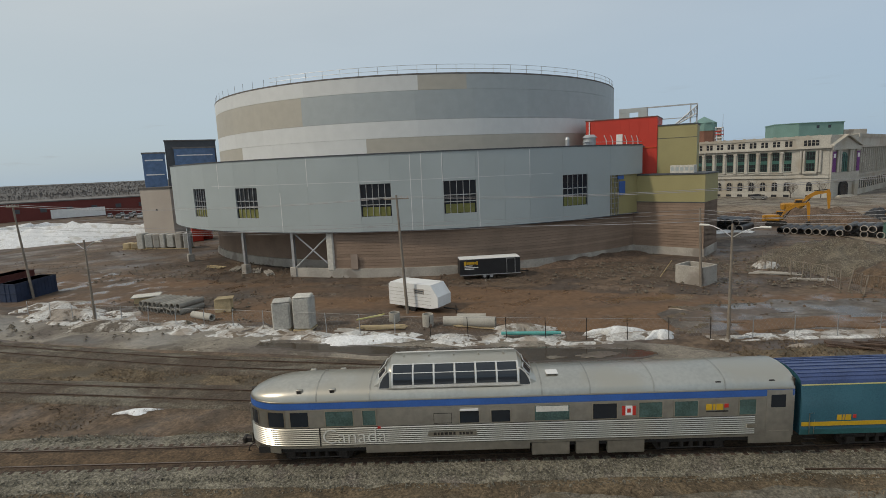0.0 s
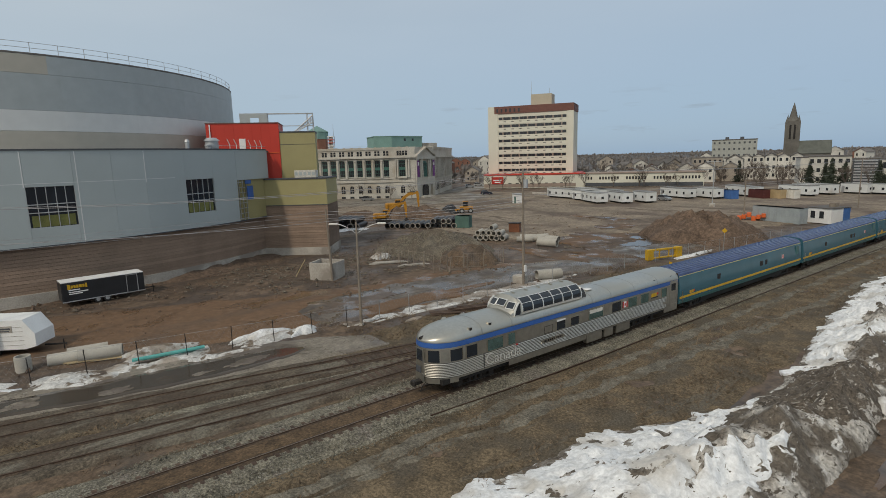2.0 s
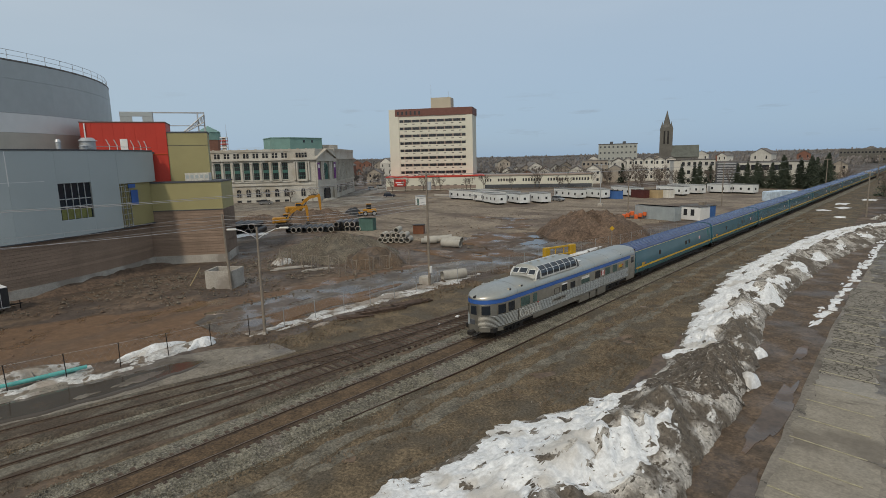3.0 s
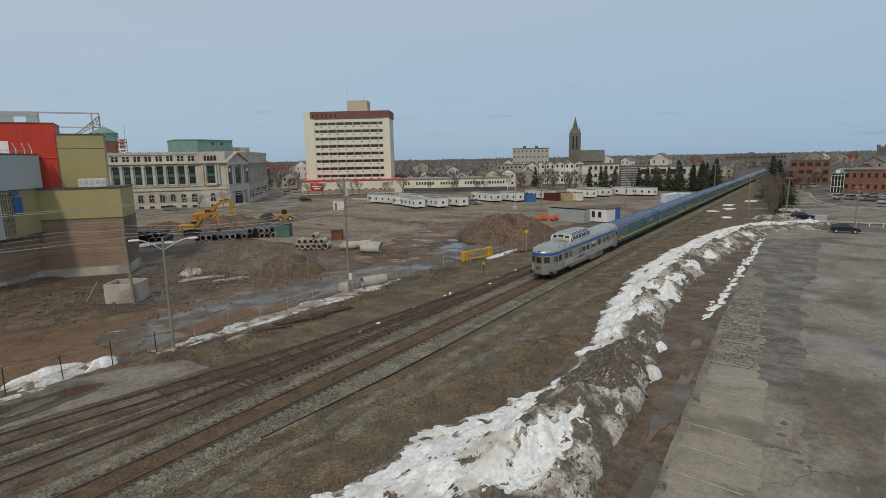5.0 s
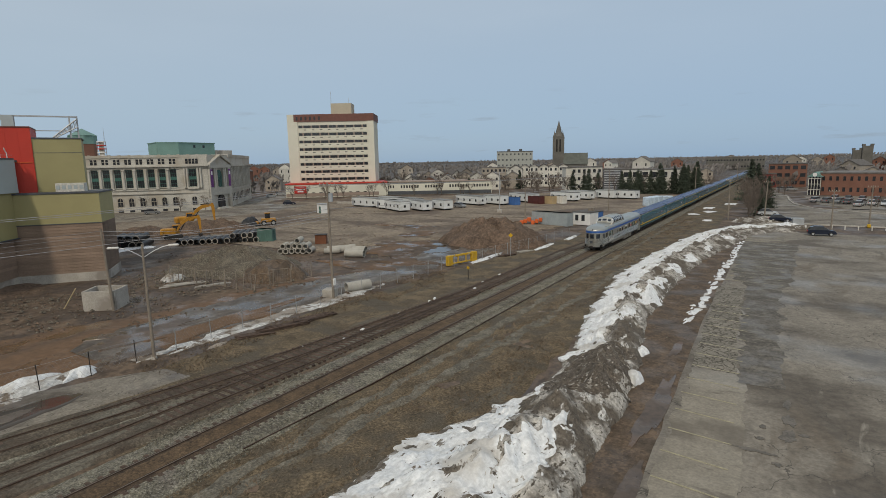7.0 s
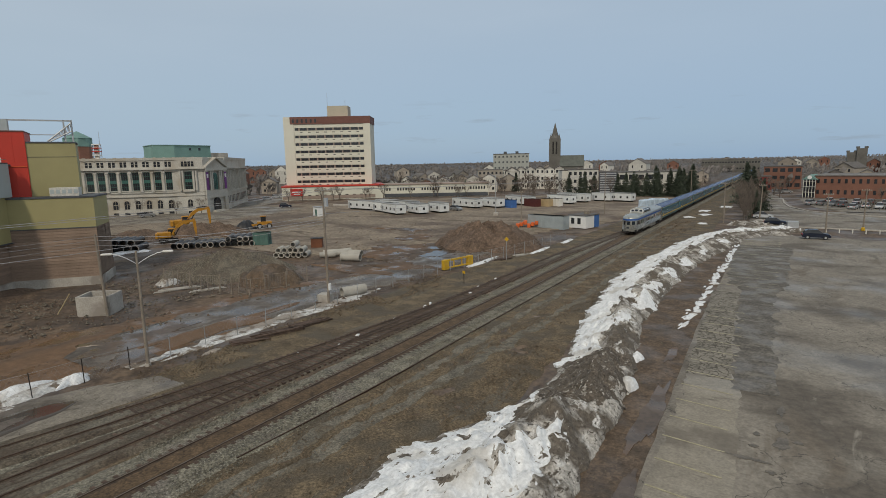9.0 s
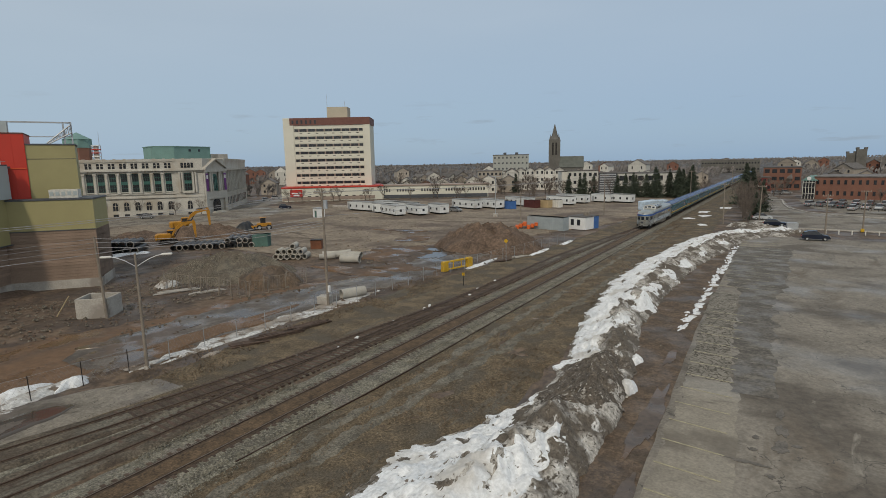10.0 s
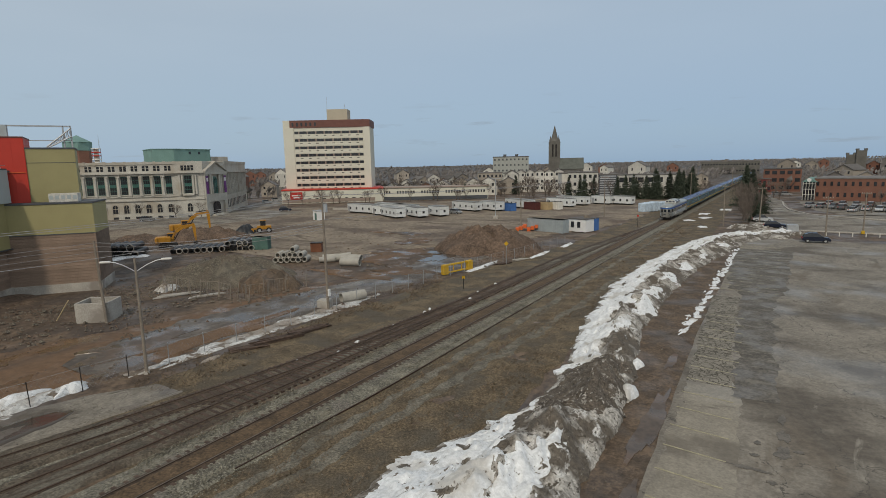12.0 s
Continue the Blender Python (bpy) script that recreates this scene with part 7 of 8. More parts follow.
for k in range(9):
    a = k / 8
    t = thing("material_bag", "row of pale wrapped material stacks", "material stack", pose(-83.0 + 2.2 * a, -67.5 + 13.5 * a, -0.25, 0, 0, random.uniform(-12, 12)), group="material stacks")
    part("wrapped_load", MB().box(0, 0, 0.13 + (0.55 if k < 2 else 1.5), 2.0, random.uniform(1.1, 1.5), 1.1 if k < 2 else 3.0 + random.uniform(-0.4, 0.3), c=0.12), LUMBER if k < 2 else CONC if k % 3 == 1 else SHEETING, t)
    part("pallet", MB().box(0, 0, 0.06, 2.0, 1.8, 0.14), LUMBER, t)
t = thing("tarp_stack", "long stack under pale blue tarpaulin", "material stack", pose(-8.6, 175, -0.25, 0, 0, 64))
for k in range(5):
    part("wrapped_bale", MB().box(-4.6 + k * 2.3, random.uniform(-0.2, 0.2), 1.4, 2.2, 2.4, 2.9 + random.uniform(-0.3, 0.3), c=0.2), mat("pale_blue_tarp", (0.46, 0.56, 0.66), 0.5, var=0.2, scale=1.5), t)
for k in range(8):
    solid("traffic_barrier", MB().box(0, 0, 0.4, 1.8, 0.5, 0.85, c=0.1), CONC, "pale concrete traffic barrier", "barrier", pose(-112.5 + k * 1.1 * 1.7, 144.2 + k * 0.4, -0.25, 0, 0, 15 + random.uniform(-20, 20)), group="traffic barriers")


def excavator(x, y, rz, s, mt, label):
    t = thing("excavator", label, "excavator", pose(x, y, -0.25, 0, 0, rz))
    for sy in (-1.15, 1.15):
        part("crawler_track", MB().loft([[(px * s, (sy + d) * s, pz * s) for px, pz in ((-2.0, 0.35), (-1.6, 0.02), (1.6, 0.02), (2.0, 0.35), (1.7, 0.8), (-1.7, 0.8))] for d in (-0.3, 0.3)], closed=True, caps=True), TYRE, t)
    part("turntable", MB().cyl((0, 0, 0.8 * s), (0, 0, 1.05 * s), 0.8 * s, n=16), GREASE, t)
    house = part("house", MB().box(-0.9 * s, 0.2 * s, 1.7 * s, 2.9 * s, 2.3 * s, 1.25 * s, c=0.12), mt, t)
    part("counterweight", MB().box(-2.3 * s, 0, 1.6 * s, 0.6 * s, 2.6 * s, 1.2 * s, c=0.15), mt, house)
    cab = part("cab", MB().box(0.6 * s, 0.75 * s, 2.1 * s, 1.4 * s, 1.0 * s, 1.9 * s, c=0.1), mt, t)
    part("cab_window", MB().box(0.66 * s, 0.75 * s, 2.4 * s, 1.45 * s, 1.04 * s, 0.9 * s), DARKWIN, cab)
    boom = MB()
    pts = [(0.5, 1.4), (1.7, 3.3), (3.2, 4.3), (5.4, 4.6)]
    rings = []
    for k, (px, pz) in enumerate(pts):
        w = (0.30, 0.42, 0.38, 0.22)[k]
        rings.append([(px * s, q * s, (pz + e) * s) for q, e in ((-0.2, -w), (0.2, -w), (0.2, w), (-0.2, w))])
    part("boom", boom.loft(rings, closed=True, caps=True), mt, t, "cranked digger boom")
    part("stick", MB().loft([[(px * s, q * s, pz * s) for q, px, pz in ((-0.16, x - w, z), (0.16, x - w, z), (0.16, x + w, z), (-0.16, x + w, z))] for x, z, w in ((5.3, 5.0, 0.2), (5.4, 4.2, 0.34), (5.6, 1.0, 0.16))], closed=True, caps=True), mt, t)
    part("ram", MB().cyl((1.3 * s, 0.25 * s, 1.5 * s), (2.6 * s, 0.25 * s, 3.6 * s), 0.09 * s), GREASE, t, "boom ram")
    part("ram", MB().cyl((2.9 * s, 0, 4.75 * s), (5.2 * s, 0, 5.0 * s), 0.09 * s), GREASE, t, "stick ram")
    part("bucket", MB().loft([[(px * s, q * s, pz * s) for px, pz in ((5.7, 1.1), (5.0, 0.8), (5.1, 0.2), (5.7, 0.1), (6.0, 0.6))] for q in (-0.6, 0.6)], closed=True, caps=True), GREASE, t)


excavator(-79.9, 61.2, 59, 0.92, MACHINE, "yellow crawler excavator working on an earth heap")
excavator(-97.4, 75.5, 66, 1.1, MACHINE, "second yellow excavator with raised boom")


RUSTY_BIN = mat("rust_brown_steel", (0.16, 0.062, 0.032), 0.8, var=0.25)


def loader(x, y, rz):
    t = thing("wheel_loader", "yellow wheel loader parked on the yard", "loader", pose(x, y, -0.25, 0, 0, rz))
    part("body", MB().box(0, 0, 1.3, 3.4, 1.5, 0.9, c=0.12), MACHINE, t)
    part("cab", MB().box(0.2, 0, 2.3, 1.2, 1.2, 1.3, c=0.08), DARKWIN, t)
    part("cab_roof", MB().box(0.2, 0, 3.0, 1.4, 1.4, 0.1), MACHINE, t)
    part("bucket", MB().box(2.8, 0, 0.7, 0.9, 2.3, 1.0, c=0.1), MACHINE, t)
    part("arm", MB().box(2.0, 0.6, 1.0, 1.8, 0.15, 0.25).box(2.0, -0.6, 1.0, 1.8, 0.15, 0.25), MACHINE, t)
    for sx in (-1.1, 1.1):
        for sy in (-0.85, 0.85):
            wheel(t, sx, sy, 0.65, 0.65, 0.4, False)


loader(-81.1, 86.3, 231)
blob("covered_heap", -83.7, 82.8, 2.4, 2.0, -0.3, PIPE_BLACK, "heap under a black plastic sheet", rz=40, h=2.2, rings=8, n=36, jag=0.3, kind="", category="heap", seed=2.0)
t = thing("rusty_skip", "small rust-brown steel bin on the mud", "skip", pose(-46.8, 69.8, -0.25, 0, 0, 35))
part("bin", MB().box(0, 0, 0.85, 2.0, 1.6, 1.7, c=0.04), RUSTY_BIN, t)
part("rim", MB().box(0, 0, 1.74, 2.1, 1.7, 0.1), GREASE, t)
t = thing("warning_sign", "yellow diamond sign on a thin post", "sign", pose(-10.2, 73.7, -0.25, 0, 0, 25))
part("post", MB().cyl((0, 0, 0), (0, 0, 3.33), 0.045), GALV, t)
part("sign_plate", MB().loft([[(px, y, 3.23 + pz) for px, pz in ((-0.36, 0), (0, -0.36), (0.36, 0), (0, 0.36))] for y in (-0.07, -0.045)], closed=True, caps=True), YELLOW, t)


def site_shed():
    t = thing("site_shed", "small white and green site shed", "shed", pose(-91.5, 113.6, -0.25, 0, 0, -19))
    part("body", MB().box(0, 1.2, 1.4, 3.0, 2.4, 2.7, c=0.03), WHITE, t)
    part("door", MB().box(0.4, -0.02, 1.1, 1.2, 0.06, 2.0), GREENBOX, t)
    part("roof", MB().box(0, 1.2, 2.82, 3.3, 2.7, 0.12), GALV, t)


site_shed()
t = thing("switch_stand", "small yellow switch stand beside the siding", "switch stand", pose(-7.6, 56.0, -0.2))
part("mast", MB().cyl((0, 0, 0), (0, 0, 1.4), 0.05), GREASE, t)
part("target", MB().box(0, 0, 1.45, 0.35, 0.05, 0.35), YELLOW, t)
t = thing("switch_stand", "dark switch stand beside the main line", "switch stand", pose(-3.4, 131.0, -0.2))
part("mast", MB().cyl((0, 0, 0), (0, 0, 2.6), 0.05), GREASE, t)
part("target", MB().box(0, 0, 2.6, 0.4, 0.05, 0.4), RED, t)


# ---- vehicles ----
def car(x, y, rz, mt, label, tall=1.0):
    t = thing("parked_car", label, "car", pose(x, y, -0.13, 0, 0, rz), group="parked cars")
    prof = [(-2.15, 0.35), (-2.2, 0.7), (-2.05, 0.95), (-1.5, 1.0), (-0.95, 1.05), (0.95, 1.02), (1.95, 0.88), (2.2, 0.6), (2.15, 0.32)]
    mb = MB()
    mb.loft([[(px, d, pz * tall) for px, pz in prof] for d in (-0.86, -0.7, 0.7, 0.86)], closed=True, caps=True)
    body = part("body", mb, mt, t)
    cab = [(-2.0, 0.98), (-1.75, 1.45), (-1.2, 1.62), (0.2, 1.62), (1.05, 1.02)]
    cm = MB()
    cm.loft([[(px, d * (1 if pz < 1.2 else 0.86), pz * tall) for px, pz in cab] for d in (-0.8, 0.8)], closed=True, caps=True)
    part("cabin", cm, DARKWIN, t, "dark glazed cabin")
    part("roof", MB().box(-0.55, 0, 1.63 * tall, 1.5, 1.3, 0.05, c=0.02), mt, t)
    for sx in (-1.35, 1.35):
        for sy in (-0.8, 0.8):
            wheel(t, sx, sy, 0.34, 0.34, 0.22, False)
    for sy in (-0.6, 0.6):
        part("headlight", MB().box(2.12, sy, 0.68 * tall, 0.08, 0.34, 0.14), LAMPGLASS, t)
        part("tail_light", MB().box(-2.18, sy, 0.8 * tall, 0.06, 0.24, 0.2), RED, t)
    return t


car(30.9, 117.2, 5, CARPAINT, "dark blue sport utility car at the edge of the lot", 1.06)
car(24.2, 139.2, 4, CARPAINT, "dark low car parked behind the snow bank", 0.9)
car(-126.0, 133.0, 40, CARPAINT, "black pickup on the far street", 1.05)
proto = car(42, 188, 75, CARPAINT2, "parked car before the brick building")
for k in range(13):
    u = k / 12
    copy_thing(proto, pose(33 + 30 * u + random.uniform(-0.4, 0.4), 202 - 13 * math.sin(u * 1.6) - 2 * u, -0.12, 0, 0, 60 + 40 * u + random.choice((0, 180))))
for k in range(8):
    copy_thing(proto, pose(38 + k * 3.4, 212 - k * 1.2, -0.12, 0, 0, 75))
for x, y, rz in ((-139.5, 90.4, 46), (-61.6, 144.6, -16), (21.4, 152, 8), (-168, 160, 60), (-176, 172, 60), (-190, 190, 55), (23, 262, 10), (26, 264, 12)):
    copy_thing(proto, pose(x, y, -0.1, 0, 0, rz))
for k in range(26):
    copy_thing(proto, pose(-165 - (k % 9) * 3.6 - (k // 9) * 6, -118 - (k // 9) * 7 + (k % 9) * 2.5, -0.2, 0, 0, random.choice((30, 210))))


# ---- street furniture beyond the lot ----
kerb = [(25.1, 225), (25.6, 205), (27.0, 190), (31.3, 176.8), (36, 170.5), (45, 166), (60, 162), (85, 158)]
for name, pts, off in (("kerb_line", kerb, 0.0), ("kerb_line", [(20.5, 135.2), (34, 135.0), (60, 133.5), (90, 131)], 0.0)):
    solid(name, MB().loft([[(x - 0.2, y - 0.2, -0.2), (x - 0.2, y - 0.2, 0.06), (x + 0.2, y + 0.2, 0.06), (x + 0.2, y + 0.2, -0.2)] for x, y in pts], closed=True, caps=True), CONC, "pale concrete kerb along the street", "kerb", kind="structure")
for k in range(16):
    u = k / 15
    x, y = 31.5 + 30 * u, 199 - 17 * math.sin(u * 1.5) - 3 * u
    solid("bollard", MB().cyl((0, 0, 0), (0, 0, 0.9), 0.09, n=8), CHARCOAL, "dark steel bollard before the car park", "bollard", pose(x, y, -0.2), group="bollards")
for k in range(9):
    solid("bollard", MB().cyl((0, 0, 0), (0, 0, 0.8), 0.1, n=8), SIDING, "short pale post at the lot edge", "bollard", pose(33 + k * 2.1, 128.5 + k * 0.2, -0.2), group="lot posts")
t = thing("utility_cabinet", "pale grey transformer cabinet beside the lot", "utility cabinet", pose(27.4, 131.5, -0.2, 0, 0, 8))
part("cabinet", MB().box(0, 0, 0.85, 2.0, 1.5, 1.7, c=0.05), GALV, t)
part("cabinet_base", MB().box(0, 0, 0.05, 2.4, 1.9, 0.14), CONC, t)
solid("pole_guard", MB().box(0, 0, 0.35, 0.6, 0.6, 0.7, c=0.1), YELLOW, "yellow guard round a pole foot", "guard", pose(39.3, 134.3, -0.2))

for x, y, rz, l, h in ((-92.7, -57.9, 30, 3.2, 3.0), (-96.0, -57.2, 20, 2.2, 2.6)):
    solid("red_container", MB().box(0, 0, h / 2, l, 2.2, h, c=0.05), RED_CLAD, "red steel storage container behind the arena columns", "container", pose(x, y, -0.25, 0, 0, rz))

# ---- buildings ----
def frame_on(a, b):
    """Pose whose x runs from a to b on the ground and whose -y looks out of that face."""
    return pose(a[0], a[1], -0.3, 0, 0, math.degrees(math.atan2(b[1] - a[1], b[0] - a[0]))), math.hypot(b[0] - a[0], b[1] - a[1])


def block(t, name, x0, x1, y0, y1, z0, z1, mt, label="", c=0.0):
    return part(name, MB().box((x0 + x1) / 2, (y0 + y1) / 2, (z0 + z1) / 2, x1 - x0, y1 - y0, z1 - z0, c=c), mt, t, label)


def hotel():
    m, w = frame_on((-166.6, 170.6), (-133.9, 191.0))
    t = thing("hotel_tower", "cream ten-storey hotel tower with maroon roof band", "hotel", m)
    d = 15.0
    block(t, "wall", 0, w, 0, d, 0, 33.4, CREAM, "cream rendered walls")
    block(t, "parapet", -0.05, 3.0, -0.15, d, 33.4, 36.4, CREAM)
    block(t, "roof_band", 3.0, w + 0.3, -0.35, d + 0.1, 33.2, 36.4, MAROON, "maroon roof band")
    block(t, "side_pier", w - 2.6, w + 0.25, -0.3, 0.0, 0, 33.2, CREAM)
    block(t, "side_pier", 0, 4.6, -0.3, 0.0, 0, 33.4, CREAM)
    for k in range(9):
        z = 31.0 - 3.33 * k
        row = block(t, "window_band", 5.0, w - 3.0, -0.06, 0.02, z - 0.58, z + 0.58, DARKWIN, "recessed dark window band")
        n = 16
        for i in range(n + 1):
            x = 5.0 + (w - 8.0) * i / n
            block(row, "mullion", x - 0.07 - 0.22 * (i % 2), x + 0.07 + 0.22 * (i % 2), -0.12, -0.04, z - 0.58, z + 0.58, TANPANEL if i % 2 else CHARCOAL)
        for i in range(8):
            x = 6.0 + (w - 9.5) * (i + 0.5) / 8
            block(row, "vent", x - 0.55, x + 0.55, -0.05, 0.01, z - 1.55, z - 1.2, ROOFING)
        block(t, "spandrel", 5.0, w - 3.0, -0.1, 0.0, z - 2.5, z - 1.75, CREAM)
    for i in range(6):
        x = 4.0 + 2.0 * i
        block(t, "band_window", x, x + 0.8, -0.4, -0.3, 33.8, 35.4, DARKWIN)
    pent = block(t, "penthouse", w * 0.5, w * 0.74, 3, 11, 36.4, 41.3, mat("buff_plant_room", (0.47, 0.42, 0.33), 0.8, var=0.08, scale=0.2), "buff rooftop plant room")
    part("antenna", MB().cyl((w * 0.5, 4, 36.4), (w * 0.5, 4, 47), 0.12, 0.04).cyl((w * 0.7, 6, 41), (w * 0.7, 6, 44), 0.08), GALV, t)
    # podium with a red band and sign
    m2, w2 = frame_on((-158.8, 160.4), (-126.0, 190.0))
    p = thing("hotel_podium", "low cream hotel podium with red roof edge", "building", m2)
    block(p, "wall", 0, w2, 0, 24, 0, 5.5, CREAM)
    block(p, "red_edge", -0.1, w2 + 0.1, -0.25, 24, 5.65, 6.15, RED_CLAD, "red roof edge")
    block(p, "lower_band", 0.2, w2 - 4, -0.12, 0, 0.4, 1.9, TANPANEL)
    sign = block(p, "sign", 3.6, 8.8, -0.35, -0.1, 1.9, 5.0, RED, "red sign with white lettering bars")
    for i, (a, b) in enumerate(((4.3, 8.1), (5.0, 7.6))):
        block(sign, "lettering_bar", a, b, -0.4, -0.34, 3.3 - i * 0.9, 3.8 - i * 0.9, WHITE)
    for i in range(8):
        block(p, "window", 11 + i * 3.2, 12.4 + i * 3.2, -0.1, 0.02, 0.3, 2.2, DARKWIN)


def low_motel():
    m, w = frame_on((-128.0, 190.5), (-88.0, 217.5))
    t = thing("motel_wing", "long low cream motel wing with a window row", "building", m)
    block(t, "wall", 0, w, 0, 14, 0, 5.6, CREAM)
    block(t, "roof_edge", -0.2, w + 0.2, -0.4, 14.3, 5.6, 6.0, TANPANEL)
    block(t, "arcade", 0.3, w - 0.3, -0.2, 0.0, 0.2, 1.7, CHARCOAL, "dark ground floor")
    n = 38
    for i in range(n):
        if i % 9 in (3, 4):
            continue
        x = 1 + (w - 2) * i / n
        block(t, "window", x, x + 0.7, -0.06, 0.02, 3.1, 4.3, DARKWIN)


def arch_mesh(x, half, z0, spring, y0, y1):
    pts = [(x - half, z0)] + [(x - half * math.cos(math.pi * j / 8), spring + half * math.sin(math.pi * j / 8)) for j in range(9)] + [(x + half, z0)]
    return MB().loft([[(px, yy, pz) for px, pz in pts] for yy in (y0, y1)], closed=True, caps=True)


def tall_bay(t, x, half, flank):
    """One bay: basement light, arched window, tall window with spandrel, attic lights."""
    win = block(t, "tall_window", x - half, x + half, -0.06, 0.05, 8.0, 13.7, GREEN_GLASS, "tall window with green spandrel panels")
    for z0, z1 in ((8.1, 10.3), (11.3, 13.6)):
        for i in range(3):
            xa = x - half + 0.08 + i * (2 * half - 0.1) / 3
            block(win, "pane", xa, xa + (2 * half - 0.1) / 3 - 0.07, -0.11, -0.05, z0, z1, DARKWIN)
        block(win, "glazing_bar", x - half, x + half, -0.13, -0.1, (z0 + z1) / 2 - 0.04, (z0 + z1) / 2 + 0.04, GREEN_GLASS)
    block(win, "window_sill", x - half - 0.15, x + half + 0.15, -0.3, 0.0, 7.75, 8.0, STONE)
    low = part("arched_window", arch_mesh(x, 0.72, 2.1, 4.0, -0.08, 0.05), DARKWIN, t)
    part("arch_surround", MB().sweep([(x - 0.85, -0.1, 2.0)] + [(x - 0.85 * math.cos(math.pi * j / 8), -0.1, 4.0 + 0.85 * math.sin(math.pi * j / 8)) for j in range(9)] + [(x + 0.85, -0.1, 2.0)], 0.13, 4), STONE, low)
    block(low, "glazing_bar", x - 0.04, x + 0.04, -0.12, -0.07, 2.1, 4.7, STONE)
    block(low, "glazing_bar", x - 0.7, x + 0.7, -0.12, -0.07, 3.5, 3.6, STONE)
    block(t, "basement_window", x - 0.75, x + 0.75, -0.40, -0.3, 0.3, 1.0, DARKWIN)
    for k in ((-0.55, 0.55) if not flank else (-1.5, -0.5, 0.5, 1.5)):
        attic = block(t, "attic_window", x + k - 0.38, x + k + 0.38, -0.07, 0.05, 15.4, 17.0, DARKWIN)
        block(attic, "glazing_bar", x + k - 0.36, x + k + 0.36, -0.1, -0.06, 16.2, 16.27, STONE)


def stone_office():
    m, w = frame_on((-163.5, 79.5), (-136.2, 108.3))
    t = thing("stone_office_building", "four-storey beaux-arts limestone office building with green windows", "office building", m)
    d = 40
    # the near face runs on past the left end behind the arena
    block(t, "wall", -30, w, 0, d, 0, 18.0, STONE, "pale limestone walls")
    block(t, "plinth", -30, w + 0.2, -0.35, d, 0, 1.3, STONE)
    block(t, "string_course", -30, w + 0.2, -0.45, 0.3, 5.9, 6.3, STONE)
    block(t, "string_course", -30, w + 0.2, -0.35, 0.3, 7.1, 7.5, STONE)
    block(t, "architrave", -30, w + 0.3, -0.5, 0.3, 13.9, 14.3, STONE)
    block(t, "cornice", -30, w + 0.5, -1.05, d + 0.3, 14.5, 14.95, STONE, "deep projecting cornice")
    block(t, "parapet", -30, w + 0.2, -0.25, d, 17.5, 18.3, STONE)
    for k in range(24):
        x = -29 + k * 2.85
        block(t, "parapet_block", x, x + 0.7, -0.32, 0.2, 17.4, 18.45, STONE)
    for k in range(60):
        x = -20 + k
        block(t, "dentil", x, x + 0.45, -0.75, -0.2, 14.2, 14.5, STONE)
    for k in range(14):
        x = 29.26 - 3.24 * k
        tall_bay(t, x, 0.95, False)
        col = part("engaged_column", MB().cyl((x - 1.62, -0.15, 7.9), (x - 1.62, -0.15, 13.4), 0.46, 0.40, n=12), STONE, t)
        block(col, "capital", x - 2.15, x - 1.09, -0.65, 0.1, 13.4, 13.9, STONE)
        block(col, "column_base", x - 2.12, x - 1.12, -0.6, 0.1, 7.5, 7.9, STONE)
    # end pavilion with coupled columns
    block(t, "pavilion", 31.2, w + 0.02, -0.22, 0.0, 0, 18.1, STONE)
    tall_bay_at = thing("office_pavilion_bay", "pavilion bay with columns either side of a tall window", "building bay", m @ pose(0, -0.25, 0))
    tall_bay(tall_bay_at, 35.1, 1.1, True)
    for x in (32.7, 33.5, 36.75, 37.55):
        part("column", MB().cyl((x, -0.35, 7.6), (x, -0.35, 13.9), 0.36, 0.32, n=12), STONE, tall_bay_at)
    block(tall_bay_at, "balcony", 33.4, 36.8, -0.7, 0.0, 7.3, 7.9, STONE)
    # angled entrance front with pediment
    m2, w2 = frame_on((-136.2, 108.3), (-140.6, 119.4))
    e = thing("stone_entrance", "limestone entrance bay with pediment and arched window", "building", m2)
    block(e, "wall", 0, w2, 0, 8, 0, 18.1, STONE)
    block(e, "pier", 0, 1.5, -0.7, 0.0, 0, 13.9, STONE)
    block(e, "pier", w2 - 1.5, w2, -0.7, 0.0, 0, 13.9, STONE)
    block(e, "lower_storey", 1.5, w2 - 1.5, -0.7, 0.0, 4.9, 7.4, STONE)
    for x in (2.9, 3.9, w2 - 3.9, w2 - 2.9):
        part("column", MB().cyl((x, -0.5, 7.4), (x, -0.5, 13.9), 0.40, 0.35, n=12), STONE, e)
    block(e, "entablature", -0.1, w2 + 0.1, -1.0, 0.2, 13.9, 14.9, STONE)
    ped = MB().loft([[(0.2, y, 14.9), (w2 - 0.2, y, 14.9), (w2 / 2, y, 17.7)] for y in (-0.6, 0.1)], closed=True, caps=True)
    pediment = part("pediment", ped, STONE, e, "triangular stone pediment")
    for xa, xb in ((-0.2, w2 / 2), (w2 + 0.2, w2 / 2)):
        part("raking_cornice", MB().loft([[(x, y, z + h) for y, h in ((-1.3, 0.0), (0.1, 0.0), (0.1, 0.45), (-1.3, 0.45))] for x, z in ((xa, 14.9), (xb, 17.9))], closed=True, caps=True), STONE, pediment)
    part("arched_window", arch_mesh(w2 / 2, 1.55, 7.5, 11.7, -0.1, 0.05), GREEN_GLASS, e, "tall green arched window")
    for k in (-0.75, 0.0, 0.75):
        block(e, "mullion", w2 / 2 + k - 0.06, w2 / 2 + k + 0.06, -0.16, -0.09, 7.5, 12.6, DARKWIN)
    door = part("doorway", arch_mesh(w2 / 2, 1.6, 0.4, 3.2, -0.75, 0.0), DARKWIN, e, "dark arched doorway")
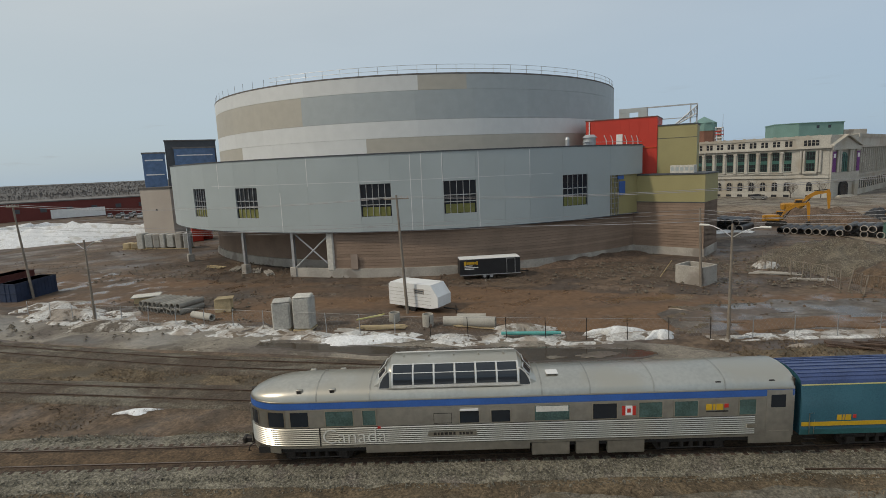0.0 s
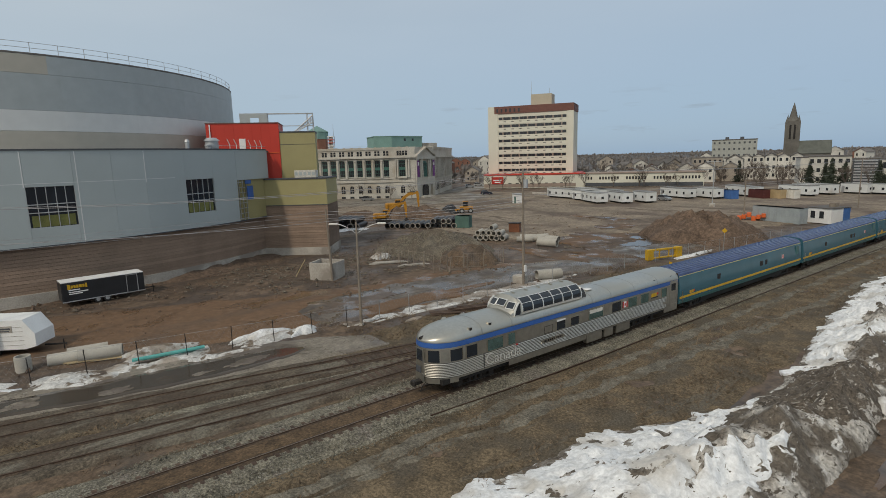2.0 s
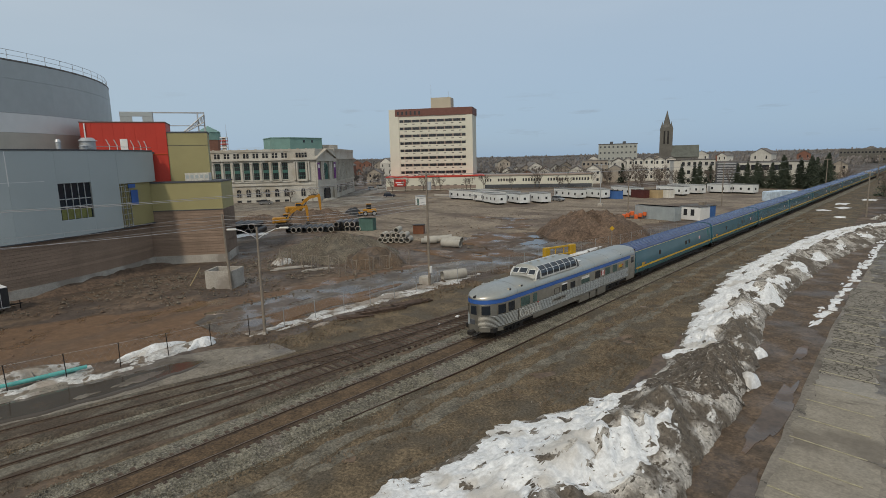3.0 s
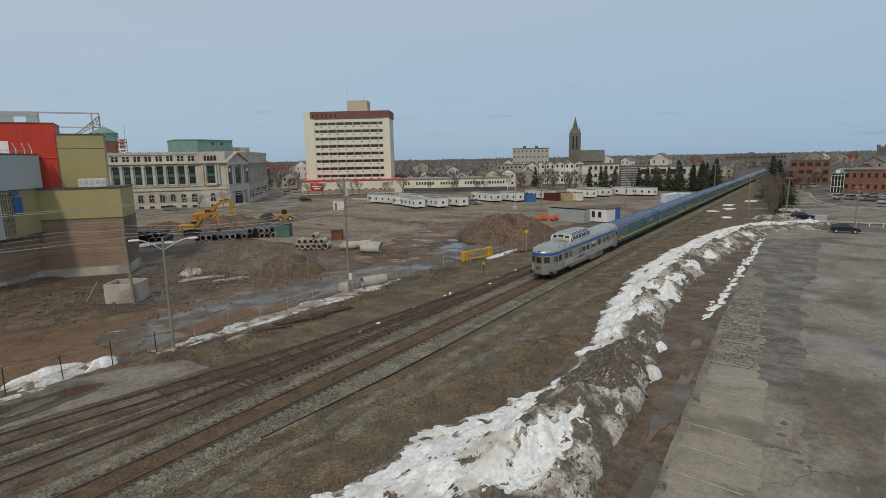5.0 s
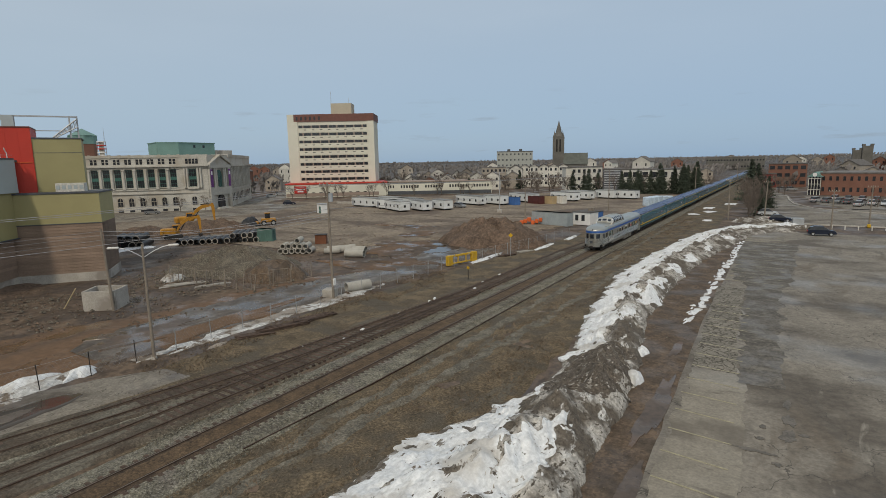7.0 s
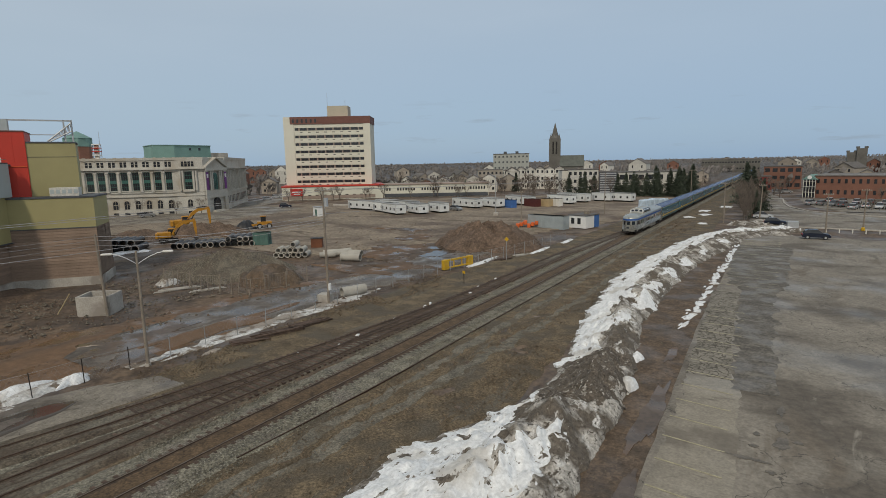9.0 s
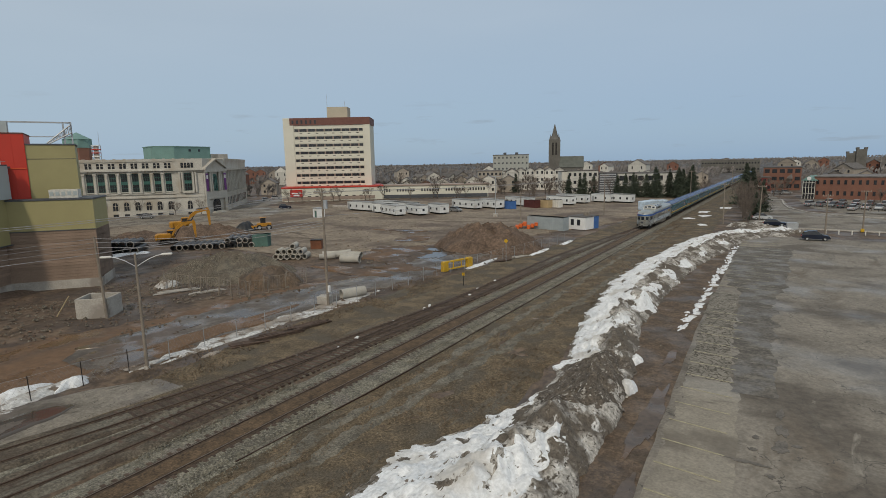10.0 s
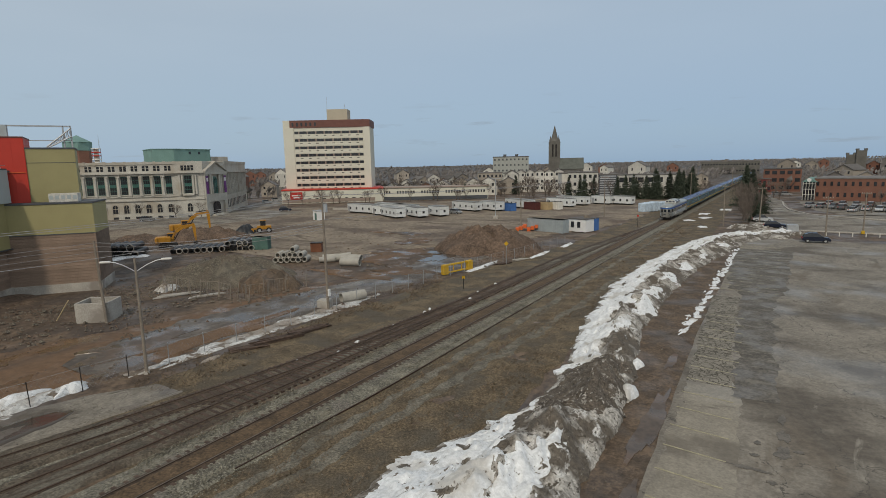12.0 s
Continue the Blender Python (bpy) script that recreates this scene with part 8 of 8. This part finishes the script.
    for k in range(4):
        block(e, "entrance_step", w2 / 2 - 3 - 0.3 * k, w2 / 2 + 3 + 0.3 * k, -1.4 - 0.35 * k, -0.7, 0, 0.75 - 0.18 * k, STONE)
    PURPLE = mat("purple_banner", (0.17, 0.055, 0.20), 0.8, var=0.3)
    for x in (0.9, w2 - 0.9):
        ban = block(e, "banner", x - 0.65, x + 0.65, -0.85, -0.78, 7.6, 13.4, PURPLE, "purple hanging banner")
        block(ban, "banner_print", x - 0.4, x + 0.4, -0.88, -0.84, 11.6, 12.8, WHITE)
    m3, w3 = frame_on((-140.6, 119.4), (-172.0, 152.8))
    s = thing("stone_side_wing", "shaded side wing of the limestone office building", "building", m3)
    block(s, "wall", 0, w3, 0, 12, 0, 18.2, STONE)
    block(s, "cornice", 0, w3, -0.7, 12, 14.4, 15.0, STONE)
    for i in range(15):
        x = 1.8 + i * (w3 - 3) / 15
        block(s, "tall_window", x - 0.6, x + 0.6, -0.1, 0.05, 6.8, 13.4, DARKWIN)
        block(s, "lower_window", x - 0.6, x + 0.6, -0.1, 0.05, 2.0, 4.8, DARKWIN)
        block(s, "pilaster", x + 1.1, x + 1.6, -0.4, 0.1, 6.4, 14.4, STONE)
    block(s, "parapet", 0, w3, -0.2, 12, 17.4, 18.4, STONE)
    block(s, "string_course", 0, w3, -0.35, 0.1, 6.0, 6.5, STONE)
    g = thing("green_rooftop_house", "verdigris green metal rooftop storey", "rooftop structure", pose(-160.0, 112.0, 17.9))
    part("wall", MB().prism([(-0.85, -5.7), (2.6, 0.1), (0.9, 15.6), (-10, 17), (-13, -2)], 0, 4.6), COPPER, g)
    part("roof_edge", MB().prism([(-0.85, -5.95), (2.85, 0.1), (1.15, 15.8), (-10.2, 17.2), (-13.2, -2.2)], 4.6, 4.85), COPPER, g)
    for k in (0.42, 0.68):
        x, y = 2.6 - 1.7 * k, 0.1 + 15.5 * k
        part("hatch", MB().box(x, y, 3.4, 0.2, 0.9, 0.9, 6), DARKWIN, g)
    part("rear_house", MB().box(-2.2, 20.5, 1.0, 3.0, 8.0, 2.4, 6, c=0.05), CONC, g)
    q = thing("green_roof_tower", "brick turret with a pointed green roof", "tower", pose(-193.4, 97.6, -0.3))
    ring = [(4.4 * math.cos(math.pi * (k + 0.5) / 4), 4.4 * math.sin(math.pi * (k + 0.5) / 4)) for k in range(8)]
    part("wall", MB().prism(ring, 0, 23.2), REDBRICK, q)
    part("frieze", MB().prism([(1.03 * x, 1.03 * y) for x, y in ring], 23.2, 26.2), COPPER, q)
    part("roof", MB().cyl((0, 0, 26.2), (0, 0, 28.8), 4.9, 0.05, n=8), COPPER, q)
    c = thing("lattice_tower", "small red and white lattice tower with a mast on the roof", "lattice tower", pose(-159.4, 87.5, 17.6, 0, 0, 46))
    for sx in (-0.95, 0.95):
        for sy in (-0.95, 0.95):
            part("leg", MB().cyl((sx, sy, 0), (sx, sy, 5.0), 0.1, n=5), GALV, c)
    for k in range(5):
        z = 0.4 + k * 1.1
        part("platform", MB().box(0, 0, z, 2.1, 2.1, 0.28), RED if k in (2, 3) else WHITE, c)
    part("core", MB().box(0, 0, 2.4, 1.2, 1.2, 4.6), CONC, c)
    part("mast", MB().cyl((0.9, 0.3, 4.8), (0.9, 0.3, 9.2), 0.09, 0.04, n=5).cyl((0.9, 0.3, 7.0), (0.9, 0.9, 7.0), 0.04, n=4), GALV, c)


def church():
    t = thing("church", "dark sandstone church with a tall spired tower", "church", pose(-122.6, 392, -0.3, 0, 0, 20))
    block(t, "tower", -3.7, 3.7, -3.7, 3.7, 0, 31.5, DARKSTONE)
    for x in (-3.5, 3.5):
        for y in (-3.5, 3.5):
            part("buttress", MB().box(x, y, 15, 1.4, 1.4, 31).cyl((x, y, 30), (x * 0.8, y * 0.8, 35.5), 0.9, 0.05, n=6), DARKSTONE, t)
    part("spire", MB().cyl((0, 0, 31.4), (0, 0, 34.0), 3.9, 2.3, n=8).cyl((0, 0, 34.0), (0, 0, 43.0), 2.3, 0.08, n=8), DARKSTONE, t)
    for x in (-1.2, 1.2):
        block(t, "belfry_opening", x - 0.55, x + 0.55, -3.85, -3.6, 20, 29, BLACK)
    nave = MB()
    nave.loft([[(x, -7, 0), (x, -7, 11), (x, 0, 18.5), (x, 7, 11), (x, 7, 0)] for x in (3.6, 21)], caps=True)
    part("nave", nave, DARKSTONE, t)
    roof = MB()
    for sy in (-1, 1):
        roof.loft([[(x, sy * 7.4, 10.7), (x, sy * 7.4, 11.0), (x, 0, 18.9), (x, 0, 18.6)] for x in (3.5, 21.3)], closed=True, caps=True)
    part("nave_roof", roof, mat("grey_green_slate", (0.105, 0.112, 0.098), 0.8, var=0.2, scale=0.4), t, "grey-green slate roof")
    block(t, "aisle", 3.6, 20, -10, -7, 0, 7.5, DARKSTONE)


def flat_building(name, a, b, depth, h, mt, label, floors, bays, winw=1.2, winh=1.5, glass=None, roof_bits=0):
    m, w = frame_on(a, b)
    t = thing(name, label, "building", m)
    block(t, "wall", 0, w, 0, depth, 0, h, mt)
    block(t, "roof_edge", -0.2, w + 0.2, -0.2, depth + 0.2, h, h + 0.4, ROOFING)
    for f in range(floors):
        z = h * (f + 0.55) / floors
        for i in range(bays):
            x = w * (i + 0.5) / bays
            block(t, "window", x - winw / 2, x + winw / 2, -0.1, 0.05, z - winh / 2, z + winh / 2, glass or DARKWIN)
    for i in range(roof_bits):
        x = w * (i + 1) / (roof_bits + 1)
        block(t, "roof_unit", x - 0.9, x + 0.9, 2, 4.5, h, h + 1.6, CHARCOAL)
    return t


def house(x, y, rz, w, d, h, mt, label, storeys=2, z=-0.3):
    t = thing("house", label, "house", pose(x, y, z, 0, 0, rz), group="far houses")
    block(t, "wall", -w / 2, w / 2, 0, d, 0, h, mt)
    r = MB()
    rise = w * 0.30
    r.loft([[(-w / 2 - 0.4, yy, h - 0.2), (0, yy, h + rise), (w / 2 + 0.4, yy, h - 0.2), (w / 2 + 0.4, yy, h - 0.45), (0, yy, h + rise - 0.3), (-w / 2 - 0.4, yy, h - 0.45)] for yy in (-0.4, d + 0.4)], closed=True, caps=True)
    part("roof", r, ROOFING, t)
    g = MB()
    g.loft([[(-w / 2, yy, h - 0.3), (w / 2, yy, h - 0.3), (0, yy, h + rise - 0.35)] for yy in (0.0, 0.2)], closed=True, caps=True)
    part("gable", g, mt, t)
    for f in range(storeys):
        for k in (-0.27, 0.27):
            block(t, "window", w * k - 0.5, w * k + 0.5, -0.06, 0.04, h * (f + 0.35) / storeys, h * (f + 0.75) / storeys, DARKWIN)
    return t


hotel()
low_motel()
stone_office()
church()
flat_building("apartment_block", (-123.8, 293), (-104.7, 302), 14, 19.4, mat("grey_green_panel", (0.36, 0.37, 0.34), 0.7, var=0.1), "grey-green flat-roofed apartment block", 6, 9, 0.9, 1.0, CHARCOAL, roof_bits=2)
flat_building("white_office", (-60.5, 244.5), (-47.5, 248.6), 16, 10.6, SIDING, "white three-storey office with small windows", 3, 6)
flat_building("louvred_office", (-47.4, 249.5), (-39.5, 251.5), 14, 9.4, CHARCOAL, "dark louvred office block", 9, 1, 7.0, 0.5, GALV)
flat_building("white_office", (-39.2, 250.8), (-12.0, 257.0), 14, 9.2, SIDING, "white office with wide dark windows", 2, 7, 2.4, 2.2)
flat_building("tan_hall", (-66, 252), (-60.8, 255), 10, 10.2, SIDING, "plain pale hall without windows", 1, 1, 0.5, 0.5)
flat_building("brick_block", (34.6, 239.0), (95.0, 228.0), 26, 7.8, REDBRICK, "long red brick two-storey office building", 2, 30, 0.8, 1.5)
flat_building("brick_block", (16.4, 299.0), (31.6, 299.0), 20, 10.4, REDBRICK, "three-storey red brick building", 3, 5, 2.0, 1.7)
flat_building("brick_block", (13.0, 290.0), (20.0, 291.0), 10, 6.0, DKRED, "small bright red shop building", 2, 4, 1.0, 1.4)
flat_building("long_low_building", (-53, 650), (2, 652), 20, 13, DARKSTONE, "long dark flat building on the horizon", 2, 20, 1.5, 1.5)
flat_building("long_low_building", (90, 560), (200, 540), 30, 14, ROOFING, "long grey flat-roofed building on the horizon", 1, 18, 2, 1.5)
for k in range(9):
    house(-178 + 5.2 * k, 288 + 3.4 * k, 30 + (k * 37) % 50, 6.5 + (k % 3), 9, 5.5 + (k * 7) % 3, (SIDING, TANSIDING, SIDING, REDBRICK)[k % 4], "wooden house among bare trees")
flat_building("glass_office", (-135.1, -92.7), (-138.0, -87.4), 25, 21.4, BLUEGLASS, "blue glass office building", 5, 1, 4.8, 0.35, WHITE)
flat_building("charcoal_office", (-138.2, -87.2), (-144.3, -74.4), 24, 24.9, CHARCOAL, "charcoal office block with blue glazing", 1, 1, 0.5, 0.5)
flat_building("glass_office", (-138.2, -84.6), (-143.2, -74.4), 8, 22.7, BLUEGLASS, "blue glass office bay", 5, 1, 10.0, 0.3, WHITE)
flat_building("tan_annex", (-109.3, -79.4), (-106.4, -70.2), 20, 11.5, ANNEX, "plain tan metal-clad annex behind the arena", 1, 1, 0.4, 0.4)
flat_building("red_warehouse", (-150, -205), (-206, -122), 30, 6.8, DKRED, "long dark red metal warehouse", 1, 12, 2.0, 1.6, CHARCOAL)
flat_building("red_warehouse", (-95, -270), (-148, -210), 30, 6.2, DKRED, "dark red metal warehouse", 1, 8, 2.0, 1.6, CHARCOAL)
solid("loading_panel", MB().box(0, 0, 2.0, 18, 0.4, 3.4), WHITE, "pale loading bay wall on the red warehouse", "wall panel", pose(-185.5, -150, -0.3, 0, 0, 124))


def glass_entrance():
    m, w = frame_on((31.4, 239.8), (35.0, 238.8))
    t = thing("glass_entrance", "glazed entrance with a green gable roof", "building", m)
    block(t, "glazing", 0, w, -1, 6, 0, 6.6, DARKWIN)
    for k in range(5):
        block(t, "mullion", w * k / 4 - 0.08, w * k / 4 + 0.08, -1.1, -0.95, 0, 6.6, SIDING)
    for z in (2, 4, 6):
        block(t, "transom", 0, w, -1.1, -0.95, z - 0.08, z + 0.08, SIDING)
    r = MB()
    r.loft([[(-0.6, yy, 6.6), (w / 2, yy, 8.4), (w + 0.6, yy, 6.6)] for yy in (-1.4, 8)], closed=True, caps=True)
    part("roof", r, COPPER, t)
    part("clock", MB().cyl((w / 2, -1.45, 7.4), (w / 2, -1.35, 7.4), 0.7, n=16), WHITE, t)


glass_entrance()
for x, y, w, h in ((61.0, 448, 5.0, 17.0), (66.2, 447, 5.5, 19.5)):
    t = thing("dark_tower", "dark stone church tower on the horizon", "tower", pose(x, y, -0.3))
    block(t, "wall", -w / 2, w / 2, -w / 2, w / 2, 0, h, DARKSTONE)
    for k in (-1, 1):
        block(t, "pinnacle", k * w * 0.4 - 0.8, k * w * 0.4 + 0.8, -w / 2, w / 2, h, h + 1.2, DARKSTONE)
rnd = random.Random(5)
for k in range(12):
    u = k / 11
    x, y = -104 + 26 * u, 270 + 11 * u
    house(x, y, 22, 4.6, 10, 10.6 + rnd.uniform(-0.6, 0.6), SIDING, "white gabled row apartment house", 3) if k % 2 else None
house(-100, 268.5, 22, 7, 9, 10.0, SIDING, "white gabled apartment house", 3)
flat_building("row_apartments", (-106, 270.5), (-78, 281.5), 12, 10.2, SIDING, "white four-storey row apartments", 4, 14, 0.9, 1.2)
flat_building("brick_apartments", (-118, 263), (-106.5, 270), 12, 10.6, TANSIDING, "brown apartment block with gabled front", 3, 6, 1.0, 1.3)
for x, y, rz, w, h, mt in ((-146, 222, 30, 8, 6.2, SIDING), (-139, 226, 30, 7, 6.4, SIDING), (-131, 231, 30, 8, 6, REDBRICK), (-124, 236, 30, 8, 7, SIDING), (-117, 243, 30, 9, 8.0, TANSIDING), (-108, 240, 24, 8, 8.2, SIDING), (-101, 243, 24, 8, 8.6, SIDING), (-96, 256, 24, 8, 8, TANSIDING), (-150, 240, 30, 9, 7, SIDING), (-72, 296, 18, 9, 9, SIDING), (-64, 300, 18, 8, 8, TANSIDING), (-50, 290, 16, 8, 9, SIDING), (-36, 300, 12, 9, 9, SIDING), (-22, 310, 10, 8, 9, TANSIDING), (-14, 330, 8, 7, 8, TANSIDING), (-140, 330, 30, 9, 9, SIDING), (-155, 345, 30, 9, 10, SIDING), (-90, 350, 20, 9, 10, TANSIDING), (46, 330, 0, 10, 7, ROOFING), (58, 325, -5, 10, 7, TANSIDING), (72, 320, -5, 12, 7, ROOFING), (-205, 215, 40, 8, 7, REDBRICK), (-222, 235, 42, 9, 8, TANSIDING), (-250, 250, 42, 9, 8, SIDING), (-214, 200, 42, 8, 8, TANSIDING)):
    house(x, y, rz, w, rnd.uniform(8, 12), h * 0.8, mt, "pale two-storey wooden house with gabled roof" if mt is SIDING else "brown gabled house with shingle roof" if mt is TANSIDING else "red brick house with gabled roof")
for k in range(70):
    a = radians(rnd.uniform(-50, 95))
    r = rnd.uniform(380, 760)
    x, y = 25 - r * math.sin(a), r * math.cos(a)
    if -25 < x < 22 or (-150 < x < -90 and 370 < y < 430):
        continue
    house(x, y, math.degrees(a) * 0.6 + rnd.uniform(-30, 30), rnd.uniform(8, 14), rnd.uniform(9, 15), rnd.uniform(5, 9) + r * 0.006, rnd.choice((SIDING, SIDING, TANSIDING, REDBRICK)), "distant gabled house among bare trees")


# ---- trees ----
def bare_tree_mesh(name, h, seed, limbs=6, thin=1.0):
    rnd = random.Random(seed)
    wood, twigs = MB(), MB()

    def grow(p, d, l, r, depth):
        q = p + d * l
        (wood if depth < 2 else twigs).cyl(p, q, r, r * 0.62, 6 if depth < 2 else 3, False)
        if depth == 4:
            return
        for _ in range(3 if depth < 3 else 4):
            nd = (d + Vector((rnd.uniform(-0.75, 0.75), rnd.uniform(-0.75, 0.75), rnd.uniform(-0.05, 0.6)))).normalized()
            grow(p + d * l * rnd.uniform(0.55, 1.0), nd, l * rnd.uniform(0.55, 0.75), max(0.012, r * 0.55), depth + 1)

    trunk = h * 0.28
    wood.cyl((0, 0, -0.4), (0, 0, trunk), 0.022 * h * thin, 0.016 * h * thin, 8, False)
    for k in range(limbs):
        a = 6.28 * k / limbs + rnd.uniform(-0.4, 0.4)
        d = Vector((math.cos(a) * 0.55, math.sin(a) * 0.55, rnd.uniform(0.6, 1.3))).normalized()
        grow(Vector((0, 0, trunk * rnd.uniform(0.6, 1.0))), d, h * rnd.uniform(0.22, 0.3), 0.010 * h * thin, 0)
    return wood, twigs


def bare_tree(x, y, h, seed, label="leafless tree with fine grey-brown twigs"):
    t = thing("bare_tree", label, "tree", pose(x, y, -0.3, 0, 0, seed * 47 % 360), group="bare trees")
    w, g = bare_tree_mesh("t", h, seed)
    part("trunk", w, BARK, t)
    part("crown", g, TWIG, t)
    return t


bare = [bare_tree(17.6, 148, 7.0, 1), bare_tree(19.0, 152, 9, 2), bare_tree(17.0, 156, 8, 3), bare_tree(-121, 183, 9, 4)]
rnd = random.Random(8)
for x, y, s in ((17.2, 160, 1.15), (18.5, 143, 0.8), (17.0, 166, 1.2), (20, 168, 1.0), (15.8, 175, 1.2), (15.6, 188, 1.25), (15.0, 200, 1.2), (18, 226, 1.1), (14.5, 236, 1.2), (22, 246, 1.1), (13.5, 262, 1.3), (14, 280, 1.4), (18.0, 182, 1.0), (16.5, 196, 1.1), (17.5, 150, 0.75), (15.5, 210, 1.1), (15, 222, 1.1), (-126, 180, 0.9), (-113, 192, 0.9), (-104, 200, 0.95), (-96, 203, 0.9), (-150, 156, 0.9), (-146, 160, 0.8), (-137, 107, 0.8), (-140, 100, 0.7), (-150, 94, 0.75), (-72, 232, 1.2), (-66, 236, 1.2), (-76, 240, 1.2), (-80, 236, 1.1), (-60, 238, 1.1), (-86, 245, 1.2), (-92, 240, 1.1), (-70, 246, 1.3), (-112, 232, 1.2), (-120, 230, 1.1), (-133, 222, 1.3), (-138, 216, 1.7), (-128, 226, 1.1), (-100, 236, 1.2), (-108, 252, 1.2), (-88, 262, 1.2), (52, 222, 0.7), (60, 219, 0.7), (46, 186, 0.5), (40, 262, 1.2), (58, 270, 1.2), (26, 280, 1.1), (-160, 228, 1.2), (-210, 190, 1.3), (-220, 210, 1.3), (24, 232, 0.8)):
    copy_thing(bare[rnd.randrange(4)], pose(x, y, -0.3, 0, 0, rnd.uniform(0, 360)) @ Matrix.Scale(1, 4)).scale = (s, s, s * rnd.uniform(0.9, 1.15))

rnd = random.Random(18)
for k in range(110):
    a, r = radians(rnd.uniform(4, 46)), rnd.uniform(232, 330)
    x, y = 25 - r * math.sin(a), r * math.cos(a)
    s = rnd.uniform(0.7, 1.15)
    copy_thing(bare[rnd.randrange(4)], pose(x, y, -0.3, 0, 0, rnd.uniform(0, 360))).scale = (s, s, s * rnd.uniform(0.9, 1.15))


def conifer(x, y, h, seed):
    rnd = random.Random(seed)
    t = thing("conifer", "dark green spruce with drooping ragged boughs", "tree", pose(x, y, -0.3), group="conifers")
    part("trunk", MB().cyl((0, 0, -0.3), (0, 0, h), 0.18, 0.02, n=7), BARK, t)
    crown = MB()
    z = 0.7
    while z < h:
        reach = (h - z) * 0.44 * rnd.uniform(0.75, 1.15) + 0.15
        for k in range(15):
            a = rnd.uniform(0, 6.28)
            l = reach * rnd.uniform(0.6, 1.1)
            ca, sa = math.cos(a), math.sin(a)
            tip = (ca * l, sa * l, z - 0.28 * l + rnd.uniform(-0.1, 0.2))
            for j in range(5):
                u = 0.2 + 0.8 * j / 4
                p = Vector((ca * l * u, sa * l * u, z + (tip[2] - z) * u))
                s = 0.22 + 0.25 * (1 - u) * reach * 0.5
                q = [p + Vector((rnd.uniform(-s, s), rnd.uniform(-s, s), rnd.uniform(-s * 0.8, s * 0.5))) for _ in range(4)]
                crown.add(q, [(0, 1, 2), (0, 2, 3), (1, 3, 2)])
        z += 0.33
    part("crown", crown, NEEDLE, t)
    return t


con = [conifer(-52, 222, 9.5, 1), conifer(-46, 224, 10.5, 2), conifer(-30, 228, 10, 3)]
for x, y, s in ((-42.5, 226, 1.0), (-49, 228, 0.9), (-26, 229, 1.05), (-22.5, 231, 1.1), (-18, 230, 1.05), (-14, 234, 1.1), (-10.5, 232, 1.15), (-7, 237, 1.1), (-28, 233, 1.0), (-20, 236, 1.15), (-11, 247, 1.2), (-8.5, 255, 1.2), (19.8, 153, 0.72), (20.5, 176, 0.8), (-13.5, 252, 1.25), (-12, 244, 1.15), (-90, 252, 1.0), (-98, 214, 0.7), (-212, 182, 1.0), (-10, 264, 1.2), (-33, 227, 0.95), (14.6, 203.4, 1.41), (17.1, 188.5, 1.24)):
    copy_thing(con[rnd.randrange(3)], pose(x, y, -0.3, 0, 0, rnd.uniform(0, 360))).scale = (s, s, s * rnd.uniform(0.92, 1.1))


def far_woods(name, n, r0, r1, a0, a1, hmin, hmax, seed, label):
    """Belts of far leafless wood: ragged upright tufts on the ground."""
    rnd = random.Random(seed)
    mb = MB()
    for _ in range(n):
        a, r = radians(rnd.uniform(a0, a1)), rnd.uniform(r0, r1)
        x, y = 25 - r * math.sin(a), r * math.cos(a)
        if -18 < x < 16 and y > 0 and y < 900:
            continue
        if noise.noise((x * 0.006, y * 0.006, seed)) < -0.25:
            continue
        z, h = ground_height(x, y), rnd.uniform(hmin, hmax) * (0.55 if a > 1.05 else 1.0)
        w = h * rnd.uniform(0.30, 0.55)
        mb.cyl((x, y, z - 0.5), (x, y, z + h * 0.4), 0.12, 0.1, 3, False)
        for k in range(7):
            b, e = rnd.uniform(0, 6.28), rnd.uniform(0.25, 1.0)
            px, py = x + w * 0.5 * e * math.cos(b), y + w * 0.5 * e * math.sin(b)
            zz = z + h * rnd.uniform(0.3, 0.85)
            s = w * rnd.uniform(0.15, 0.32) * (1.0 if r < 650 else 1.7)
            mb.add([(px - s * math.sin(b), py + s * math.cos(b), zz), (px + s * math.sin(b), py - s * math.cos(b), zz + s * 0.4), (px + s * 0.5, py + s * 0.3, zz + s * rnd.uniform(1.0, 2.2)), (px - s * 0.4, py, zz - s * rnd.uniform(0.5, 1.4))], [(0, 1, 2), (0, 3, 1)])
    ob = new(name, mb.mesh(name, WOODS, 0))
    return tagged(ob, label, "woods", "", "stuff")


far_woods("warehouse_trees", 7000, 330, 760, 62, 140, 2.5, 5, 31, "leafless trees beyond the warehouses")
far_woods("town_trees", 6000, 290, 700, -60, 60, 4, 8.5, 21, "leafless trees among distant houses")
far_woods("far_woods", 16000, 700, 1700, -70, 140, 3.5, 6.5, 22, "distant belt of leafless woodland")
far_woods("hill_woods", 12000, 1500, 2600, -70, 140, 4.5, 8, 23, "low wooded hills along the horizon")


def gone(t):
    """Metres that the train has run since the start."""
    return 13.32 * t - 0.024 * t * t


def motions():
    for car, y in TRAIN:
        walk(car, [(k * 0.5, pose(0, y + gone(k * 0.5), 0)) for k in range(25)])
    for wheel, y in WHEELS:
        walk(wheel, [(k / 30, pose(0, y, 0.46, -math.degrees(gone(k / 30) / 0.46))) for k in range(361)])


motions()
